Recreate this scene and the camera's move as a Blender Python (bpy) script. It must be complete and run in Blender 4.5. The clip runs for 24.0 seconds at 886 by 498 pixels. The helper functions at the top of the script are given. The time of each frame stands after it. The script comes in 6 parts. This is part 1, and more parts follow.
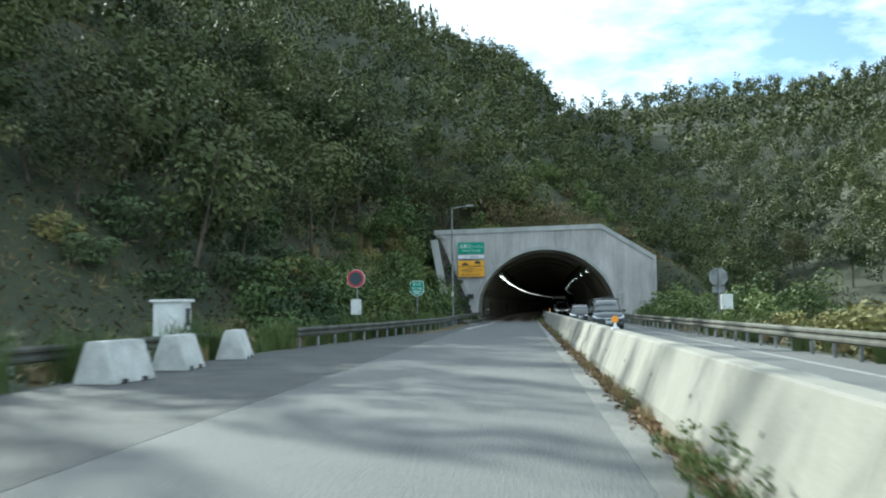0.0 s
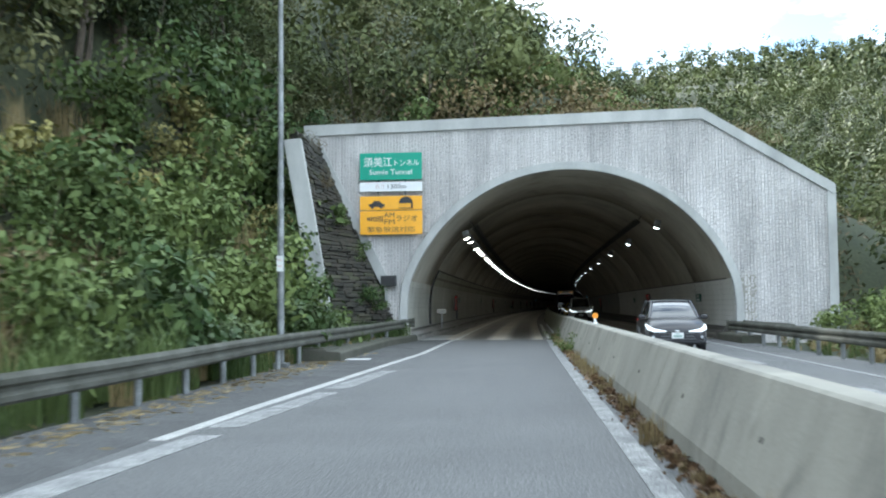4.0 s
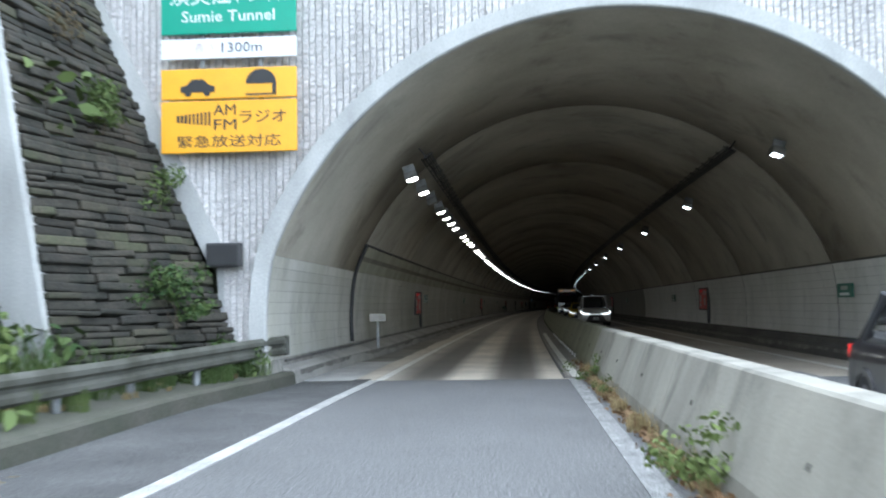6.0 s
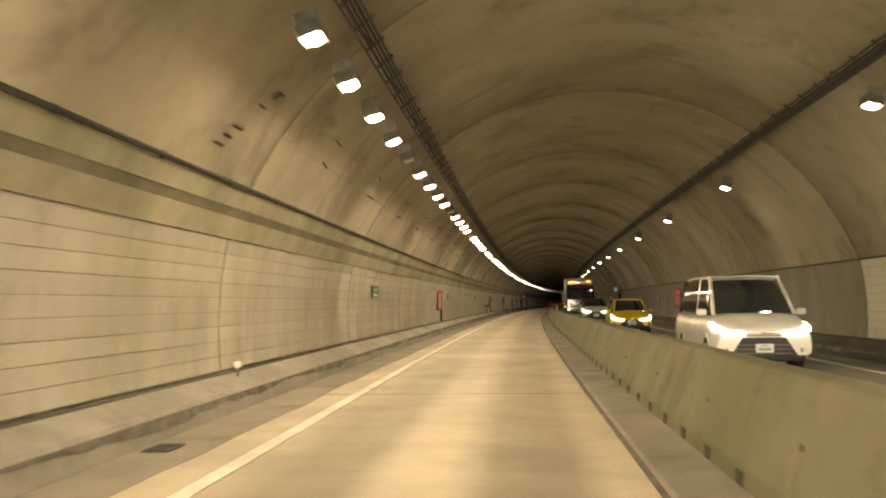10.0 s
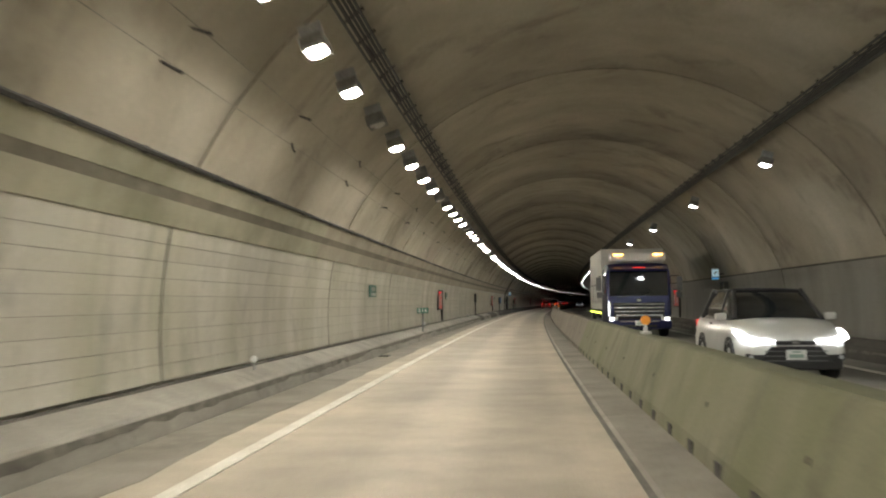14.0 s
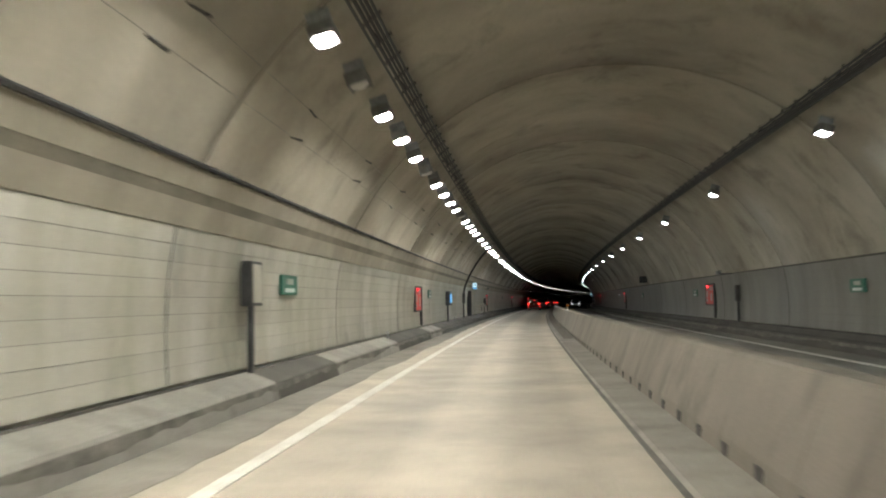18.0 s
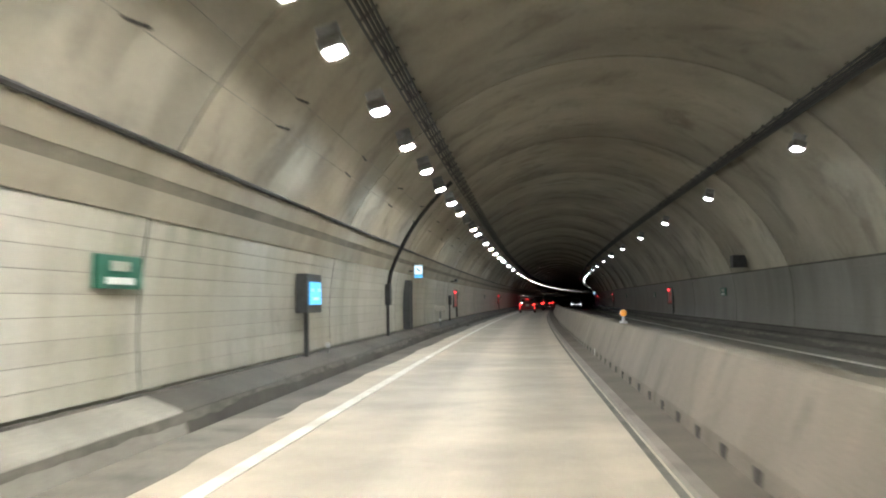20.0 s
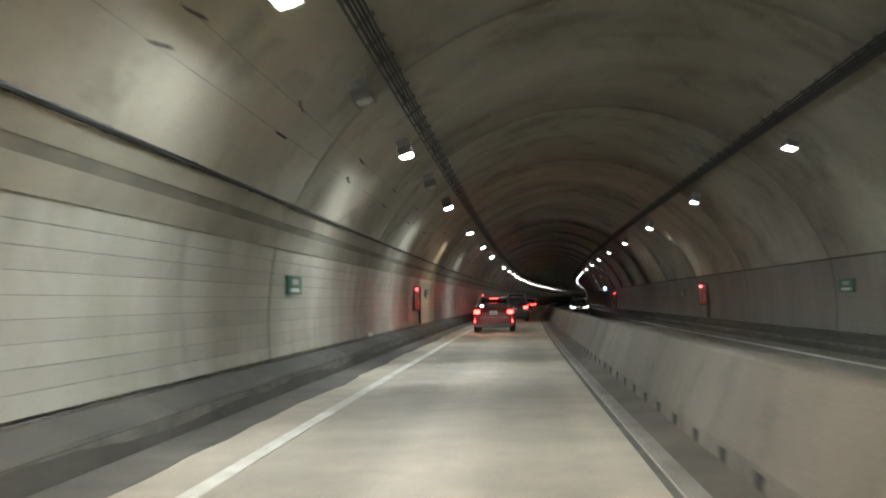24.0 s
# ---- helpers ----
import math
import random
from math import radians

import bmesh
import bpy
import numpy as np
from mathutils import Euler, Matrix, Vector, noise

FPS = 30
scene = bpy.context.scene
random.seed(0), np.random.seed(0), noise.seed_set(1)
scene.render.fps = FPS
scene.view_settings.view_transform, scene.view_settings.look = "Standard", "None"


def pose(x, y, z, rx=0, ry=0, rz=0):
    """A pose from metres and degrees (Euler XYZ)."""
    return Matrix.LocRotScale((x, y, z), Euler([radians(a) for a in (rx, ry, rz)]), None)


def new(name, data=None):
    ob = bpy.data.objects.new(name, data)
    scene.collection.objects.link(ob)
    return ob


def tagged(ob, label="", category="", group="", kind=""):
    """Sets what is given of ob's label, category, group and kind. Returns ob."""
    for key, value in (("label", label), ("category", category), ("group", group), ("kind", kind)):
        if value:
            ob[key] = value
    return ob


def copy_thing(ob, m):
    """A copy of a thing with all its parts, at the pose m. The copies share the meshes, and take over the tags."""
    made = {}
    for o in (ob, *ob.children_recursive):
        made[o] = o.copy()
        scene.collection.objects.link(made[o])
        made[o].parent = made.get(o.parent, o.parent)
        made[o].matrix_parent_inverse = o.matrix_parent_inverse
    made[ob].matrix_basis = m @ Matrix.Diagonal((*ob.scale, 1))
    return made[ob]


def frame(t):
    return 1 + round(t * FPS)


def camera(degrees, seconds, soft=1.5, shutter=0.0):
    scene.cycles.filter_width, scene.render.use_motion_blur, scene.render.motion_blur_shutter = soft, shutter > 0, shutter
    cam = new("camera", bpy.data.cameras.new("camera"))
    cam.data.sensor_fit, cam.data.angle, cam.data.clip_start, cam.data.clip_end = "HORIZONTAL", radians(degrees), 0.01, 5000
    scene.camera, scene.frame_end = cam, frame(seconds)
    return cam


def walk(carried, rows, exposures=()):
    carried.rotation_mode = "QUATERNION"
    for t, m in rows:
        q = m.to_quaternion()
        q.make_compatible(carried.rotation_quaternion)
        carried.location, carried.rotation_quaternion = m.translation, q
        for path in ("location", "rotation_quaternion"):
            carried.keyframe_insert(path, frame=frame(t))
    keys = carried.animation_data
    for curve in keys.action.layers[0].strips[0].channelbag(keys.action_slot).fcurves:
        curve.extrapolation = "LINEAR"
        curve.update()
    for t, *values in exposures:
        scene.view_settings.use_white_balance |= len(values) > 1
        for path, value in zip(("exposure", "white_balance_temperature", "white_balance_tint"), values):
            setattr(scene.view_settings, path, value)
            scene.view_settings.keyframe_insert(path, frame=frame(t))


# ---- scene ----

# The road is a gentle curve to the right: s runs along it in metres from the portal, u to the right of the lane, z up.
BEND, BEND_START, BEND_FULL = 1.9224 / 100, -30.0, 10.71


def heading(s):
    """Degrees to the right of +y at s."""
    w = BEND_FULL - BEND_START
    if s < BEND_START:
        return 0.0
    if s < BEND_FULL:
        return BEND / w * (s - BEND_START) ** 2 / 2
    return BEND * w / 2 + BEND * (s - BEND_FULL)


S_TABLE = np.arange(-400, 1000, 0.5)
_turns = np.radians([heading(s) for s in S_TABLE])
_mid = (_turns[1:] + _turns[:-1]) / 2
X_TABLE = np.concatenate([[0], np.cumsum(np.sin(_mid) * 0.5)])
Y_TABLE = np.concatenate([[0], np.cumsum(np.cos(_mid) * 0.5)])
X_TABLE -= X_TABLE[800]
Y_TABLE -= Y_TABLE[800]


def smooth01(a, b, x):
    k = min(1.0, max(0.0, (x - a) / (b - a)))
    return k * k * (3 - 2 * k)


def on_road(s, u=0.0, z=0.0):
    a = radians(heading(s))
    return Vector((float(np.interp(s, S_TABLE, X_TABLE)) + u * math.cos(a), float(np.interp(s, S_TABLE, Y_TABLE)) - u * math.sin(a), z))


def spot(s, u=0.0, z=0.0, turn=0.0):
    """Pose on the road: local x to the right, y ahead, z up; turn in degrees to the left."""
    p = on_road(s, u, z)
    return pose(p.x, p.y, p.z, 0, 0, turn - heading(s))


# ---- camera ----
cam = camera(48.0, 24.0, soft=2.0, shutter=0.35)
EYE = 1.4
# seconds, s, u, yaw to the left of the road, pitch, roll
DRIVE = [
    (0, -91.52, 0.06, 4.71, 3.34, 0.65),
    (1, -74.77, 0.24, 4.75, 3.32, 0.76),
    (2, -61.45, 0.26, 4.7, 3.36, 0.73),
    (4.5, -32.87, 0.09, 4.39, 3.22, 0.55),
    (5, -27.54, 0.1, 4.37, 3.29, 0.84),
    (6, -17.3, 0.11, 4.15, 3.28, 0.9),
    (7, -7.22, 0.18, 4.23, 2.88, 0.87),
    (8, 2.86, 0.14, 4.23, 3.24, 0.56),
    (9, 13.98, 0.02, 4.37, 3.09, 0.47),
    (10, 25.65, -0.05, 4.13, 3.11, 0.62),
    (13, 62.82, 0.02, 4.28, 3.08, 0.85),
    (14, 75.96, 0.07, 4.34, 3.08, 0.53),
    (15, 90.17, -0.05, 4.27, 3.09, 0.8),
    (16, 105.71, -0.04, 4.45, 3, 0.86),
    (17, 120.98, -0.13, 4.36, 3.05, 0.77),
    (18, 136.79, -0.16, 4.31, 3.05, 0.99),
    (21, 184.83, -0.14, 4.26, 2.99, 0.81),
    (22, 200.49, -0.21, 4, 3.06, 1.06),
    (23, 217.02, -0.27, 4.06, 3.09, 0.85),
    (24, 234.71, -0.12, 4.02, 3.01, 0.96),
]


def eye_pose(s, u, yaw, pitch, roll):
    p = on_road(s, u, EYE)
    return pose(p.x, p.y, p.z, 90 + pitch, roll, yaw - heading(s))


walk(cam, [(t, eye_pose(*row)) for t, *row in DRIVE],
     exposures=[(0, 0.75, 5800, -6), (1, 0.85, 5800, -6), (2.5, 1.15, 5800, -4), (4.5, 1.9, 6000, 3), (6, 2.4, 5900, 6), (7, 3.65, 6200, 7), (8, 4.8, 8900, 10), (9, 5.5, 12000, 12),
                (10.5, 6.05, 11500, 12), (13, 6.42, 7100, 8), (14, 6.7, 6800, 7), (16, 7.1, 7100, 8), (17, 7.4, 7100, 8), (18, 7.85, 6300, 5), (20.5, 8.8, 6200, 6), (22, 9.25, 5900, 4), (24, 10.1, 6600, 5)])

# ---- world and sun ----
world = bpy.data.worlds.new("sky")
scene.world = world
world.use_nodes = True
wn, wl = world.node_tree.nodes, world.node_tree.links
SUN_FROM = Vector((-0.50, 0.65, 0.46)).normalized()
sky = wn.new("ShaderNodeTexSky")
sky.sky_type = "NISHITA"
sky.sun_disc = False
sky.sun_elevation = math.asin(SUN_FROM.z)
sky.sun_rotation = math.atan2(SUN_FROM.x, SUN_FROM.y)
sky.dust_density = 1.2
sky.ozone_density = 3.0
wgeo = wn.new("ShaderNodeTexCoord")
wmap = wn.new("ShaderNodeMapping")
wmap.inputs["Scale"].default_value = (1.0, 1.0, 2.6)
wmap.inputs["Location"].default_value = (0.35, 0.1, 0.0)
wnoise = wn.new("ShaderNodeTexNoise")
wnoise.inputs["Scale"].default_value = 2.3
wnoise.inputs["Detail"].default_value = 9
wnoise.inputs["Roughness"].default_value = 0.62
wramp = wn.new("ShaderNodeValToRGB")
wramp.color_ramp.elements[0].position = 0.40
wramp.color_ramp.elements[1].position = 0.56
wmix = wn.new("ShaderNodeMix")
wmix.data_type = "RGBA"
wmix.inputs[7].default_value = (9.5, 9.9, 10.6, 1)
wl.new(wgeo.outputs["Generated"], wmap.inputs["Vector"])
wl.new(wmap.outputs["Vector"], wnoise.inputs["Vector"])
wl.new(wnoise.outputs["Fac"], wramp.inputs["Fac"])
wl.new(wramp.outputs["Color"], wmix.inputs[0])
wl.new(sky.outputs["Color"], wmix.inputs[6])
wl.new(wmix.outputs[2], wn["Background"].inputs["Color"])
wn["Background"].inputs["Strength"].default_value = 0.115
sun = new("sun", bpy.data.lights.new("sun", "SUN"))
sun.data.energy = 4.9
sun.data.angle = radians(0.5)
sun.data.color = (1.0, 0.94, 0.84)
sun.rotation_euler = SUN_FROM.to_track_quat("Z", "Y").to_euler()


# ---- materials ----
def material(name, base, rough=0.7, metal=0.0, vary=0.25, scale=3.0, fine=40.0, bump=0.15, emit=None, tint=None, coat=0.0, random_piece=0.0, streak=0.0, rough_vary=0.1, grain=None, spec=0.5, stain=None):
    """A procedural surface: base colour with stains at one scale, grain at another, and fine relief."""
    m = bpy.data.materials.new(name)
    m.use_nodes = True
    n, l = m.node_tree.nodes, m.node_tree.links
    b = n["Principled BSDF"]
    b.inputs["Metallic"].default_value = metal
    b.inputs["Coat Weight"].default_value = coat
    b.inputs["Specular IOR Level"].default_value = spec
    geo = n.new("ShaderNodeNewGeometry")
    big = n.new("ShaderNodeTexNoise")
    big.inputs["Scale"].default_value = scale
    big.inputs["Detail"].default_value = 6
    big.inputs["Roughness"].default_value = 0.6
    small = n.new("ShaderNodeTexNoise")
    small.inputs["Scale"].default_value = fine
    small.inputs["Detail"].default_value = 4
    if streak:
        mp = n.new("ShaderNodeMapping")
        mp.inputs["Scale"].default_value = (1, 1, streak)
        l.new(geo.outputs["Position"], mp.inputs["Vector"])
        l.new(mp.outputs["Vector"], big.inputs["Vector"])
    else:
        l.new(geo.outputs["Position"], big.inputs["Vector"])
    l.new(geo.outputs["Position"], small.inputs["Vector"])
    ramp = n.new("ShaderNodeValToRGB")
    dark = tint or tuple(c * (1 - vary * 1.6) for c in base)
    light = tuple(min(1, c * (1 + vary * 0.6)) for c in base)
    ramp.color_ramp.elements[0].position, ramp.color_ramp.elements[1].position = 0.3, 0.68
    ramp.color_ramp.elements[0].color, ramp.color_ramp.elements[1].color = (*dark, 1), (*light, 1)
    l.new(big.outputs["Fac"], ramp.inputs["Fac"])
    mix = n.new("ShaderNodeMix")
    mix.data_type, mix.blend_type = "RGBA", "MULTIPLY"
    mix.inputs[0].default_value = 1.0
    g = min(0.3, vary * 0.5) if grain is None else grain
    spread = n.new("ShaderNodeMapRange")
    spread.inputs["From Min"].default_value, spread.inputs["From Max"].default_value = 0.33, 0.67
    spread.inputs["To Min"].default_value, spread.inputs["To Max"].default_value = 1 - g, 1 + g * 0.8
    l.new(small.outputs["Fac"], spread.inputs["Value"])
    l.new(ramp.outputs["Color"], mix.inputs[6])
    l.new(spread.outputs["Result"], mix.inputs[7])
    colour = mix.outputs[2]
    if stain:
        # blotches and runs with edges of their own: size, upright stretch, how dark
        blot = n.new("ShaderNodeTexNoise")
        blot.inputs["Scale"].default_value = stain[0]
        blot.inputs["Detail"].default_value = 8
        blot.inputs["Roughness"].default_value = 0.68
        blot.inputs["Distortion"].default_value = 0.5
        sm_ = n.new("ShaderNodeMapping")
        sm_.inputs["Scale"].default_value = (1, 1, stain[1])
        sm_.inputs["Location"].default_value = (3.7, 1.9, 5.3)
        l.new(geo.outputs["Position"], sm_.inputs["Vector"])
        l.new(sm_.outputs["Vector"], blot.inputs["Vector"])
        deep = n.new("ShaderNodeMapRange")
        deep.interpolation_type = "SMOOTHSTEP"
        deep.inputs["From Min"].default_value, deep.inputs["From Max"].default_value = 0.50, 0.68
        deep.inputs["To Min"].default_value, deep.inputs["To Max"].default_value = 1.0, 1 - stain[2]
        l.new(blot.outputs["Fac"], deep.inputs["Value"])
        soil_ = n.new("ShaderNodeMix")
        soil_.data_type, soil_.blend_type = "RGBA", "MULTIPLY"
        soil_.inputs[0].default_value = 1.0
        l.new(colour, soil_.inputs[6])
        l.new(deep.outputs["Result"], soil_.inputs[7])
        colour = soil_.outputs[2]
    if random_piece:
        info = n.new("ShaderNodeObjectInfo")
        hsv = n.new("ShaderNodeHueSaturation")
        mr = n.new("ShaderNodeMapRange")
        mr.inputs["To Min"].default_value, mr.inputs["To Max"].default_value = 1 - random_piece, 1 + random_piece
        l.new(info.outputs["Random"], mr.inputs["Value"])
        l.new(mr.outputs["Result"], hsv.inputs["Value"])
        l.new(colour, hsv.inputs["Color"])
        colour = hsv.outputs["Color"]
    l.new(colour, b.inputs["Base Color"])
    rr = n.new("ShaderNodeMapRange")
    rr.inputs["To Min"].default_value, rr.inputs["To Max"].default_value = max(0.02, rough - rough_vary), min(1, rough + rough_vary)
    l.new(big.outputs["Fac"], rr.inputs["Value"])
    l.new(rr.outputs["Result"], b.inputs["Roughness"])
    if bump:
        bp = n.new("ShaderNodeBump")
        bp.inputs["Strength"].default_value = bump
        bp.inputs["Distance"].default_value = 0.02
        l.new(small.outputs["Fac"], bp.inputs["Height"])
        l.new(bp.outputs["Normal"], b.inputs["Normal"])
    if emit:
        b.inputs["Emission Color"].default_value = (*emit[0], 1)
        b.inputs["Emission Strength"].default_value = emit[1]
    return m


def leaf_material(name, a, b_, rough=0.65, gloss=0.22):
    """Leaves: each one its own shade, a little light coming through."""
    m = bpy.data.materials.new(name)
    m.use_nodes = True
    n, l = m.node_tree.nodes, m.node_tree.links
    b = n["Principled BSDF"]
    geo = n.new("ShaderNodeNewGeometry")
    big = n.new("ShaderNodeTexNoise")
    big.inputs["Scale"].default_value = 0.05
    big.inputs["Detail"].default_value = 4
    l.new(geo.outputs["Position"], big.inputs["Vector"])
    cell = n.new("ShaderNodeTexVoronoi")
    cell.inputs["Scale"].default_value = 0.19
    l.new(geo.outputs["Position"], cell.inputs["Vector"])
    grey = n.new("ShaderNodeSeparateColor")
    l.new(cell.outputs["Color"], grey.inputs[0])
    crown = n.new("ShaderNodeMath")
    crown.operation = "MULTIPLY_ADD"
    crown.inputs[1].default_value, crown.inputs[2].default_value = 0.62, -0.64
    l.new(grey.outputs[0], crown.inputs[0])
    add = n.new("ShaderNodeMath")
    add.operation = "MULTIPLY_ADD"
    add.inputs[1].default_value = 0.35
    l.new(geo.outputs["Random Per Island"], add.inputs[0])
    sub = n.new("ShaderNodeMath")
    sub.operation = "MULTIPLY_ADD"
    sub.inputs[1].default_value = 1.3
    l.new(crown.outputs[0], sub.inputs[2])
    l.new(big.outputs["Fac"], sub.inputs[0])
    l.new(sub.outputs[0], add.inputs[2])
    ramp = n.new("ShaderNodeValToRGB")
    ramp.color_ramp.elements[0].color, ramp.color_ramp.elements[1].color = (*a, 1), (*b_, 1)
    l.new(add.outputs[0], ramp.inputs["Fac"])
    l.new(ramp.outputs["Color"], b.inputs["Base Color"])
    b.inputs["Roughness"].default_value = rough
    b.inputs["Specular IOR Level"].default_value = gloss
    return m


def glow(name, colour, strength):
    m = bpy.data.materials.new(name)
    m.use_nodes = True
    b = m.node_tree.nodes["Principled BSDF"]
    b.inputs["Base Color"].default_value = (*[min(1, c) for c in colour], 1)
    b.inputs["Emission Color"].default_value = (*colour, 1)
    b.inputs["Emission Strength"].default_value = strength
    b.inputs["Roughness"].default_value = 0.3
    return m


asphalt = material("asphalt", (0.145, 0.145, 0.142), 0.9, vary=0.10, scale=0.5, fine=48, bump=0.6, grain=0.85, spec=0.3)
dark_asphalt = material("dark dusty asphalt", (0.10, 0.10, 0.098), 0.92, vary=0.2, scale=0.8, fine=48, bump=0.6, grain=0.7, spec=0.3)
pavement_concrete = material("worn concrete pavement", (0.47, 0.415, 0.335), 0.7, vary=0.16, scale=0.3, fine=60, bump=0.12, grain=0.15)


def tyre_track_material():
    """Concrete pavement with two darker tyre tracks that fade out further into the tunnel."""
    m = pavement_concrete.copy()
    m.name = "concrete pavement with tyre tracks"
    n, l = m.node_tree.nodes, m.node_tree.links
    b = n["Principled BSDF"]
    src = b.inputs["Base Color"].links[0].from_socket
    uvn = n.new("ShaderNodeUVMap")
    uvn.uv_map = "lane"
    sep = n.new("ShaderNodeSeparateXYZ")
    l.new(uvn.outputs["UV"], sep.inputs[0])
    across = n.new("ShaderNodeMapRange")
    across.inputs["From Min"].default_value, across.inputs["From Max"].default_value = -4.4, 8.3
    l.new(sep.outputs["X"], across.inputs["Value"])
    ramp = n.new("ShaderNodeValToRGB")
    e = ramp.color_ramp.elements
    e[0].position, e[0].color = 0.0, (0.75, 0.75, 0.75, 1)
    e[1].position, e[1].color = 1.0, (0.62, 0.62, 0.62, 1)
    for u_, v in ((-2.75, 1.3), (-2.35, 0.85), (-1.9, 0.26), (-1.4, 0.3), (-1.1, 1.35), (-0.65, 1.45), (-0.25, 0.32), (0.1, 0.24), (0.4, 0.35), (0.7, 1.3), (1.1, 1.2), (3.2, 0.62)):
        k = e.new((u_ + 4.4) / 12.7)
        k.color = (v, v, v, 1)
    l.new(across.outputs["Result"], ramp.inputs["Fac"])
    fade = n.new("ShaderNodeMapRange")
    fade.inputs["From Min"].default_value, fade.inputs["From Max"].default_value = 14, 48
    fade.inputs["To Min"].default_value, fade.inputs["To Max"].default_value = 1.0, 0.22
    l.new(sep.outputs["Y"], fade.inputs["Value"])
    mix = n.new("ShaderNodeMix")
    mix.data_type, mix.blend_type = "RGBA", "MULTIPLY"
    l.new(fade.outputs["Result"], mix.inputs[0])
    l.new(src, mix.inputs[6])
    l.new(ramp.outputs["Color"], mix.inputs[7])
    blot = n.new("ShaderNodeTexNoise")
    blot.inputs["Scale"].default_value, blot.inputs["Detail"].default_value, blot.inputs["Roughness"].default_value = 0.7, 8, 0.7
    geo = n.new("ShaderNodeNewGeometry")
    l.new(geo.outputs["Position"], blot.inputs["Vector"])
    worn = n.new("ShaderNodeMapRange")
    worn.inputs["From Min"].default_value, worn.inputs["From Max"].default_value = 0.40, 0.66
    worn.inputs["To Min"].default_value, worn.inputs["To Max"].default_value = 1.08, 0.82
    l.new(blot.outputs["Fac"], worn.inputs["Value"])
    spots_ = n.new("ShaderNodeMix")
    spots_.data_type, spots_.blend_type = "RGBA", "MULTIPLY"
    spots_.inputs[0].default_value = 1.0
    l.new(mix.outputs[2], spots_.inputs[6])
    l.new(worn.outputs["Result"], spots_.inputs[7])
    l.new(spots_.outputs[2], b.inputs["Base Color"])
    return m


track_mat = tyre_track_material()
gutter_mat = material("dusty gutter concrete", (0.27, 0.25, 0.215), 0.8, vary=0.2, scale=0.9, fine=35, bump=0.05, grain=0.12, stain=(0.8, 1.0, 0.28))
line_paint = material("worn white road paint", (0.42, 0.415, 0.395), 0.65, vary=0.25, scale=1.6, fine=55, bump=0.2, tint=(0.27, 0.265, 0.25), grain=0.45)
tunnel_paint = material("dusty white road paint", (0.70, 0.69, 0.64), 0.6, vary=0.25, scale=1.2, fine=50, bump=0.1, tint=(0.52, 0.49, 0.42), grain=0.25)
faded_paint = material("faded grey road paint", (0.27, 0.27, 0.26), 0.8, vary=0.4, scale=3.0, fine=60, bump=0.4, tint=(0.13, 0.13, 0.13), grain=0.8)
dull_strip = material("dull grey gutter concrete", (0.17, 0.168, 0.155), 0.85, vary=0.3, scale=1.2, fine=50, bump=0.2, grain=0.4)
brown_gutter = material("brown dusty concrete", (0.15, 0.13, 0.105), 0.85, vary=0.25, scale=0.8, fine=35, bump=0.05, grain=0.12)
brown_barrier = material("dusty brown barrier concrete", (0.195, 0.172, 0.142), 0.85, vary=0.2, scale=0.6, fine=45, bump=0.05, tint=(0.145, 0.126, 0.10), streak=0.5, grain=0.14, stain=(1.1, 0.6, 0.28))
clean_barrier = material("weathered pale barrier concrete", (0.285, 0.27, 0.225), 0.85, vary=0.2, scale=0.8, fine=45, bump=0.06, tint=(0.20, 0.19, 0.16), streak=0.4, grain=0.14, stain=(1.3, 0.45, 0.38))
barrier_concrete = material("stained barrier concrete", (0.175, 0.168, 0.118), 0.85, vary=0.2, scale=0.6, fine=45, bump=0.05, tint=(0.115, 0.12, 0.06), streak=0.5, grain=0.14, stain=(1.1, 0.6, 0.32))
lining_concrete = material("sooty tunnel lining concrete", (0.45, 0.42, 0.35), 0.95, vary=0.2, scale=0.35, fine=14, bump=0.03, grain=0.05, tint=(0.33, 0.30, 0.245), spec=0.12, rough_vary=0.04, stain=(0.55, 0.8, 0.30))
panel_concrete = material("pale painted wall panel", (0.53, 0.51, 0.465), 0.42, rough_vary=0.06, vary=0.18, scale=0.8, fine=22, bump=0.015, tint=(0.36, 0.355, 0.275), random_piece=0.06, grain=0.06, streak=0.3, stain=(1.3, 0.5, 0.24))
# Paler copy for the right wall's mouth, daylight put into its colour.
daylit_panel = material("pale wall panel with daylight in its colour", (0.70, 0.69, 0.65), 0.4, rough_vary=0.06, vary=0.12, scale=0.8, fine=22, bump=0.015, tint=(0.58, 0.57, 0.52), grain=0.05, streak=0.3, stain=(1.6, 0.4, 0.16))
# Darker copy of the panel: the right wall's weaker light put into its colour.
shaded_panel = material("grey wall panel with shade in its colour", (0.22, 0.212, 0.19), 0.45, rough_vary=0.06, vary=0.25, scale=0.8, fine=22, bump=0.015, tint=(0.14, 0.137, 0.115), grain=0.06, streak=0.3)
band_mat = material("mossy concrete band", (0.36, 0.345, 0.27), 0.8, vary=0.35, scale=0.7, fine=20, bump=0.02, tint=(0.22, 0.22, 0.15), grain=0.05)
tan_band = material("dusty tan concrete band", (0.34, 0.31, 0.25), 0.85, vary=0.25, scale=0.7, fine=20, bump=0.02, tint=(0.25, 0.23, 0.18), grain=0.05)
stripe_mat = material("dark concrete strip", (0.20, 0.185, 0.145), 0.9, vary=0.25, scale=0.8, fine=20, bump=0.02)
groove_dark = material("dark grimy strip", (0.12, 0.115, 0.10), 0.9, vary=0.3)
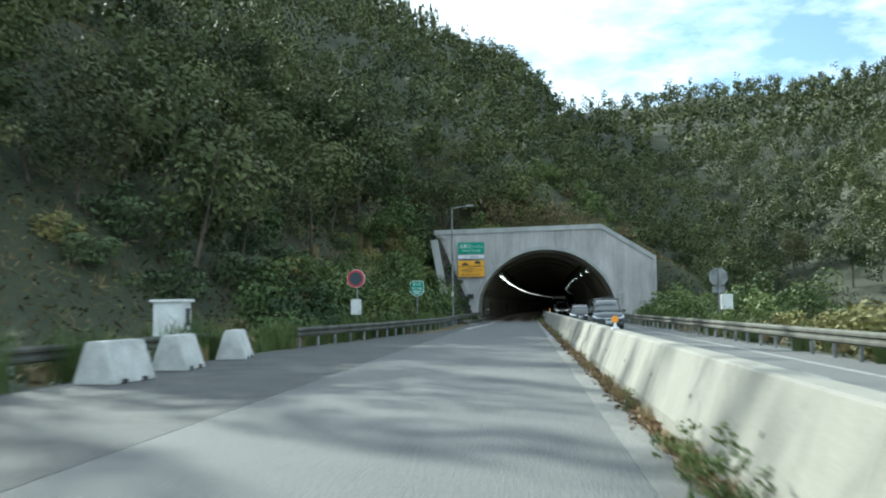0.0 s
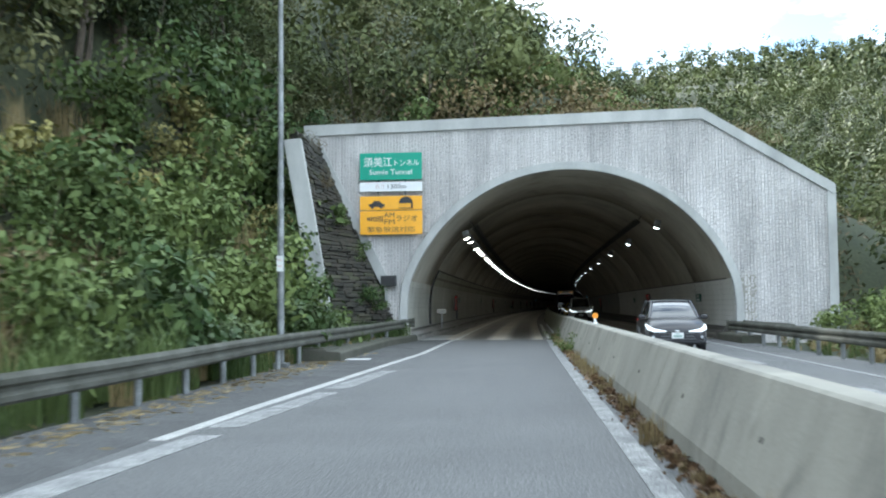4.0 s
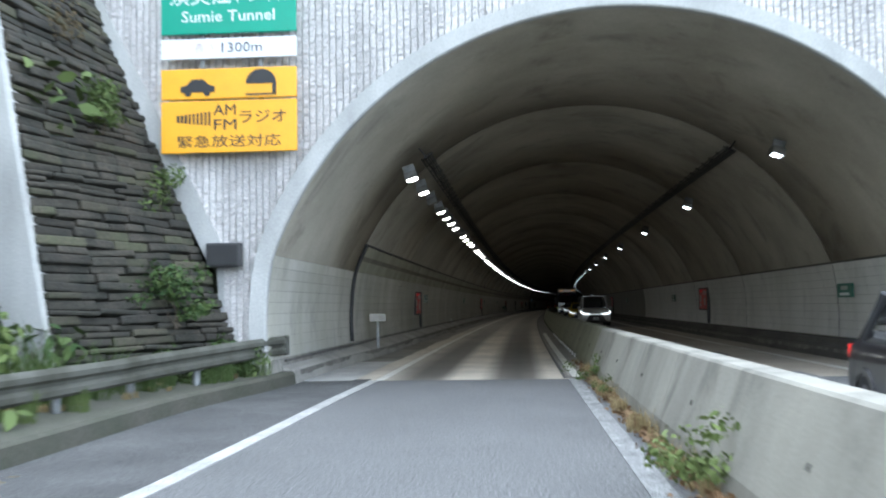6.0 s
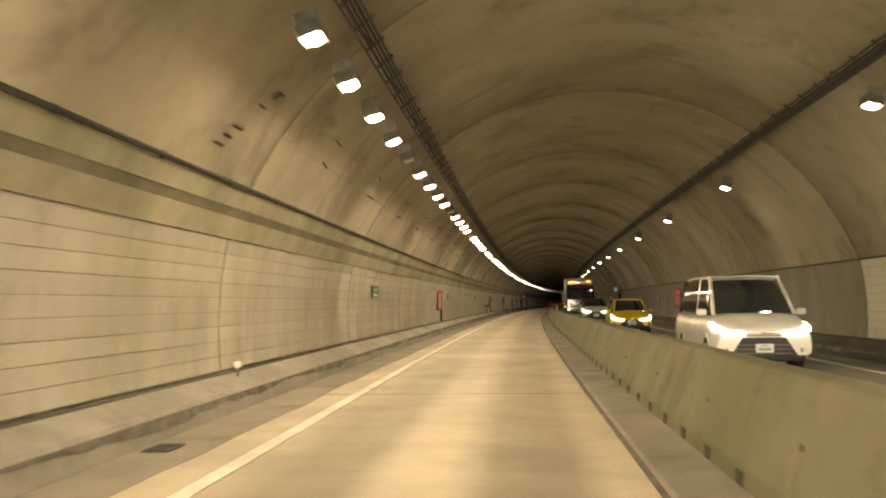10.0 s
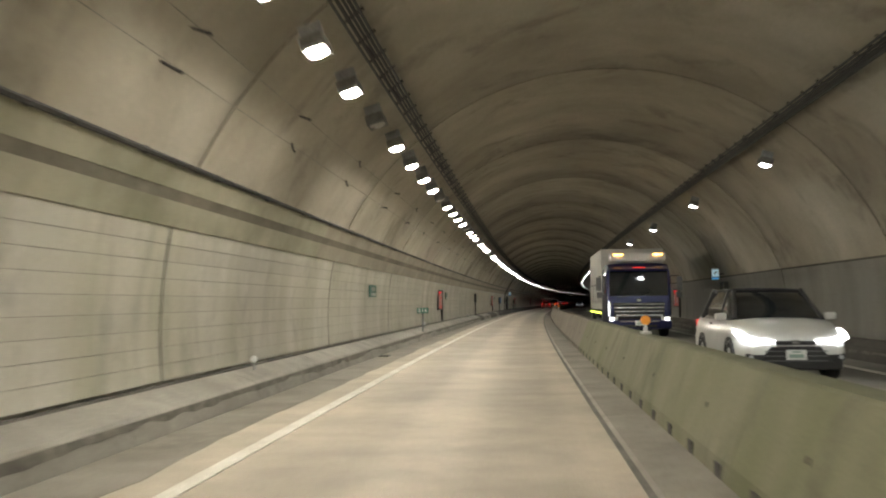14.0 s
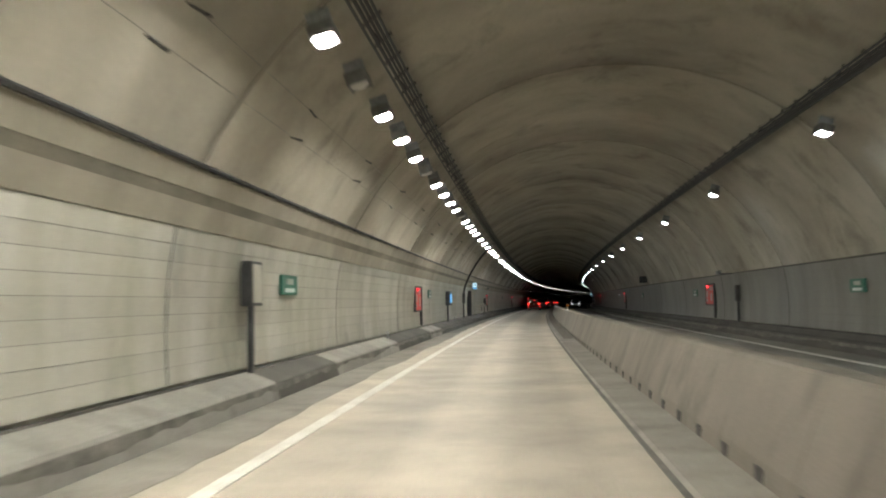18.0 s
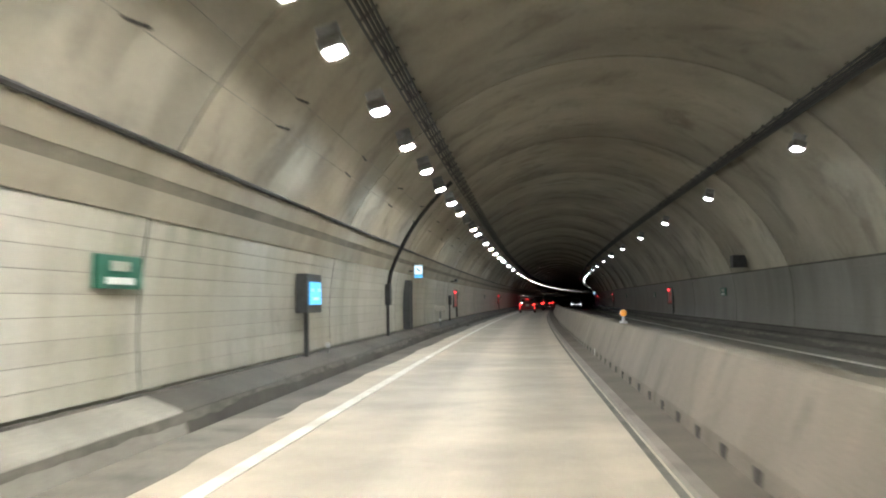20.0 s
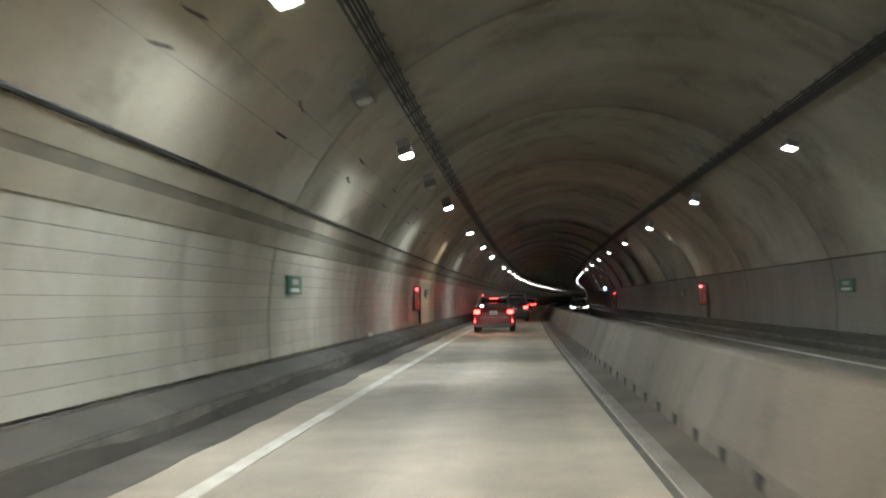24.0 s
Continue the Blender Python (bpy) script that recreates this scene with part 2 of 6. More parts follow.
groove_mat = material("grimy panel groove", (0.31, 0.295, 0.26), 0.9, vary=0.3)
ln, ll = lining_concrete.node_tree.nodes, lining_concrete.node_tree.links
lb = ln["Principled BSDF"]
lgeo, lhsv, lmr = ln.new("ShaderNodeNewGeometry"), ln.new("ShaderNodeHueSaturation"), ln.new("ShaderNodeMapRange")
lmr.inputs["To Min"].default_value, lmr.inputs["To Max"].default_value = 0.96, 1.04
lsrc = lb.inputs["Base Color"].links[0].from_socket
ll.new(lgeo.outputs["Random Per Island"], lmr.inputs["Value"])
ll.new(lmr.outputs["Result"], lhsv.inputs["Value"])
ll.new(lsrc, lhsv.inputs["Color"])
ll.new(lhsv.outputs["Color"], lb.inputs["Base Color"])
joint_mat = material("dark joint filler", (0.05, 0.046, 0.04), 0.9, vary=0.2)
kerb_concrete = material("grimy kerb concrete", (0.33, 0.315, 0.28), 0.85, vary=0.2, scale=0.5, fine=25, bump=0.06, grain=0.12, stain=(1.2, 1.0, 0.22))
mossy_kerb = material("dark mossy kerb concrete", (0.07, 0.066, 0.052), 0.9, vary=0.4, scale=1.2, fine=25, bump=0.4, tint=(0.05, 0.055, 0.035))
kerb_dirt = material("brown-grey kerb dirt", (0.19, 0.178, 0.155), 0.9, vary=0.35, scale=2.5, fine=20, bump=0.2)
# Also colours the shadow line painted at the wall foot.
grime_shade_mat = material("dark grime", (0.15, 0.14, 0.125), 0.9, vary=0.3, scale=1.5, fine=20, bump=0.2)
portal_concrete = material("ribbed portal concrete", (0.60, 0.575, 0.555), 0.92, vary=0.25, scale=0.45, fine=38, bump=0.6, tint=(0.36, 0.345, 0.33), streak=0.3, grain=0.25, random_piece=0.07, stain=(0.8, 0.3, 0.22))
rim_concrete = material("smooth portal concrete", (0.44, 0.44, 0.42), 0.85, vary=0.2, scale=0.8, fine=30, bump=0.15, streak=0.4)
brown_stone = material("mossy brown stone", (0.046, 0.040, 0.028), 0.9, vary=0.45, scale=1.6, fine=16, bump=0.6, tint=(0.045, 0.05, 0.025), random_piece=0.35)
dark_stone = material("damp dark stone", (0.034, 0.029, 0.022), 0.85, vary=0.6, scale=3.0, fine=18, bump=1.0, random_piece=0.3, tint=(0.014, 0.016, 0.010))
steel = material("weathered galvanised steel", (0.30, 0.31, 0.31), 0.55, metal=0.6, vary=0.35, scale=2.5, fine=50, bump=0.1)
dark_steel = material("dark grey steel", (0.06, 0.06, 0.06), 0.55, metal=0.3, vary=0.3, scale=4, fine=40, bump=0.1)
cable_mat = material("black cable sheath", (0.02, 0.02, 0.02), 0.6, vary=0.2, bump=0.05)
soil = material("leaf litter and soil", (0.032, 0.036, 0.016), 0.95, vary=0.5, scale=0.5, fine=8, bump=0.8, tint=(0.022, 0.030, 0.012))
white_paint = material("white painted metal", (0.72, 0.72, 0.70), 0.45, vary=0.12, scale=3, fine=40, bump=0.04)
red_paint = material("red painted steel", (0.72, 0.035, 0.03), 0.4, vary=0.12, scale=2, fine=40, bump=0.03)
label_paint = material("pale notice plate", (0.62, 0.50, 0.46), 0.5, vary=0.15, scale=20)
green_sign = material("green sign sheeting", (0.0, 0.30, 0.19), 0.4, vary=0.06, scale=2, bump=0.02)
dark_green_sign = material("dark green sign sheeting", (0.015, 0.13, 0.085), 0.4, vary=0.1, scale=2, bump=0.02)
orange_sign = material("amber sign sheeting", (0.85, 0.40, 0.012), 0.4, vary=0.06, scale=2, bump=0.02)
white_sign = material("white sign sheeting", (0.80, 0.81, 0.81), 0.4, vary=0.06, scale=2, bump=0.02)
black_sign = material("black sign film", (0.02, 0.02, 0.02), 0.5, vary=0.1)
orange_mat = material("orange reflector plastic", (0.85, 0.30, 0.01), 0.35, vary=0.1)
lamp_case = material("grey lamp casing", (0.17, 0.165, 0.155), 0.55, metal=0.2, vary=0.25, scale=6, fine=40, bump=0.05)
lamp_off = material("unlit lamp lens", (0.45, 0.43, 0.38), 0.3, vary=0.1)
red_glow = glow("red indicator", (1.0, 0.03, 0.04), 0.03)
blue_glow = glow("backlit blue sign", (0.10, 0.42, 0.85), 0.0040)
white_glow = glow("backlit pale pictogram", (0.62, 0.86, 1.0), 0.0030)


# ---- building helpers ----
def finish(name, bm, mat, smooth=False):
    me = bpy.data.meshes.new(name)
    bm.to_mesh(me)
    bm.free()
    for m in (mat if isinstance(mat, (list, tuple)) else [mat]):
        me.materials.append(m)
    if smooth:
        me.shade_smooth()
    return me


def part(name, bm, mat, parent=None, label="", smooth=False, m=None):
    """Links a bmesh (or a mesh) as one object under a thing or a part."""
    me = bm if isinstance(bm, bpy.types.Mesh) else finish(name, bm, mat, smooth)
    ob = new(name, me)
    if parent is not None:
        ob.parent = parent
    if m is not None:
        ob.matrix_basis = m
    if label:
        tagged(ob, label)
    return ob


def thing(name, m=None, label="", category="", group="", kind=""):
    ob = new(name)
    ob.empty_display_size = 0.1
    if m is not None:
        ob.matrix_basis = m
    return tagged(ob, label, category, group, kind)


def box(bm, c, size, bevel=0.0, rot=None, mat=0):
    m = Matrix.Translation(c) @ (rot.to_4x4() if rot else Matrix()) @ Matrix.Diagonal((*size, 1))
    r = bmesh.ops.create_cube(bm, size=1.0, matrix=m)
    faces = {f for v in r["verts"] for f in v.link_faces}
    for f in faces:
        f.material_index = mat
    if bevel:
        edges = list({e for v in r["verts"] for e in v.link_edges})
        bmesh.ops.bevel(bm, geom=edges, offset=bevel, segments=2, profile=0.6, affect="EDGES", material=-1)
    return bm


def boxed(c, size, bevel=0.0, rot=None):
    return box(bmesh.new(), c, size, bevel, rot)


def tube(bm, a, b, r0, r1=None, seg=12, caps=True):
    a, b = Vector(a), Vector(b)
    q = (b - a).to_track_quat("Z", "Y").to_matrix().to_4x4()
    bmesh.ops.create_cone(bm, cap_ends=caps, segments=seg, radius1=r0, radius2=r0 if r1 is None else r1, depth=(b - a).length,
                          matrix=Matrix.Translation((a + b) / 2) @ q)
    return bm


def prism(bm, outline, depth, m=None, mat=0):
    """A closed outline in the x, z plane pulled along y from 0 to depth."""
    m = m or Matrix()
    front = [bm.verts.new(m @ Vector((x, 0, z))) for x, z in outline]
    back = [bm.verts.new(m @ Vector((x, depth, z))) for x, z in outline]
    made = [bm.faces.new(front), bm.faces.new(list(reversed(back)))]
    k = len(outline)
    for i in range(k):
        made.append(bm.faces.new((front[i], back[i], back[(i + 1) % k], front[(i + 1) % k])))
    for f in made:
        f.material_index = mat
    bmesh.ops.recalc_face_normals(bm, faces=made)
    return bm


def sweep(profile, s0, s1, step=5.0, closed=True, bm=None, caps=True, shift=None, mats=None):
    """Pulls a (u, z) profile along the road from s0 to s1. shift(s) moves it sideways."""
    bm = bm or bmesh.new()
    count = max(1, int(math.ceil((s1 - s0) / step)))
    rings = []
    for i in range(count + 1):
        s = s0 + (s1 - s0) * i / count
        d = shift(s) if shift else 0.0
        rings.append([bm.verts.new(on_road(s, u + d, z)) for u, z in profile])
    k = len(profile)
    made = []
    for a, b in zip(rings, rings[1:]):
        for j in range(k if closed else k - 1):
            f = bm.faces.new((a[j], b[j], b[(j + 1) % k], a[(j + 1) % k]))
            if mats:
                f.material_index = mats[j]
            made.append(f)
    if closed and caps:
        made.append(bm.faces.new(rings[0]))
        made.append(bm.faces.new(list(reversed(rings[-1]))))
    bmesh.ops.recalc_face_normals(bm, faces=made)
    return bm


def rect(u0, u1, z0, z1):
    return [(u0, z0), (u1, z0), (u1, z1), (u0, z1)]


def lettering(text, size, mat, parent, m, name="lettering", align="CENTER", depth=0.004, width=None):
    """Raised lettering in the built-in font, as a mesh."""
    cu = bpy.data.curves.new(name, "FONT")
    cu.body, cu.size, cu.align_x, cu.align_y, cu.extrude, cu.resolution_u = text, size, align, "CENTER", depth, 2
    tmp = bpy.data.objects.new("tmp", cu)
    scene.collection.objects.link(tmp)
    bpy.context.view_layer.update()
    me = bpy.data.meshes.new_from_object(tmp.evaluated_get(bpy.context.evaluated_depsgraph_get()))
    if width:
        xs = [v.co.x for v in me.vertices]
        k = width / max(0.01, max(xs) - min(xs))
        for v in me.vertices:
            v.co.x *= k
    bpy.data.objects.remove(tmp)
    bpy.data.curves.remove(cu)
    me.materials.clear()
    me.materials.append(mat)
    return part(name, me, None, parent, m=m)


# ---- road, ground and tunnel ----
MIDDLE, ARCH_Z, ARCH_R = 1.95, 0.05, 6.50
BELLY_Z, BELLY = 1.05, 6.22
TUNNEL_END = 720.0
PANEL_TOP = 2.34


def arch(angle, r=ARCH_R):
    """Point of the lining; angle in degrees from the right springing, over the crown, to the left."""
    a = radians(angle)
    c, z = r * math.cos(a), ARCH_Z + r * math.sin(a)
    if z < PANEL_TOP:
        # below the panels' top edge the side walls stand almost upright
        c = math.copysign(min(abs(c), belly(z) + r - ARCH_R), c)
    return MIDDLE + c, z


def belly(z):
    """Half width of the bore where the side walls stand."""
    return BELLY - (z - BELLY_Z) ** 2 / 12.6


road = tagged(part("road", sweep([(0.0, -0.3), (8.15, -0.3), (8.15, 0.0), (0.0, 0.0)], -330, 1.6), asphalt), "grey worn asphalt carriageway before the tunnel mouth", "road", kind="structure")
bm = sweep(rect(-4.4, 1.97, -0.3, 0.002), 1.6, TUNNEL_END, 8)
# strips across the lane, so that worn tyre tracks can be told from the rest
uv = bm.loops.layers.uv.new("lane")
for f in bm.faces:
    for lp in f.loops:
        s_ = float(np.interp(lp.vert.co.y, Y_TABLE, S_TABLE))
        u_ = (lp.vert.co.x - float(np.interp(s_, S_TABLE, X_TABLE)))
        lp[uv].uv = (-4.4 if u_ < -1 else 1.97, s_)
tunnel_road = tagged(part("tunnel_road", bm, track_mat), "pale dusty concrete carriageway inside the tunnel", "road", kind="structure")
# Near-lane concrete again; beyond 42 m shade is put into its colour.
opposite_concrete = material("grey concrete pavement with shade in its colour", (0.25, 0.235, 0.205), 0.75, vary=0.25, scale=0.35, fine=60, bump=0.08, grain=0.15)
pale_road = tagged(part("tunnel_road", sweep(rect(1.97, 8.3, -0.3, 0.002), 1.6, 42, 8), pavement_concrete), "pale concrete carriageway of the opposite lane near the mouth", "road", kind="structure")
opposite_road = tagged(part("tunnel_road", sweep(rect(1.97, 8.3, -0.3, 0.002), 42, TUNNEL_END, 8), opposite_concrete), "grey concrete carriageway of the opposite lane, shade put into its colour", "road", kind="structure")
for s_ in (12.3, 41.0):
    tagged(part("slab_joint", sweep(rect(-3.7, 1.0, -0.02, 0.004), s_, s_ + 0.03, 1), joint_mat), "thin dark transverse joint in the concrete road", "joint", kind="structure")

# upper lining: one mesh with recessed ring joints every ten metres
a0 = math.degrees(math.asin((PANEL_TOP - ARCH_Z) / ARCH_R))
bm = bmesh.new()
N_ARC = 40
angles = [a0 + (180 - 2 * a0) * i / N_ARC for i in range(N_ARC + 1)]


def ring_section(bm, s, r):
    return [bm.verts.new(on_road(s, *arch(a, r))) for a in angles]


def bridge(bm, a, b, mat=0):
    for j in range(len(a) - 1):
        f = bm.faces.new((a[j], a[j + 1], b[j + 1], b[j]))
        f.material_index = mat
        f.smooth = True


RINGS = [8.5, 18.9, 29.3, 39.5, 50.0, 60.0, 69.0, 78.1, 87.7, 98.0, 107.6, 117.5, 127.7, 138.0, 148.1, 158.6, 169.0, 179.5, 190.1, 200.6, 209.35, 219.7, 230.2, 241.0]
RINGS += [251.2 + 10.2 * k for k in range(46)]
edges_s = [0.0] + RINGS
for i, s in enumerate(edges_s[:-1]):
    e = edges_s[i + 1]
    near = ring_section(bm, s + (0.025 if i else 0), ARCH_R)
    midr = ring_section(bm, (s + e) / 2, ARCH_R)
    far = ring_section(bm, e - 0.025, ARCH_R)
    bridge(bm, near, midr)
    bridge(bm, midr, far)
    g0, g1 = ring_section(bm, e - 0.025, ARCH_R + 0.05), ring_section(bm, e + 0.025, ARCH_R + 0.05)
    n2 = ring_section(bm, e + 0.025, ARCH_R)
    bridge(bm, far, g0, 1)
    bridge(bm, g0, g1, 1)
    bridge(bm, g1, n2, 1)
# outer skin, so that the lining has thickness
prev = None
for s in [0.0] + [20.0 * k for k in range(1, 37)]:
    cur = ring_section(bm, s, ARCH_R + 0.6)
    if prev:
        bridge(bm, cur, prev)
    prev = cur
ceiling = tagged(part("ceiling", bm, [lining_concrete, joint_mat]), "sooty vaulted concrete tunnel lining with dark ring joints", "ceiling", kind="structure")

# lower walls: a body behind, panel courses in front
COURSES = 9
FOOT = 0.48


def wall_u(z, side):
    """Inner face of the lower wall on that side (-1 left, 1 right)."""
    half = belly(z) if z < PANEL_TOP else math.sqrt(max(0.0, ARCH_R ** 2 - (z - ARCH_Z) ** 2))
    return MIDDLE + side * half


for side, name, word in ((-1, "wall_left", "left"), (1, "wall_right", "right")):
    zs = [-0.3, FOOT, 1.1, 1.7, PANEL_TOP - 0.001, PANEL_TOP + 0.1]
    prof = [(wall_u(z, side) + side * 0.03, z) for z in zs] + [(MIDDLE + side * 7.0, PANEL_TOP + 0.1), (MIDDLE + side * 7.0, -0.3)]
    w = tagged(part(name, sweep(prof, 0.0, TUNNEL_END, 10), groove_mat), "pale scored concrete tunnel wall with dark ring joints", "wall", kind="structure")
    rest = bmesh.new()
    mouth = bmesh.new()
    ch = (PANEL_TOP - FOOT) / COURSES
    for k, (s0, s1) in enumerate(zip(edges_s[:-1], edges_s[1:]), -1):
        s0, s1 = s0 + (0.035 if k >= 0 else 0.0), s1 - 0.035
        for c in range(COURSES):
            z0, z1 = FOOT + c * ch + 0.0035, FOOT + (c + 1) * ch - 0.0035
            prof = [(wall_u(z0, side), z0), (wall_u(z1, side), z1), (wall_u(z1, side) + side * 0.028, z1), (wall_u(z0, side) + side * 0.028, z0)]
            if side < 0 and k < 27:
                part("panel", sweep(prof, s0, s1, 5), panel_concrete, w)
            else:
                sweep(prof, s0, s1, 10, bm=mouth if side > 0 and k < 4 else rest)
    for k, e in enumerate(RINGS):
        part("joint_strip", sweep([(wall_u(z, side) + side * 0.012, z) for z in (FOOT, 1.1, 1.7, PANEL_TOP - 0.005)] + [(wall_u(z, side) + side * 0.028, z) for z in (PANEL_TOP - 0.005, 1.7, 1.1, FOOT)], e - 0.035, e + 0.035, 1), joint_mat, w) if k < 32 else None
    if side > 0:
        tagged(part("panel_rows", mouth, daylit_panel, w), kind="stuff")
    tagged(part("panel_rows", rest, panel_concrete if side < 0 else shaded_panel, w), kind="stuff")
# Unseen wall added past the bend to close the built stretch.
closing_wall = tagged(part("closing_wall", sweep(rect(-5, 9, -0.3, 7), TUNNEL_END - 1, TUNNEL_END), lining_concrete), "unseen wall closing the built stretch of tunnel", "wall", kind="structure")

# walkway kerbs on both sides
KERB_L, KERB_R = -3.74, 7.64
dark_kerb = material("dark kerb concrete", (0.105, 0.098, 0.085), 0.85, vary=0.3, scale=0.5, fine=25, bump=0.06, grain=0.12)
dark_concrete = material("dark gutter concrete", (0.15, 0.137, 0.117), 0.8, vary=0.3, scale=0.6, fine=30, bump=0.05, grain=0.1)
KERB_SHAPE = [(-4.27, -0.3), (KERB_L, -0.3), (KERB_L, 0.02), (KERB_L - 0.06, 0.24), (KERB_L - 0.10, 0.275), (-4.27, 0.44)]


def kerb_back(s):
    """The kerb stands back a little at the tunnel mouth."""
    return -0.25 * (1 - smooth01(4, 14, s))


walkway_left = thing("walkway_left", None, "grimy concrete maintenance kerb of long stones along the wall", "kerb", kind="structure")
for k in range(60):
    part("kerb_stone", sweep(KERB_SHAPE, 1.0 + 4.7 * k, 5.688 + 4.7 * k, 1.2 if k < 4 else 2.4, shift=kerb_back), dark_kerb if k > 37 or k in (32, 35, 36) else kerb_concrete, walkway_left)
tagged(part("kerb_run", sweep(KERB_SHAPE, 283, TUNNEL_END - 1, 10), dark_kerb, walkway_left), kind="stuff")
walkway_right = tagged(part("walkway_right", sweep([(8.17, -0.3), (KERB_R, -0.3), (KERB_R, 0.02), (KERB_R + 0.08, 0.25), (KERB_R + 0.12, 0.28), (7.88, 0.31), (7.94, 0.44), (8.17, 0.46)], 1.0, TUNNEL_END - 1, 5), dark_kerb), "dark stepped concrete maintenance kerb along the wall", "kerb", kind="structure")
# dark grime that runs down the kerb faces with an uneven lower edge
for side in (-1, 1):
    edge_u = KERB_L - 0.055 if side < 0 else KERB_R + 0.055
    gb = bmesh.new()
    prev, s_ = None, 1.5
    while s_ < 300:
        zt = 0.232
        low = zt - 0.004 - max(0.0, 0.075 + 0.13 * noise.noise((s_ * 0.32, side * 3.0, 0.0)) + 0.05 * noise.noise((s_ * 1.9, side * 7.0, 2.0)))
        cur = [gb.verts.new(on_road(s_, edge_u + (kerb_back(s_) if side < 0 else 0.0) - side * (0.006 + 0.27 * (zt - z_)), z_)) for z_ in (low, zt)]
        if prev:
            gb.faces.new((prev[0], cur[0], cur[1], prev[1]))
        prev = cur
        s_ += 0.2
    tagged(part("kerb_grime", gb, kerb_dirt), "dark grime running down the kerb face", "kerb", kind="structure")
# The strip's colour also holds the shadow line under the wall panels.
tagged(part("foot_joint", sweep(rect(-4.262, -4.215, 0.40, 0.444), 1.2, TUNNEL_END - 1, 6), grime_shade_mat), "dark joint and shadow line at the foot of the wall", "joint", kind="structure")
sm = sweep(rect(0.965, 1.03, -0.02, 0.010), 1.7, TUNNEL_END - 1, 8)
tagged(part("road_seam", sm, grime_shade_mat), "dark seam between pavement and gutter", "joint", kind="structure")
pale_gutter = material("pale gutter concrete", (0.46, 0.45, 0.42), 0.8, vary=0.25, scale=0.8, fine=35, bump=0.05, grain=0.12)
grey_brown_gutter = material("grey-brown gutter concrete", (0.225, 0.21, 0.18), 0.8, vary=0.3, scale=0.8, fine=30, bump=0.05, grain=0.12, stain=(0.9, 1.0, 0.35))


def gutter_strip(s0, s1, mat, label, wave=0.14, edge=-3.05):
    """Gutter beside the kerb, its edge towards the lane uneven."""
    g = bmesh.new()
    prev, count = None, int(math.ceil((s1 - s0) / 0.6))
    for i in range(count + 1):
        s = s0 + (s1 - s0) * i / count
        e = edge + wave * noise.noise((s * 0.22, 4.0, 0.0)) + wave * 0.5 * noise.noise((s * 0.9, 9.0, 0.0))
        cur = [g.verts.new(on_road(s, u, z)) for u, z in ((KERB_L - 0.3, -0.1), (KERB_L - 0.3, 0.008), (e, 0.008), (e + 0.03, -0.1))]
        if prev:
            for q in range(4):
                g.faces.new((prev[q], cur[q], cur[(q + 1) % 4], prev[(q + 1) % 4]))
        else:
            g.faces.new(cur)
        prev = cur
    g.faces.new(list(reversed(prev)))
    bmesh.ops.recalc_face_normals(g, faces=g.faces)
    return tagged(part("gutter_left", g, mat), label, "gutter", kind="structure")


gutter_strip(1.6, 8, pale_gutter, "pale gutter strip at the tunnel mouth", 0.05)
gutter_strip(8, 22, grey_brown_gutter, "grey-brown gutter strip near the tunnel mouth")
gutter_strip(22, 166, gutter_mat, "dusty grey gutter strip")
gutter_strip(166, 181, grey_brown_gutter, "grey-brown gutter strip")
gutter_strip(181, 300, dark_concrete, "dark gutter strip", 0.16, -3.15)
gutter_deep = tagged(part("gutter_left", sweep(rect(KERB_L, -3.05, -0.1, 0.008), 300, TUNNEL_END - 1, 8), dark_concrete), "dark gutter strip deep in the tunnel", "gutter", kind="structure")
gutter_right = tagged(part("gutter_right", sweep([(1.02, -0.1), (1.60, -0.1), (1.60, 0.05), (1.06, 0.035), (1.02, 0.008)], 1.7, 172, 8), gutter_mat), "dusty concrete strip at the barrier foot", "gutter", kind="structure")


gutter_brown = tagged(part("gutter_right", sweep([(1.19, -0.1), (1.60, -0.1), (1.60, 0.05), (1.19, 0.02)], 172, TUNNEL_END - 1, 8), brown_gutter), "dark brown dusty strip at the barrier foot", "gutter", kind="structure")
gutter_lip = tagged(part("gutter_lip", sweep([(1.06, -0.1), (1.19, -0.1), (1.19, 0.045), (1.08, 0.04), (1.06, 0.01)], 172, TUNNEL_END - 1, 8), gutter_mat), "pale raised lip beside the carriageway", "gutter", kind="structure")


# road lines
def left_line_shift(s):
    """How far the lane's left edge line stands out from its place in the tunnel."""
    return float(np.interp(s, (-60, -27, -20, -14, -9, 0, 1.6), (-1.4, -1.2, -0.82, -0.50, -0.21, -0.17, -0.10)))


def road_line(name, u, width, s0, s1, z, label, shift=None, paint=None):
    return tagged(part(name, sweep(rect(u - width / 2, u + width / 2, z - 0.01, z + 0.006), s0, s1, 4, shift=shift), paint or line_paint), label, "road marking", kind="structure")


road_line("edge_line", -2.52, 0.18, -28, 1.6, 0.002, "worn white edge line narrowing towards the tunnel", left_line_shift, line_paint)
road_line("edge_line", -2.52, 0.16, 1.6, TUNNEL_END - 2, 0.006, "worn white edge line in the tunnel", None, tunnel_paint)
road_line("edge_line", 1.16, 0.21, -48, 1.6, 0.002, "worn white line beside the barrier", None, faded_paint)
road_line("gutter_strip", 1.18, 0.34, -330, -48, 0.002, "dull grey concrete strip beside the barrier", None, dull_strip)
road_line("edge_line", 1.20, 0.15, 1.6, 30, 0.045, "worn white line beside the barrier", None, tunnel_paint)
road_line("edge_line", 6.75, 0.16, -330, 1.6, 0.002, "worn white edge line of the opposite lane", None, faded_paint)
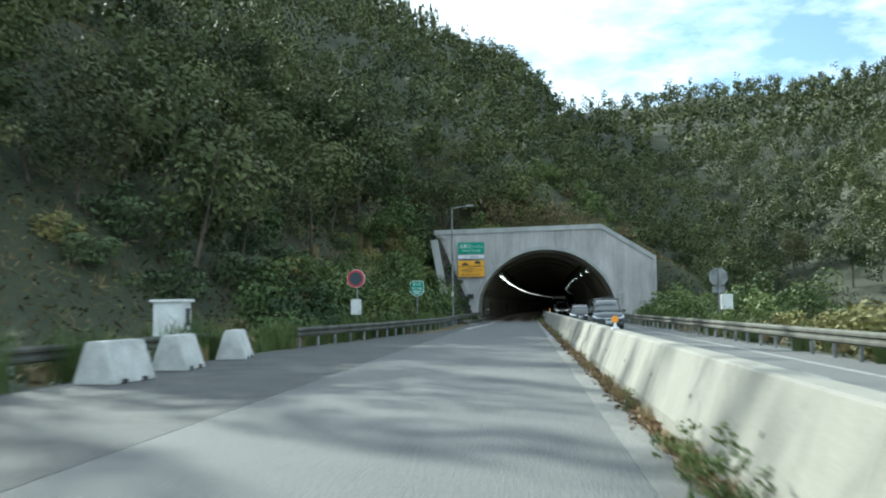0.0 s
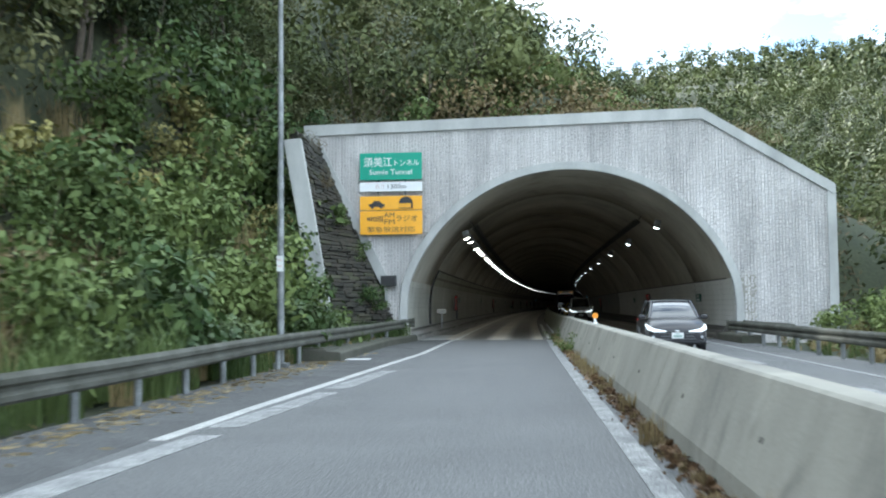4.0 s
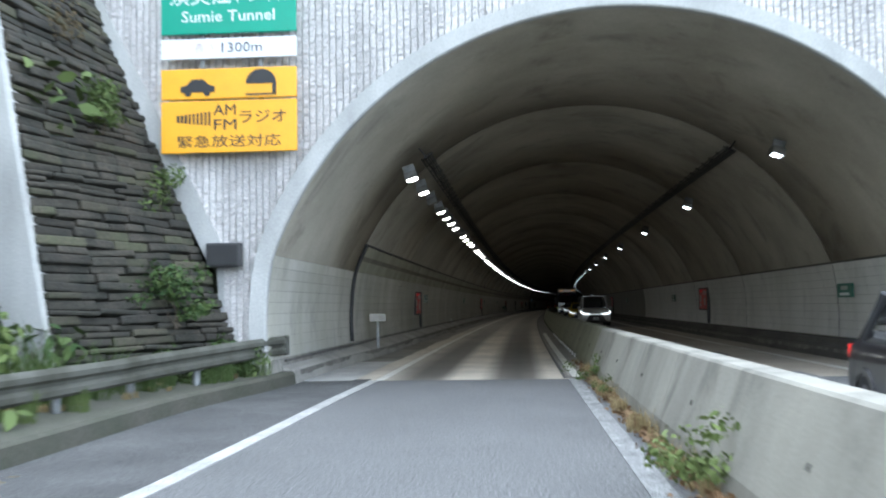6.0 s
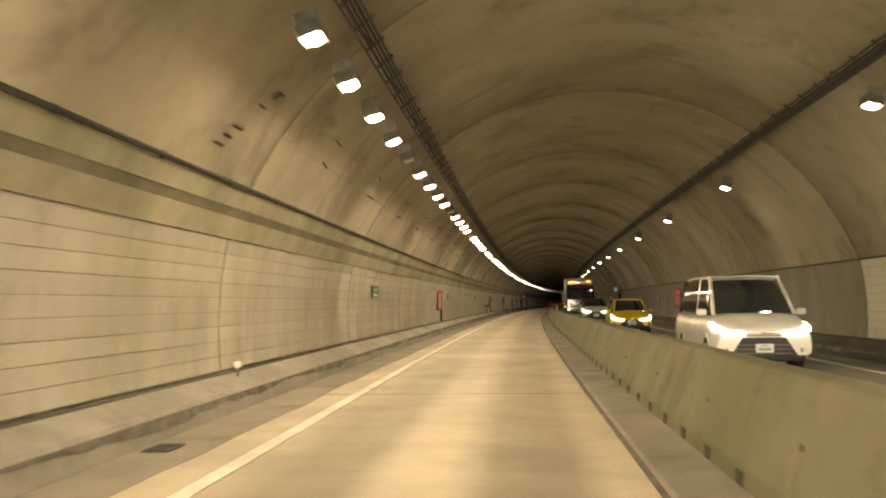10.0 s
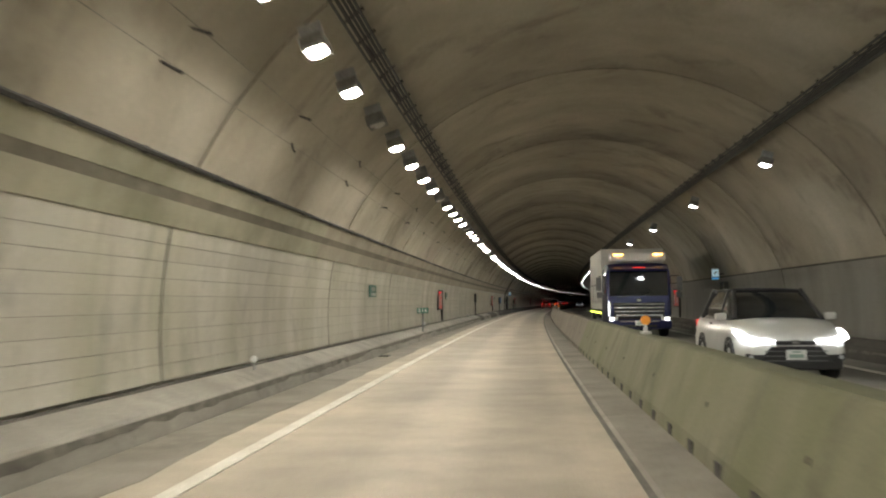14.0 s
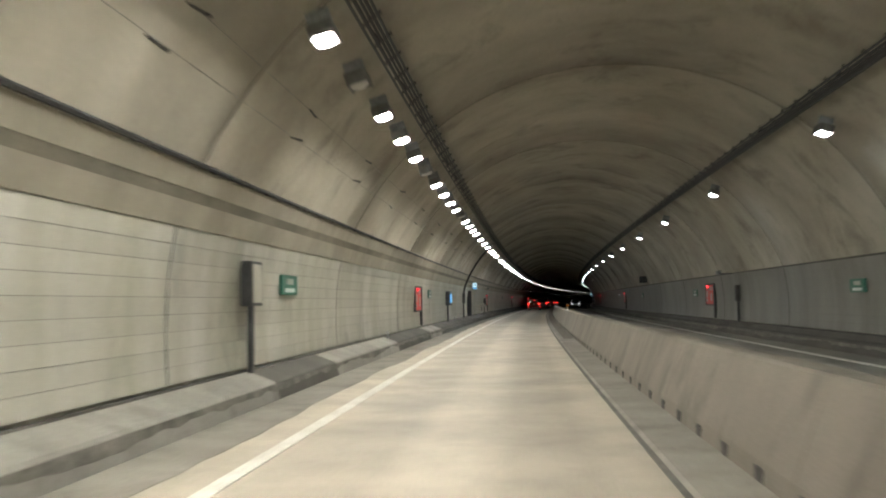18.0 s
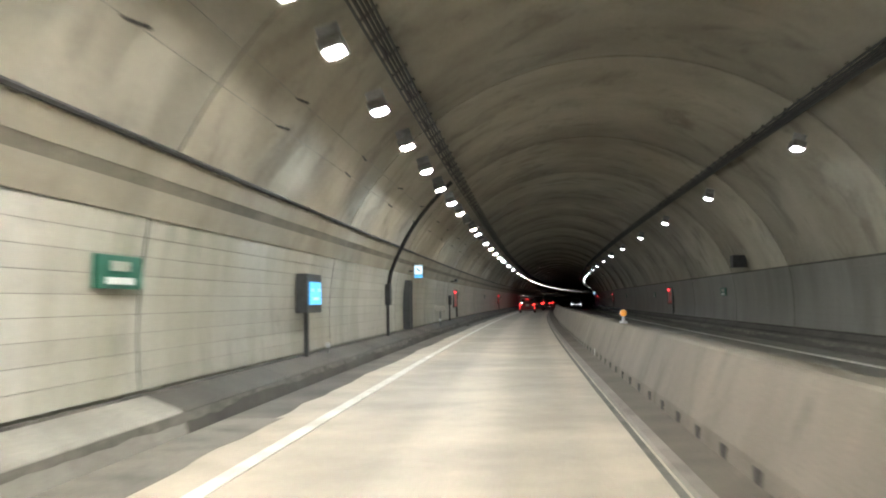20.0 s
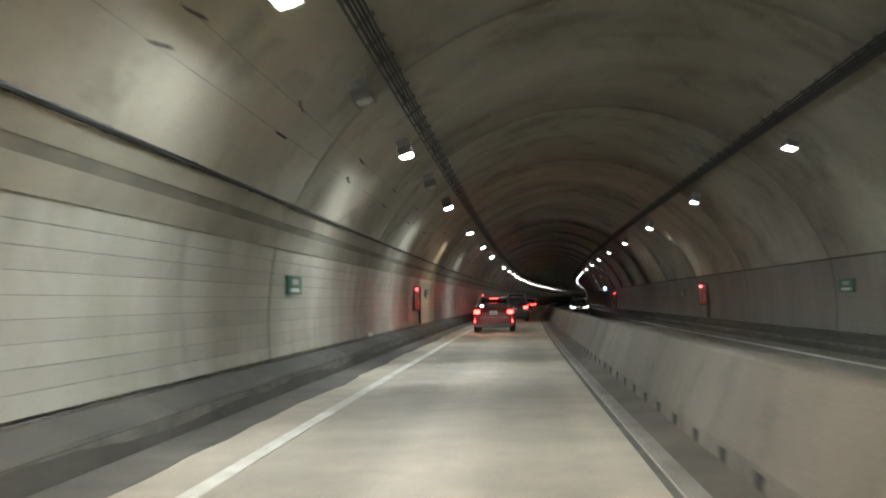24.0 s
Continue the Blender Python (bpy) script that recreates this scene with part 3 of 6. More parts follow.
road_line("edge_line", 6.75, 0.16, 1.6, TUNNEL_END - 2, 0.006, "white edge line of the opposite lane", None, tunnel_paint)
road_line("edge_line", 2.85, 0.14, -330, 1.6, 0.002, "worn white line of the opposite lane", None, faded_paint)


# ---- central barrier ----
barrier = thing("barrier", None, "stained concrete median barrier with drainage slots", "barrier", kind="structure")
BAR = [(-0.42, 0.0), (-0.40, 0.20), (-0.14, 0.87), (-0.11, 0.89), (0.11, 0.89), (0.14, 0.87), (0.40, 0.20), (0.42, 0.0)]
BAR_U = MIDDLE + 0.02
for k in range(-22, 28):
    s0 = k * 10.0 + 3.4
    part("barrier_block", sweep([(BAR_U + u, z) for u, z in BAR], s0 + 0.008, s0 + 9.992, 5), clean_barrier if s0 < 0 else brown_barrier if s0 > 95 else barrier_concrete, barrier)
hole = finish("lifting_hole", boxed((0, 0, 0), (0.02, 0.04, 0.045), 0.004), joint_mat)
for k in range(64):
    part("lifting_hole", hole, None, barrier, m=spot(-98 + 3.33 * k + 0.3 * math.sin(k * 5.0), BAR_U - 0.286, 0.49) @ pose(0, 0, 0, 0, 21, 0))
part("barrier_block", sweep([(BAR_U + u, z) for u, z in BAR], 283.4, TUNNEL_END - 2, 10), brown_barrier, barrier)
part("mortar_patch", boxed((0, 0, 0), (0.02, 0.22, 0.16), 0.008), pale_gutter, barrier, "pale mortar patch", m=spot(193.4, BAR_U - 0.402, 0.12) @ pose(0, 0, 0, 0, 6, 0))
slot = boxed((0, 0, 0), (0.014, 0.24, 0.13), 0.003)
slot_mesh = finish("slot", slot, joint_mat)
plug_mesh = finish("slot", boxed((0, 0, 0), (0.05, 0.15, 0.09), 0.01), white_paint)
for k in range(216):
    s = 8.45 + 1.235 * k
    part("slot", slot_mesh if s > 27 else plug_mesh, None, barrier, m=spot(s, BAR_U - 0.410, 0.095))

# ---- portal ----
portal = thing("portal", None, "grey ribbed concrete tunnel portal wall with smooth coping", "portal", kind="structure")
RIM_R = ARCH_R + 0.30


def portal_top(u):
    if u <= 7.05:
        return 8.45 + (u + 8.1) / 15.15 * 0.35
    return 8.8 - (u - 7.05) / 4.7 * 2.9


def portal_bottom(u, r=RIM_R):
    low = -0.3
    if u < -5.1:
        low = 2.35 + (-5.1 - u) / 3.0 * 6.1
    d = abs(u - MIDDLE)
    if d < BELLY + r - ARCH_R:
        low = max(low, ARCH_Z + math.sqrt(r * r - d * d))
    return low


wall_bm = bmesh.new()
us = sorted([-8.05 + 0.15 * i for i in range(133)] + [11.78, MIDDLE - BELLY - 0.22, MIDDLE + BELLY + 0.22])
for a, b in zip(us, us[1:]):
    lo_a, lo_b, hi_a, hi_b = portal_bottom(a + 1e-4, RIM_R - 0.1), portal_bottom(b - 1e-4, RIM_R - 0.1), portal_top(a), portal_top(b)
    if hi_a - lo_a < 0.05 and hi_b - lo_b < 0.05:
        continue
    prism(wall_bm, [(a, min(lo_a, hi_a - 0.02)), (b, min(lo_b, hi_b - 0.02)), (b, hi_b), (a, hi_a)], 0.9)
part("portal_wall", wall_bm, rim_concrete, portal)
rng = random.Random(4)
u = -7.95
while u < 11.6:
    z0, z1 = portal_bottom(u + 0.054) + 0.02, portal_top(u + 0.054) - 0.42
    if z1 - z0 > 0.1:
        bm = bmesh.new()
        n = max(1, int((z1 - z0) / 0.05))
        prev = None
        for i in range(n + 1):
            z = z0 + (z1 - z0) * i / n
            d0, d1 = -0.022 - rng.random() * 0.026, -0.022 - rng.random() * 0.026
            j = rng.uniform(-0.003, 0.003)
            cur = [bm.verts.new(v) for v in ((u + j, 0, z), (u + 0.010 + j, d0, z), (u + 0.098 + j, d1, z), (u + 0.108 + j, 0, z))]
            if prev:
                for q in range(3):
                    bm.faces.new((prev[q], prev[q + 1], cur[q + 1], cur[q]))
            prev = cur
        part("rib", bm, portal_concrete, portal)
    u += 0.121
cop = bmesh.new()
for (ua, za), (ub, zb) in (((-8.3, 8.48), (7.05, 8.83)), ((7.05, 8.83), (11.9, 5.85))):
    prism(cop, [(ua, za - 0.42), (ub, zb - 0.42), (ub, zb), (ua, za)], 1.1, Matrix.Translation((0, -0.13, 0)))
prism(cop, [(11.62, -0.3), (11.95, -0.3), (11.95, 5.8), (11.62, 5.9)], 1.0, Matrix.Translation((0, -0.10, 0)))
prism(cop, [(-5.3, 2.2), (-4.95, 2.3), (-7.95, 8.4), (-8.3, 8.4)], 1.0, Matrix.Translation((0, -0.10, 0)))
part("coping", cop, rim_concrete, portal, "smooth grey concrete coping")
rim = bmesh.new()
prev = None
for i in range(65):
    a = -4 + 188 * i / 64
    cur = []
    for r, y in ((ARCH_R, -0.002), (ARCH_R, -0.12), (ARCH_R + 0.03, -0.16), (RIM_R, -0.16), (RIM_R, 0.3)):
        uu, zz = arch(a, r)
        cur.append(rim.verts.new((uu, y, zz)))
    if prev:
        for q in range(4):
            rim.faces.new((prev[q], prev[q + 1], cur[q + 1], cur[q])).smooth = q in (1,)
    prev = cur
bmesh.ops.recalc_face_normals(rim, faces=rim.faces)
part("arch_rim", rim, rim_concrete, portal, "smooth pale concrete arch rim")

# stone-pitched slope and concrete strip beside the portal
stone_slope = thing("stone_slope", None, "dark damp stone-pitched slope beside the portal", "retaining wall", kind="structure")
rng = random.Random(11)


def slope_point(a, z):
    """Face of the splayed stone slope: a runs from the strip (0) to the portal edge (1) at height z."""
    left = Vector((-6.4 - 0.173 * (z + 0.3), -3.45, z))
    right = Vector((-4.80 - 0.43 * max(0.0, z - 0.6), -0.05, z))
    return left.lerp(right, a)


bm = bmesh.new()
prev = None
for i in range(17):
    z = -0.3 + 8.0 * i / 16
    cur = [bm.verts.new(slope_point(a, z) + Vector((-0.06, 0.10, 0))) for a in (0, 0.5, 1)] + [bm.verts.new(slope_point(0, z) + Vector((-0.5, 0.9, 0)))]
    if prev:
        for q in range(4):
            bm.faces.new((prev[q], prev[(q + 1) % 4], cur[(q + 1) % 4], cur[q]))
    else:
        bm.faces.new(cur)
    prev = cur
bm.faces.new(list(reversed(prev)))
bmesh.ops.recalc_face_normals(bm, faces=bm.faces)
part("backing", bm, dark_stone, stone_slope)
z = -0.05
while z < 7.5:
    h = rng.uniform(0.08, 0.16)
    p, q = slope_point(0, z + h / 2), slope_point(1, z + h / 2)
    along, run = (q - p).normalized(), (q - p).length
    lean = (slope_point(0.5, z + h) - slope_point(0.5, z)).normalized()
    face = lean.cross(along).normalized()
    turn = Matrix((along, face, along.cross(face))).transposed().to_4x4()
    d = 0.0
    while d < run - 0.1:
        w = min(rng.uniform(0.35, 1.1), run - d)
        b = boxed((0, 0, 0), (w - rng.uniform(-0.02, 0.03), 0.24, h - rng.uniform(-0.01, 0.02)), 0.035)
        part("stone", b, (dark_stone, brown_stone)[rng.random() < 0.2], stone_slope, m=Matrix.Translation(p + along * (d + w / 2) + face * rng.uniform(-0.06, 0.03)) @ turn @ pose(0, 0, 0, rng.uniform(-5, 5), rng.uniform(-3, 3), rng.uniform(-3, 3)))
        d += w
    z += h
wing = prism(bmesh.new(), [(-8.3, 7.35), (-7.65, 7.4), (-6.3, -0.3), (-6.95, -0.3)], 0.9, Matrix.Translation((0, -3.6, 0)))
bmesh.ops.bevel(wing, geom=wing.edges[:], offset=0.03, segments=1, affect="EDGES")
part("strip", wing, rim_concrete, stone_slope, "pale concrete strip")

# ---- tunnel signs on the portal ----
tunnel_sign = thing("tunnel_sign", pose(-4.85, -0.34, 5.72), "green, white and amber tunnel name and radio signs", "sign")
for x in (-0.5, 0.55):
    part("post", boxed((x, 0.1, 0.0), (0.09, 0.06, 3.15), 0.01), steel, tunnel_sign)
    for z in (-1.2, 1.2):
        part("bracket", boxed((x, 0.20, z), (0.06, 0.2, 0.06)), steel, tunnel_sign)


def sheet(name, c, w, h, mat, label):
    bm = boxed((0, 0, 0), (w, 0.05, h), 0.015)
    p = part(name, bm, mat, tunnel_sign, label, m=pose(*c))
    return p


def put(x, y, z):
    return pose(x, y, z, 90, 0, 0)


g = sheet("name_board", (0.0, 0, 1.06), 2.42, 1.06, green_sign, "green tunnel name board")
lettering("\u9808\u7f8e\u6c5f", 0.40, white_sign, g, put(-0.50, -0.028, 0.14), width=1.1)
lettering("\u30c8\u30f3\u30cd\u30eb", 0.27, white_sign, g, put(0.59, -0.028, 0.11), width=0.95)
lettering("Sumie Tunnel", 0.28, white_sign, g, put(0.0, -0.028, -0.23), width=1.66)
w = sheet("length_board", (0, 0, 0.265), 2.42, 0.36, white_sign, "white length board")
lettering("\u9577\u3055", 0.2, label_paint, w, put(-0.42, -0.028, 0.0), width=0.36)
lettering("1300m", 0.25, black_sign, w, put(0.22, -0.028, 0.0), width=0.72)
o1 = sheet("radio_board_upper", (0, 0, -0.36), 2.42, 0.54, orange_sign, "amber board with car and tunnel symbols")
car_bm = bmesh.new()
prism(car_bm, [(-0.30, -0.1), (0.30, -0.1), (0.31, 0.0), (0.20, 0.03), (0.10, 0.13), (-0.10, 0.13), (-0.20, 0.03), (-0.31, 0.0)], 0.01)
for x in (-0.17, 0.17):
    tube(car_bm, (x, -0.004, -0.11), (x, 0.01, -0.11), 0.06)
part("car_symbol", car_bm, black_sign, o1, m=pose(-0.55, -0.036, -0.05))
sym = bmesh.new()
pts = [(0.27 * math.cos(radians(a)), 0.26 * math.sin(radians(a))) for a in range(0, 181, 15)]
prism(sym, [(0.27, -0.2), (0.20, -0.2)] + [(0.20, 0.0), (-0.27, 0.0)] + list(reversed(pts)), 0.01)
box(sym, (0, 0.005, -0.19), (0.54, 0.01, 0.03))
part("tunnel_symbol", sym, black_sign, o1, m=pose(0.58, -0.036, -0.02))
o2 = sheet("radio_board_lower", (0, 0, -1.12), 2.42, 0.92, orange_sign, "amber radio information board")
bar = bmesh.new()
for i in range(9):
    box(bar, (-0.28 + i * 0.07, 0.004, 0), (0.035 + (0.012 if i < 3 else 0), 0.008, 0.12 + 0.016 * i))
part("wave_symbol", bar, black_sign, o2, m=pose(-0.62, -0.034, 0.14))
lettering("AM", 0.27, black_sign, o2, put(-0.06, -0.028, 0.28), width=0.40)
lettering("FM", 0.27, black_sign, o2, put(-0.06, -0.028, 0.02), width=0.40)
lettering("\u30e9\u30b8\u30aa", 0.26, black_sign, o2, put(0.60, -0.028, 0.14), width=0.82)
lettering("\u7dca\u6025\u653e\u9001\u5bfe\u5fdc", 0.23, black_sign, o2, put(0.0, -0.028, -0.28), width=1.84)
portal_box = thing("junction_box", pose(-4.98, -0.2, 2.35), "dark grey junction box on the portal wall", "box")
part("case", boxed((0, 0, 0), (0.6, 0.22, 0.42), 0.02), dark_steel, portal_box)
part("lid", boxed((0, -0.12, 0), (0.54, 0.03, 0.36), 0.01), cable_mat, portal_box)

# ---- tunnel lamps ----
def lamp_model(lens=None):
    """Local x along the road, y across towards the roadway, z out of the lining towards the road."""
    lit = lens is not None
    t = thing("tunnel_lamp", None, "box-shaped %s tunnel lamp on the vault" % ("lit" if lit else "unlit"), "tunnel lamp", "tunnel lamps")
    part("housing", boxed((0, 0, 0), (0.50, 0.30, 0.15), 0.03), lamp_case, t)
    # an oval, slightly domed glass
    bm = bmesh.new()
    rings_ = [[bm.verts.new((0.19 * k * math.cos(q * math.pi / 9), 0.125 * k * math.sin(q * math.pi / 9), z)) for q in range(18)] for k, z in ((1.0, 0.06), (1.0, 0.095), (0.75, 0.112))]
    for ra, rb in zip(rings_, rings_[1:]):
        for q in range(18):
            bm.faces.new((ra[q], ra[(q + 1) % 18], rb[(q + 1) % 18], rb[q]))
    bm.faces.new(rings_[-1])
    part("lens", bm, lens or lamp_off, t, "glowing lens" if lit else "dull lens")
    for y in (-0.138, 0.138):
        part("cheek", boxed((0, y, 0.085), (0.48, 0.025, 0.05), 0.005), lamp_case, t)
    for x in (-0.21, 0.21):
        part("hood_end", boxed((x, 0, 0.08), (0.04, 0.24, 0.03), 0.005), lamp_case, t)
    part("bracket", boxed((0, 0, -0.16), (0.08, 0.28, 0.20), 0.01), steel, t)
    return t


def lining_pose(s, u, z):
    """A pose at (s, u, z), its z towards the carriageway, its x along the road."""
    a = radians(heading(s))
    along = Vector((math.sin(a), math.cos(a), 0))
    right = Vector((math.cos(a), -math.sin(a), 0))
    out = (right * (MIDDLE - u) * 0.33 + Vector((0, 0, ARCH_Z - z))).normalized()
    side_ = out.cross(along)
    m = Matrix((along, side_, out)).transposed().to_4x4()
    m.translation = on_road(s, u, z)
    return m


# the left row is dense near the portal and thins out further in
left_lamps = [5.5, 8.3, 11.0]
RUNS = ((13.8, 36.4, 10), (36.4, 53.0, 7), (53.0, 73.4, 9), (73.4, 89.6, 7), (89.6, 99.7, 4), (99.7, 113.6, 6), (113.6, 131.4, 8), (131.4, 147.6, 7), (147.6, 180.4, 14))
for a, b, n in RUNS:
    left_lamps += [a + (b - a) * k / n for k in range(n)]
left_lamps += [180.4, 184.1, 187.7, 191.3, 195.0, 198.8, 202.5, 206.3, 210.0, 213.2, 216.6, 220.4, 226.0, 232.0, 238.0, 244.0, 249.0, 254.5, 260.0] + [266.0 + 12.0 * k for k in range(37)]
DARK = (11.0, 23, 34, 46, 58, 70, 82.7, 93, 104.3, 115.9, 125, 135.9, 138.2, 149, 160, 171, 206.3, 216.6, 249.0, 260.0, 314.0)
dark_lamps = {min(left_lamps, key=lambda s: abs(s - d)) for d in DARK}
right_lamps = [5.4, 17.6, 30.1, 42.9, 55.2, 67.2, 78.6, 89.8, 100.6, 111.2, 122.9, 134.3, 145.5, 157.3, 169.2, 180.8, 191.5, 202.5, 213.3, 223.6, 235.4, 246.4, 257.2, 269.6] + [282.2 + 12.5 * k for k in range(33)]
models = {}


def hang_lamp(kind, s, u_, z_):
    """The lamps are dimmed step by step away from the daylight at the mouth."""
    step = 0 if kind == "dark" else int(s // 20)
    m = lining_pose(s, u_, z_)
    if (kind, step) in models:
        copy_thing(models[kind, step], m)
        return
    lens = None
    if kind != "dark":
        colour, strength = LENSES[kind]
        lens = glow(kind + " lamp lens", colour, strength * 2 ** (-(step * 20 + 10) / DIM_RUN))
    models[kind, step] = lamp_model(lens)
    models[kind, step].matrix_basis = m


DIM_RUN = 65.0
LENSES = {"cool": ((1.0, 0.94, 0.84), 9.5), "neutral": ((0.88, 0.95, 1.0), 12.4), "warm": ((1.0, 0.88, 0.72), 9.5), "white": ((0.90, 0.96, 1.0), 3.1)}
for s in left_lamps:
    hang_lamp("dark" if s in dark_lamps else "cool" if s < 182 else ("neutral", "warm")[left_lamps.index(s) % 2], s, -2.28, 4.42)
for s in right_lamps:
    hang_lamp("white", s, 6.0, 4.75)


# ---- cable trays ----
def cable_tray(name, u, z, s0, s1, spread, out):
    """out: 1 or -1, the side to which the rungs stick out towards the crown."""
    t = thing(name, None, "dark ladder cable tray hung under the vault with cables", "cable tray")
    r = math.hypot(u - MIDDLE, z - ARCH_Z)
    base = math.degrees(math.atan2(z - ARCH_Z, u - MIDDLE))
    for da, w, mat, nm in ((-spread, 0.022, dark_steel, "side_rail"), (spread, 0.022, dark_steel, "side_rail"), (-spread * 0.55, 0.026, cable_mat, "cable"), (-spread * 0.1, 0.022, cable_mat, "cable"), (spread * 0.4, 0.028, cable_mat, "cable")):
        cu, cz = arch(base + da, r)
        part(nm, sweep([(cu + w * math.cos(q * math.pi / 3), cz + w * math.sin(q * math.pi / 3)) for q in range(6)], s0, s1, 6), mat, t)
    p, q = arch(base - spread * (1.5 if out < 0 else 1.0), r + 0.02), arch(base + spread * (1.5 if out > 0 else 1.0), r + 0.02)
    rung = tube(bmesh.new(), (p[0] - u, 0, p[1] - z), (q[0] - u, 0, q[1] - z), 0.022, seg=6)
    hang = tube(bmesh.new(), (0, 0, 0), (arch(base, ARCH_R)[0] - u, 0, arch(base, ARCH_R)[1] - z), 0.02, seg=6)
    rm, hm = finish("rung", rung, dark_steel), finish("hanger", hang, dark_steel)
    s, i = s0 + 0.3, 0
    while s < min(s1, 300):
        part("rung", rm, None, t, m=spot(s, u, z))
        if i % 3 == 0:
            part("hanger", hm, None, t, m=spot(s, u, z))
        s += 1.0
        i += 1
    return t


cable_tray("cable_tray", -1.93, 4.87, 5.5, TUNNEL_END - 2, 1.15, -1)
cable_tray("cable_tray", 5.46, 5.17, 7.6, TUNNEL_END - 2, 1.05, 1)
wall_cable = thing("wall_cable", None, "black cable clipped along the vault above the wall panels", "cable")
cu, cz = -3.81, 3.03
part("cable", sweep([(cu + 0.032 * math.cos(q * math.pi / 3), cz + 0.032 * math.sin(q * math.pi / 3)) for q in range(6)], 8.4, TUNNEL_END - 2, 6), cable_mat, wall_cable)
clip = finish("clip", boxed((-0.02, 0, 0), (0.09, 0.05, 0.08), 0.01), dark_steel)
for k in range(110):
    part("clip", clip, None, wall_cable, m=spot(11 + 2.5 * k, cu, cz))

# bands between panels and cable on the side of the walkway: mossy, then a dark strip, then mossy again
def wall_band(name, z0, z1, s0, s1, mat, label, proud=0.012):
    zs = [z0 + (z1 - z0) * k / 2 for k in range(3)]
    prof = [(wall_u(z, -1) + proud, z) for z in zs] + [(wall_u(z1, -1) - 0.02, z1), (wall_u(z0, -1) - 0.02, z0)]
    return tagged(part(name, sweep(prof, s0, s1, 10), mat), label, "trim", kind="structure")


for s0_, s1_, mat_, word in ((8.6, 96.0, band_mat, "mossy green"), (96.0, TUNNEL_END - 2, tan_band, "dusty tan")):
    wall_band("band", PANEL_TOP + 0.006, 2.63, s0_, s1_, mat_, word + " stained concrete band above the wall panels")
    wall_band("dark_band", 2.63, 2.755, s0_, s1_, stripe_mat, "dark strip along the concrete band", 0.004)
    wall_band("band", 2.755, 2.99, s0_, s1_, mat_, word + " stained concrete band under the cable")


tagged(part("trim", sweep([(wall_u(2.31, 1) - 0.012, 2.31), (wall_u(2.36, 1) - 0.012, 2.36), (wall_u(2.36, 1) + 0.02, 2.36), (wall_u(2.31, 1) + 0.02, 2.31)], 1.0, TUNNEL_END - 2, 10), groove_dark), "thin dark strip above the wall panels", "trim", kind="structure")


def drain_grate(m):
    t = thing("drain_grate", m, "rusty dark drain grate in the gutter", "drain", "gutter drains")
    part("frame", box(box(box(box(bmesh.new(), (0, 0.22, 0), (0.26, 0.03, 0.02)), (0, -0.22, 0), (0.26, 0.03, 0.02)), (0.115, 0, 0), (0.03, 0.41, 0.02)), (-0.115, 0, 0), (0.03, 0.41, 0.02)), dark_steel, t)
    for k in range(9):
        part("bar", boxed((0, -0.16 + 0.04 * k, 0), (0.20, 0.018, 0.016)), dark_steel, t)
    part("pit", boxed((0, 0, -0.008), (0.20, 0.40, 0.008)), joint_mat, t)
    return t


dg = drain_grate(spot(35.2, -3.5, 0.02))
for s in (101.9, 225.2):
    copy_thing(dg, spot(s, -3.56, 0.02))

# ---- fire hydrant cabinets ----
def hydrant(side):
    """Local x towards the roadway, y along the road."""
    t = thing("hydrant_cabinet", None, "red fire hydrant cabinet with notices in a dark frame", "hydrant cabinet", "hydrant cabinets")
    part("frame", box(box(box(box(bmesh.new(), (0.06, 0, 0.86), (0.09, 2.0, 0.06)), (0.06, 0, -0.06), (0.09, 2.0, 0.06)), (0.06, -0.98, 0.4), (0.09, 0.05, 0.9)), (0.06, 0.98, 0.4), (0.09, 0.05, 0.9)), dark_steel, t, "dark steel frame")
    d = part("door", boxed((0.055, 0, 0.40), (0.07, 1.90, 0.86), 0.015), red_paint, t)
    part("post", boxed((0.06, 1.12, 0.13), (0.10, 0.26, 1.52), 0.01), dark_steel, t, "dark side post")
    for y, z, w, h in ((-0.62, 0.42, 0.34, 0.30), (-0.62, 0.15, 0.30, 0.12), (0.42, 0.28, 0.36, 0.32), (0.12, 0.66, 0.16, 0.16), (0.42, 0.68, 0.18, 0.18), (0.72, 0.66, 0.16, 0.16), (0.45, 0.50, 0.10, 0.05)):
        part("notice", boxed((0.094, y, z), (0.012, w, h), 0.003), label_paint, d)
    part("handle", boxed((0.10, -0.25, 0.62), (0.03, 0.12, 0.04), 0.008), steel, d)
    lamp = bmesh.new()
    bmesh.ops.create_uvsphere(lamp, u_segments=12, v_segments=8, radius=0.045, matrix=Matrix.Translation((0.11, -0.35, 0.76)))
    part("indicator_lamp", lamp, red_glow, d, "red indicator lamp", smooth=True)
    return t


hyd = hydrant(-1)
first_h = True
for s in (24.8, 75.0, 125.0, 174.6, 224.3, 274.2, 324.2, 374.2):
    m = spot(s, wall_u(1.75, -1) - 0.05, 1.13)
    if first_h:
        hyd.matrix_basis, first_h = m, False
    else:
        copy_thing(hyd, m)
for s in (27.1, 79.5, 131.0, 182.5, 228.5, 280.6, 331.6):
    copy_thing(hyd, spot(s, wall_u(1.75, 1) + 0.05, 1.13, 180))


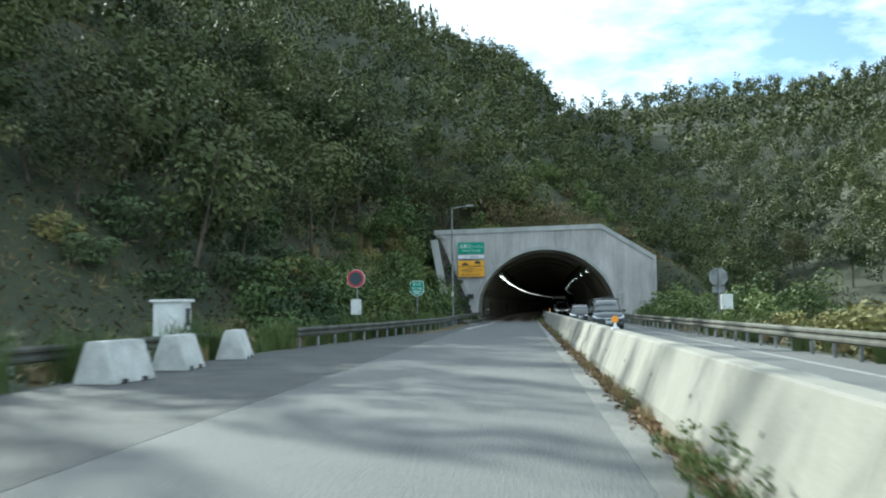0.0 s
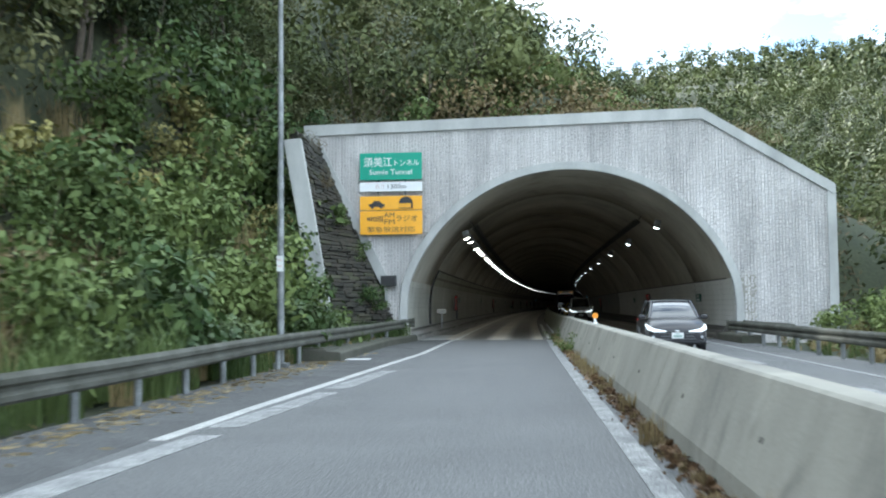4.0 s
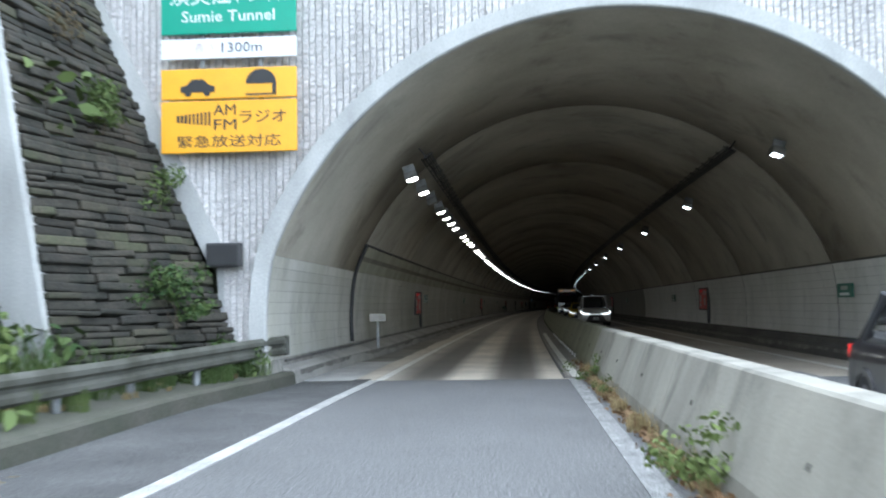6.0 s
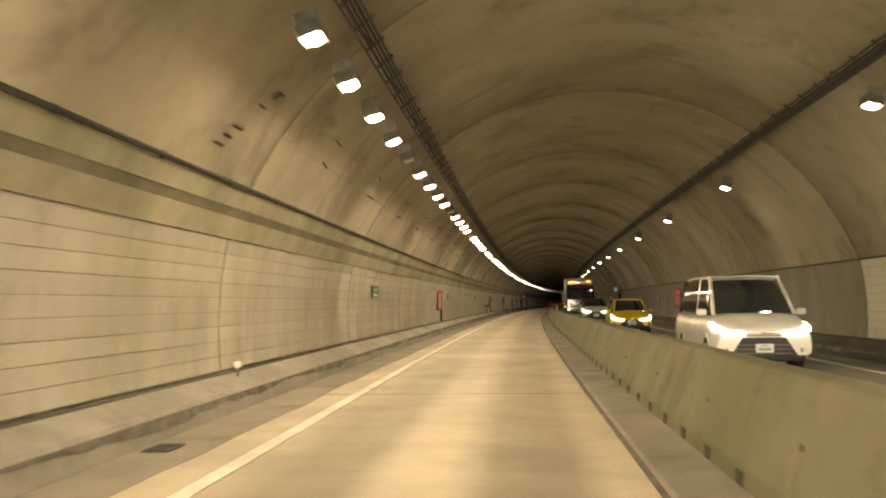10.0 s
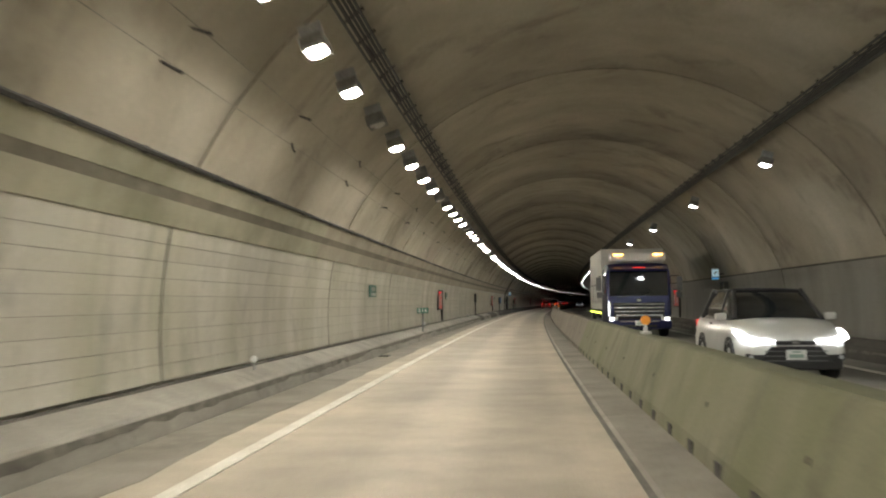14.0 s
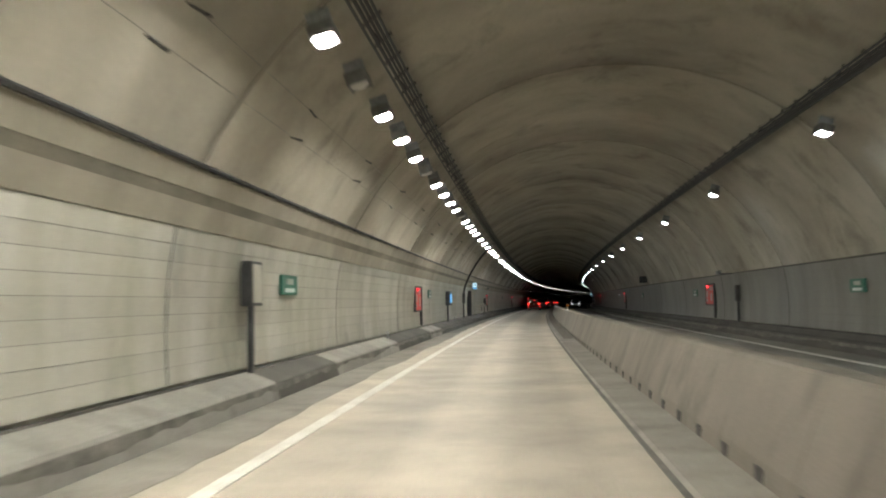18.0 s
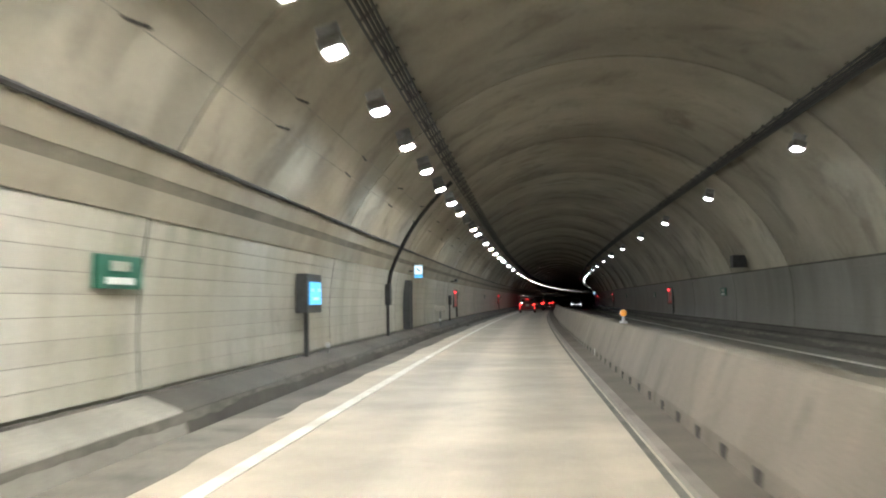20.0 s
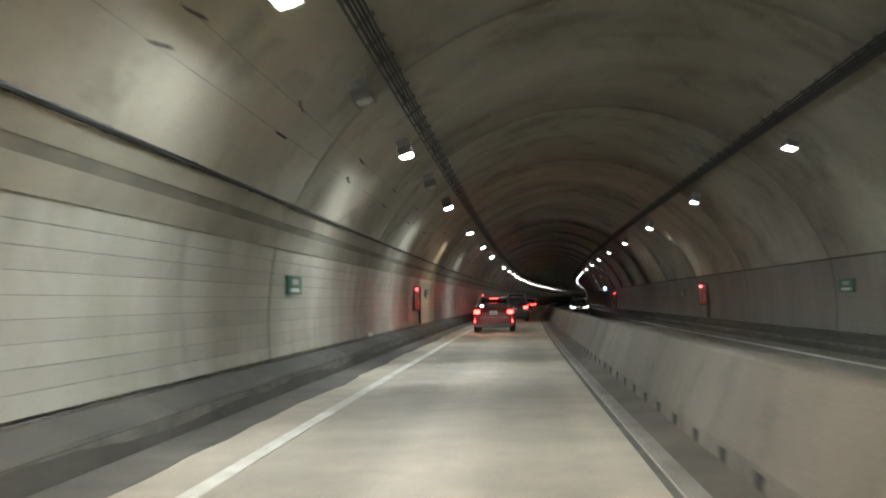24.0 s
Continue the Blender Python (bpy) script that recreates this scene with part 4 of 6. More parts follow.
# ---- green exit plates ----
def exit_plate():
    t = thing("exit_sign", None, "small green emergency exit distance plate on the wall", "sign", "exit signs")
    p = part("plate", boxed((0.04, 0, 0), (0.04, 1.15, 0.34), 0.01), dark_green_sign, t)
    part("figure_bar", boxed((0.064, 0.0, 0.06), (0.008, 0.5, 0.10)), lamp_off, p)
    part("figure_bar", boxed((0.064, 0.0, -0.09), (0.008, 0.7, 0.07)), white_sign, p)
    part("bracket", boxed((-0.02, 0, 0), (0.12, 0.3, 0.1)), steel, t)
    return t


ex = exit_plate()
first_e = True
for side, s in [(-1, v) for v in (28.1, 54.0, 80.0, 104.0, 128.4, 153.9, 178.8, 203.8, 226.2, 252.8, 278.0)] + [(1, v) for v in (7.7, 36.0, 63.0, 87.8, 112.5, 138.5, 162.1, 186.5, 211.6, 236.5, 260.3, 286.5)]:
    m = spot(s, wall_u(1.7, side), 1.74 if side < 0 else 1.63, 0 if side < 0 else 180)
    if first_e:
        ex.matrix_basis, first_e = m, False
    else:
        copy_thing(ex, m)


# ---- land and woods ----
def land(x, y):
    """Height of the ground."""
    wob = noise.noise(Vector((x * 0.02, y * 0.02, 3.0))) * 6 + noise.noise(Vector((x * 0.07, y * 0.07, 7.0))) * 1.6
    foot = -7.4 - 3.0 * smooth01(-8, -45, y) - 6 * smooth01(-40, -80, y)
    left = 0.0
    if x < foot:
        d = foot - x
        left = (0.95 * min(d, 25) + 0.40 * max(0.0, d - 25)) * smooth01(-88, -40, y) + 0.9 * min(d, 6) * smooth01(-10, -4, y)
        left = min(left, 120 + 0.05 * d)
    back = 0.0
    yy = min(y, 325) - 0.35 * max(0.0, min(y, 700) - 325)
    if y > 1.2:
        k = smooth01(1.2, 4.0, y)
        top = portal_top(max(-8.0, min(11.6, x))) - 0.35
        if x < 12.2:
            back = k * top + (0.24 - 0.09 * smooth01(-4, 6, x)) * max(0, min(yy, 70) - 4) * smooth01(10, 40, y) + 0.29 * max(0, yy - 70) + smooth01(3, 45, y) * 0.45 * min(170.0, max(0.0, 9 - x))
        else:
            back = k * 0.0
    right = 0.0
    if x > 12.2:
        edge = (x - 14.0)
        right = max(0.0, (yy - 22) * 0.26) * smooth01(11, 26, x + 0.25 * max(0, yy - 20)) + 0.12 * min(200.0, max(0.0, edge - 10)) * smooth01(-40, 60, y)
        right = max(right, 0.85 * min(48.0, max(0.0, x - 25)) * math.exp(-((y - 55) / 38) ** 2))
        near = smooth01(12.2, 24, x)
        if y > 1.2:
            b = portal_top(11.6) - 0.6 + 0.15 * max(0, yy - 4)
            right = max(right, b * (1 - near) * smooth01(1.2, 6, y))
    h = max(left, back, right)
    if y > 0.9 and -6.5 < x < 10.5:
        h = max(h, 7.7)
    return h + wob * smooth01(6, 30, h) - (0.06 if h < 0.05 else 0.0)


ground_bm = bmesh.new()
xs = [-3500, -1500, -700, -420] + [-320 + 8 * i for i in range(29)] + [-90 + 3 * i for i in range(21)] + [-27 + 1.1 * i for i in range(17)] + [-7.9, -7.0, -5.0, 0.0, 5.0, 9.0, 11.0, 12.1, 12.6] + [13.5 + 1.5 * i for i in range(12)] + [33 + 4 * i for i in range(18)] + [110 + 10 * i for i in range(20)] + [340, 500, 800, 1500, 3500]
ys = [-3500, -1200, -500, -330] + [-200 + 8 * i for i in range(10)] + [-122 + 4 * i for i in range(18)] + [-50 + 2 * i for i in range(25)] + [-0.6, 0.3, 1.0, 1.3, 2.0, 3.0] + [4 + 3 * i for i in range(20)] + [66 + 8 * i for i in range(44)] + [450, 700, 1200, 3500]
xs, ys = sorted(set(xs)), sorted(set(ys))
grid = {}
for i, x in enumerate(xs):
    for j, y in enumerate(ys):
        z = land(x, y)
        if -5.5 < x < 9.5 and y > 1.0:
            z = max(z, 7.6)
        if -9.6 < x < 13.6 and y <= 1.0 and z < 0.3:
            z = -0.12
        grid[i, j] = ground_bm.verts.new((x, y, z))
for i in range(len(xs) - 1):
    for j in range(len(ys) - 1):
        # the bore passes under the hill behind the portal
        if xs[i] >= -5.6 and xs[i + 1] <= 9.6 and ys[j] >= -0.7 and ys[j + 1] <= 1.4:
            continue
        f = ground_bm.faces.new((grid[i, j], grid[i + 1, j], grid[i + 1, j + 1], grid[i, j + 1]))
        f.smooth = True
ground = tagged(part("ground", ground_bm, soil), "wooded hillside and verge of soil and leaf litter", "ground", kind="structure")


# ---- roadside ----
def rail_left(s):
    """u of the left guard rail."""
    pts = [(-330, -9.2), (-74, -8.6), (-59, -8.2), (-46, -6.5), (-30, -5.25), (-15, -5.15), (-8, -4.98), (-4, -4.85), (-1.5, -4.5), (1.2, -4.12)]
    for (a, ua), (b, ub) in zip(pts, pts[1:]):
        if s <= b:
            return ua + (ub - ua) * (s - a) / (b - a)
    return pts[-1][1]


rail_steel = material("dull weathered rail steel", (0.095, 0.095, 0.08), 0.8, metal=0.15, vary=0.5, scale=1.4, fine=45, bump=0.15, tint=(0.035, 0.035, 0.022))


def guard_rail(name, line, s0, s1, side, gap=2.0, lift=lambda s: 0.0):
    """A W-beam rail on posts; side: 1 when the road is to the right of it."""
    t = thing(name, None, "weathered steel W-beam guard rail on posts", "guard rail")
    wave = [(0.0, 0.40), (0.05, 0.44), (0.05, 0.50), (0.0, 0.54), (0.0, 0.58), (0.05, 0.62), (0.05, 0.68), (0.0, 0.74)]
    prof = [(side * a, z) for a, z in wave] + [(side * (a - 0.012), z) for a, z in reversed(wave)]
    beam = sweep(prof, s0, s1, 1.0, shift=line)
    for v in beam.verts:
        v.co.z += lift(v.co.y)
    part("beam", beam, rail_steel, t)
    post = tube(bmesh.new(), (0, 0, -0.3), (0, 0, 0.70), 0.057, seg=10)
    post = finish("post", post, steel)
    block = finish("spacer", boxed((side * 0.06, 0, 0.57), (0.10, 0.08, 0.18), 0.01), steel)
    s = s0 + 0.6
    while s < min(s1, -0.6):
        p = part("post", post, None, t, m=spot(s, line(s) - side * 0.14, 0))
        part("spacer", block, None, p)
        s += gap
    part("end_cap", boxed((0, 0, 0.57), (0.10, 0.16, 0.36), 0.03), rail_steel, t, m=spot(s1 + 0.1, line(s1) + 0.02 * side, lift(s1)))
    return t


lane_bm = bmesh.new()
prev = None
for i in range(168):
    s = -330 + 2 * i
    cur = [lane_bm.verts.new(on_road(s, u_, z)) for u_, z in ((0.0, 0.0), (rail_left(s) - 0.25, 0.0), (rail_left(s) - 0.25, -0.3))]
    if prev:
        for j in range(2):
            lane_bm.faces.new((prev[j], cur[j], cur[j + 1], prev[j + 1]))
    prev = cur
bmesh.ops.recalc_face_normals(lane_bm, faces=lane_bm.faces)
road_near = tagged(part("road", lane_bm, asphalt), "grey worn asphalt lane and shoulder before the tunnel", "road", kind="structure")
sh_bm = bmesh.new()
prev = None
for i in range(46):
    s = -88 + 2 * i
    cur = [sh_bm.verts.new(on_road(s, u_, z)) for u_, z in ((-2.62 + left_line_shift(s), -0.05), (-2.62 + left_line_shift(s), 0.004), (rail_left(s) - 0.2, 0.004))]
    if prev:
        for j in range(2):
            sh_bm.faces.new((prev[j], cur[j], cur[j + 1], prev[j + 1]))
    prev = cur
bmesh.ops.recalc_face_normals(sh_bm, faces=sh_bm.faces)
shoulder = tagged(part("shoulder", sh_bm, dark_asphalt), "dark dusty asphalt shoulder along the guard rail", "road", kind="structure")
guard_rail("guard_rail", rail_left, -57, 0.8, 1, lift=lambda s: 0.05 * smooth01(-26, -18, s) + 0.10 * smooth01(-6, 1, s))
guard_rail("guard_rail", lambda s: rail_left(s) - 0.9, -112, -62.5, 1)
guard_rail("guard_rail", lambda s: 7.75, -112, -0.8, -1)
guard_rail("guard_rail", lambda s: 8.35, -7.5, -0.8, -1)
KERB_FACE = [(-13.2, -4.45), (-4.0, -4.48), (-2.0, -4.28), (0.0, -4.04), (1.0, -3.99)]


def kerb_face(s):
    """u of the kerb's face before the tunnel mouth."""
    return float(np.interp(s, [a for a, _ in KERB_FACE], [b for _, b in KERB_FACE]))


kerb_left = tagged(part("kerb", sweep([(-1.1, -0.2), (0.0, -0.2), (-0.025, 0.19), (-0.07, 0.235), (-0.5, 0.26), (-1.1, 0.30)], -13.2, 0.99, 1, shift=kerb_face), mossy_kerb), "grimy mossy concrete kerb and ledge under the guard rail end", "kerb", kind="structure")
kerb_right = tagged(part("kerb", sweep([(7.62, -0.2), (8.3, -0.2), (8.3, 0.28), (7.66, 0.27), (7.62, 0.22)], -3.5, 0.8, 2), mossy_kerb), "short concrete kerb at the portal foot", "kerb", kind="structure")
drain = thing("drain_box", spot(-12.2, -5.2, 0), "low concrete drain chamber at the road edge", "drain")
part("chamber", boxed((-0.3, 0, 0.13), (1.3, 1.9, 0.34), 0.03), mossy_kerb, drain)
part("cover", boxed((-0.3, 0, 0.315), (1.1, 1.6, 0.03), 0.008), mossy_kerb, drain)
paper = thing("litter", spot(-12.4, -4.2, 0.006), "flat white scrap of litter on the asphalt", "litter")
part("scrap", boxed((0, 0, 0.004), (0.75, 0.42, 0.01), 0.003), white_paint, paper)


def jersey_block(label):
    t = thing("concrete_block", None, label, "concrete block", "concrete blocks")
    bm = bmesh.new()
    prism(bm, [(-0.42, 0.0), (0.42, 0.0), (0.40, 0.12), (0.17, 0.82), (-0.17, 0.82), (-0.40, 0.12)], 1.7, Matrix.Translation((0, -0.85, 0)))
    bmesh.ops.bevel(bm, geom=bm.edges[:], offset=0.025, segments=2, affect="EDGES")
    part("body", bm, white_block, t)
    for y in (-0.4, 0.4):
        part("lifting_slot", boxed((0.40, y, 0.05), (0.06, 0.2, 0.09)), joint_mat, t)
    return t


white_block = material("whitewashed concrete", (0.55, 0.55, 0.52), 0.85, vary=0.2, scale=2, fine=30, bump=0.2)
blk = jersey_block("weathered white concrete barrier block at the road edge")
blk.matrix_basis = spot(-72.4, -8.0, 0, -6)
for s, u, a in ((-68.4, -8.15, 4), (-63.6, -8.2, 8)):
    copy_thing(blk, spot(s, u, 0, a))
cab = thing("equipment_cabinet", spot(-64.0, -9.9, -0.15), "white roadside equipment cabinet on a plinth", "cabinet")
part("plinth", boxed((0, 0, 0.2), (1.0, 1.0, 0.7), 0.02), kerb_concrete, cab)
part("body", boxed((0, 0, 1.15), (0.82, 0.8, 1.25), 0.02), white_paint, cab)
part("roof", boxed((0, 0, 1.81), (0.98, 0.95, 0.08), 0.02), white_paint, cab)
part("vent", boxed((0.42, 0.1, 1.35), (0.02, 0.3, 0.5), 0.005), dark_steel, cab)


def disc(r, y0, y1, seg=36):
    return tube(bmesh.new(), (0, y0, 0), (0, y1, 0), r, seg=seg)


red_film = material("faded red sign film", (0.55, 0.05, 0.06), 0.5, vary=0.15, scale=4, bump=0.02)
slate_film = material("dark slate sign film", (0.035, 0.055, 0.07), 0.5, vary=0.1, scale=4, bump=0.02)
round_sign = thing("round_sign", spot(-45.2, -7.85, 0), "round red-rimmed road sign with dark field above a pale plate", "sign")
part("post", tube(bmesh.new(), (0.04, 0.05, -0.3), (0.04, 0.05, 3.0), 0.035), steel, round_sign)
d = part("disc", disc(0.43, -0.015, 0.015), white_sign, round_sign, m=pose(0, 0, 2.78))
part("rim", disc(0.415, -0.021, -0.012), red_film, d, "faded red rim")
part("field", disc(0.31, -0.027, -0.018), slate_film, d, "dark slate field")
part("plate", boxed((0.0, 0, 1.45), (0.50, 0.03, 0.72), 0.01), white_paint, round_sign)
route = thing("route_sign", spot(-26.5, -7.0, 0), "green shield-shaped expressway route sign", "sign")
part("post", tube(bmesh.new(), (0, 0.05, -0.3), (0, 0.05, 3.0), 0.04), steel, route)
shield = [(-0.44, 0.42), (-0.30, 0.5), (0.30, 0.5), (0.44, 0.42), (0.46, -0.25), (0.30, -0.42), (0, -0.55), (-0.30, -0.42), (-0.46, -0.25)]
bm = prism(bmesh.new(), shield, 0.03)
sh = part("shield", bm, white_sign, route, m=pose(0, 0, 2.65))
part("field", prism(bmesh.new(), [(x * 0.92, z * 0.93) for x, z in shield], 0.01), green_sign, sh, m=pose(0, -0.012, 0))
lettering("E10", 0.30, white_sign, sh, put(0, -0.016, 0.26), width=0.5)
lettering("\u6771\u4e5d\u5dde\u9053", 0.18, white_sign, sh, put(0, -0.016, -0.02), width=0.68)
for z, w in ((-0.2, 0.6), (-0.33, 0.4)):
    part("writing_bar", boxed((0, -0.016, z), (w, 0.008, 0.06)), white_sign, sh)

rsign = thing("sign_back", spot(-42.0, 9.5, 0), "grey back of a round road sign with plates on a post", "sign")
part("post", tube(bmesh.new(), (0, -0.02, -0.3), (0, -0.02, 3.1), 0.045), steel, rsign)
part("disc", disc(0.45, 0.03, 0.06), steel, rsign, m=pose(0, 0, 2.72))
part("disc_band", boxed((0, 0.0, 2.72), (0.8, 0.04, 0.05)), steel, rsign)
part("plate", boxed((0, 0.03, 2.1), (0.62, 0.03, 0.30), 0.01), steel, rsign)
part("box", boxed((0.36, 0.0, 1.5), (0.55, 0.3, 0.75), 0.03), white_paint, rsign)

pole = thing("lamp_post", spot(-15.5, -5.45, 0), "tall grey steel lamp post with a single arm", "lamp post")
part("column", tube(bmesh.new(), (0, 0, -0.3), (0, 0, 9.0), 0.085, 0.055, 14), steel, pole)
part("arm", tube(bmesh.new(), (0, 0, 8.95), (1.1, 0, 9.15), 0.035), steel, pole)
part("lamp_head", boxed((1.35, 0, 9.15), (0.6, 0.22, 0.14), 0.04), steel, pole)
pl = part("number_plate", boxed((0.0, -0.09, 2.4), (0.15, 0.02, 0.36), 0.005), white_paint, pole)
for z in (0.08, -0.06):
    part("writing_bar", boxed((0, -0.103, 2.4 + z), (0.09, 0.006, 0.04)), label_paint, pl)
part("base_plate", boxed((0, 0, 0.05), (0.34, 0.34, 0.1), 0.01), steel, pole)


# white dashes of the opposite lane
for k in range(-13, 3):
    s_ = 2.0 + 8.2 * k
    tagged(part("lane_dash", sweep(rect(5.35, 5.65, -0.01, 0.008), s_ - 0.9, s_ + 0.9, 2), faded_paint), "short white dash of the opposite lane", "road marking", kind="structure")


# white taper marks where the lane narrows
def mark(name, corners, label):
    bm = bmesh.new()
    lo = [bm.verts.new(on_road(s, u, 0.001)) for s, u in corners]
    hi = [bm.verts.new(on_road(s, u, 0.009)) for s, u in corners]
    bm.faces.new(hi)
    for i in range(len(corners)):
        bm.faces.new((lo[i], lo[(i + 1) % 4], hi[(i + 1) % 4], hi[i]))
    bmesh.ops.recalc_face_normals(bm, faces=bm.faces)
    return tagged(part(name, bm, faded_paint), label, "road marking", kind="structure")


for k in range(3):
    o = -5.3 * k
    mark("lane_mark", [(-21.6 + o, -3.25 - 0.3 * k), (-21.6 + o, -2.85 - 0.3 * k), (-17.0 + o, -2.55 - 0.3 * k), (-17.0 + o, -2.88 - 0.3 * k)], "worn white slanted taper mark on the asphalt")


# ---- posts and reflectors ----
def cone_post(label):
    t = thing("delineator", None, label, "delineator", "orange delineators")
    part("base", boxed((0, 0, 0.02), (0.14, 0.30, 0.04), 0.01), white_paint, t)
    part("stem", tube(bmesh.new(), (0, 0, 0.03), (0, 0, 0.15), 0.045, 0.02), white_paint, t)
    part("reflector", disc(0.075, -0.02, 0.02, 24), orange_mat, t, m=pose(0, 0, 0.21))
    return t


cp = cone_post("round orange reflector on a white stem atop the barrier")
cp.matrix_basis = spot(-13.0, BAR_U, 0.89)
for s in (-70.0, 91.5, 141.5, 190.2):
    copy_thing(cp, spot(s, BAR_U, 0.89))
kr = thing("kerb_reflector", spot(39.1, -3.88, 0.44), "small white reflector on the kerb", "reflector", "kerb reflectors")
part("bracket", boxed((0, 0, 0.05), (0.03, 0.05, 0.12)), steel, kr)
part("reflector", disc(0.05, -0.03, 0.0, 16), white_sign, kr, m=pose(0, 0, 0.15))
for s in (64.8, 90.5, 115, 139.3, 164, 188, 212, 234.9, 260):
    copy_thing(kr, spot(s, -3.88, 0.44))


def km_post(plate_mat, text_mat, text, s):
    t = thing("kilometre_post", spot(s, -3.87, 0.3), "small kilometre plate on a post at the kerb", "sign", "kilometre posts")
    part("post", boxed((0, 0.035, 0.36), (0.07, 0.04, 0.92), 0.01), steel, t)
    p = part("plate", boxed((0, 0, 0.80), (0.46, 0.03, 0.22), 0.01), plate_mat, t)
    if text:
        lettering(text, 0.19, text_mat, p, put(0, -0.017, 0.80), width=0.36)
    return t


km_post(lamp_off, label_paint, "", 10.8)
km_post(dark_green_sign, white_sign, "216", 114.2)
km_post(lamp_off, label_paint, "", 212.0)


# ---- vehicles ----
def paint(name, c, metal=0.2, rough=0.36):
    return material(name, c, rough, metal=metal, vary=0.08, scale=2, fine=200, bump=0.0, coat=0.6, rough_vary=0.03)


glass = material("dark tinted car glass", (0.02, 0.024, 0.028), 0.05, vary=0.1, bump=0.0, rough_vary=0.02, spec=1.0, coat=0.8)
tyre_mat = material("black tyre rubber", (0.02, 0.02, 0.02), 0.85, vary=0.2, scale=8)
trim_black = material("black plastic trim", (0.025, 0.025, 0.027), 0.55, vary=0.2, scale=6)
trim_grey = material("grey plastic trim", (0.16, 0.165, 0.17), 0.5, vary=0.15, scale=6)
chrome = material("chrome trim", (0.72, 0.73, 0.74), 0.15, metal=1.0, vary=0.05, bump=0)
plate_white = material("white number plate", (0.75, 0.76, 0.74), 0.4, vary=0.05, bump=0)
bar_green = material("grey-green plate figures", (0.30, 0.40, 0.36), 0.5, vary=0.05, bump=0)
tail_glow = glow("lit tail lamp", (1.0, 0.035, 0.03), 0.018)


def headlamp_glow(strength):
    return glow("lit headlamp", (0.92, 0.96, 1.0), strength)


amber_glow = glow("lit amber marker", (1.0, 0.42, 0.08), 0.2)
lime_glow = glow("lit lime side marker", (0.75, 0.9, 0.1), 0.08)
head_off = material("clear headlamp lens", (0.62, 0.65, 0.68), 0.15, vary=0.1, bump=0, coat=0.5)
paint_red = paint("metallic red car paint", (0.15, 0.006, 0.008), 0.35)
paint_black = paint("black car paint", (0.016, 0.015, 0.018), 0.2)
paint_dark = paint("dark slate car paint", (0.035, 0.04, 0.045), 0.3)
paint_white = paint("pearl white car paint", (0.72, 0.72, 0.70), 0.0)
paint_silver = paint("silver grey car paint", (0.30, 0.31, 0.32), 0.6)
paint_yellow = paint("yellow car paint", (0.62, 0.42, 0.02), 0.0)
paint_blue = paint("deep blue truck paint", (0.006, 0.009, 0.075), 0.25)


def loft(bm, rings, close_ends=True, smooth=True):
    """Joins mirrored half-sections, each a list of (x, z) from the bottom to the top centre, at their y."""
    loops = []
    for y, half in rings:
        right = [bm.verts.new((x, y, z)) for x, z in half]
        left = [bm.verts.new((-x, y, z)) for x, z in reversed(half) if x > 1e-4]
        loops.append(right + left)
    for a, b in zip(loops, loops[1:]):
        k = len(a)
        for j in range(k):
            bm.faces.new((a[j], a[(j + 1) % k], b[(j + 1) % k], b[j])).smooth = smooth
    if close_ends:
        bm.faces.new(loops[0])
        bm.faces.new(list(reversed(loops[-1])))
    bmesh.ops.recalc_face_normals(bm, faces=bm.faces)
    return bm


def wheel(parent, x, y, r, w):
    s = 1 if x > 0 else -1
    t = bmesh.new()
    prof = [(r * 0.66, -w / 2), (r * 0.94, -w / 2), (r, -w * 0.32), (r, w * 0.32), (r * 0.94, w / 2), (r * 0.66, w / 2)]
    prev = None
    for i in range(29):
        a = i * math.tau / 28
        cur = [t.verts.new((q, rr * math.cos(a), rr * math.sin(a))) for rr, q in prof]
        if prev:
            for j in range(6):
                t.faces.new((prev[j], prev[(j + 1) % 6], cur[(j + 1) % 6], cur[j]))
        prev = cur
    bmesh.ops.remove_doubles(t, verts=t.verts, dist=0.0005)
    bmesh.ops.recalc_face_normals(t, faces=t.faces)
    wheel_part = part("wheel", t, tyre_mat, parent, m=pose(x, y, r))
    rim_bm = bmesh.new()
    for k in range(5):
        a = k * math.tau / 5
        box(rim_bm, (s * w * 0.36, math.cos(a) * r * 0.33, math.sin(a) * r * 0.33), (0.03, r * 0.62, 0.07), 0, Matrix.Rotation(a, 3, "X"))
    tube(rim_bm, (s * w * 0.2, 0, 0), (s * w * 0.42, 0, 0), r * 0.16, seg=14)
    tube(rim_bm, (s * w * 0.05, 0, 0), (s * w * 0.12, 0, 0), r * 0.67, seg=24)
    part("rim", rim_bm, steel, wheel_part)
    return wheel_part


def plate(parent, y, z, facing):
    p = part("number_plate", boxed((0, y, z), (0.33, 0.02, 0.165), 0.005), plate_white, parent)
    for dx, dz, w, h in ((0, -0.02, 0.24, 0.06), (0, 0.05, 0.14, 0.025)):
        part("figure_bar", boxed((dx, y + facing * 0.012, z + dz), (w, 0.006, h)), bar_green, p)
    return p


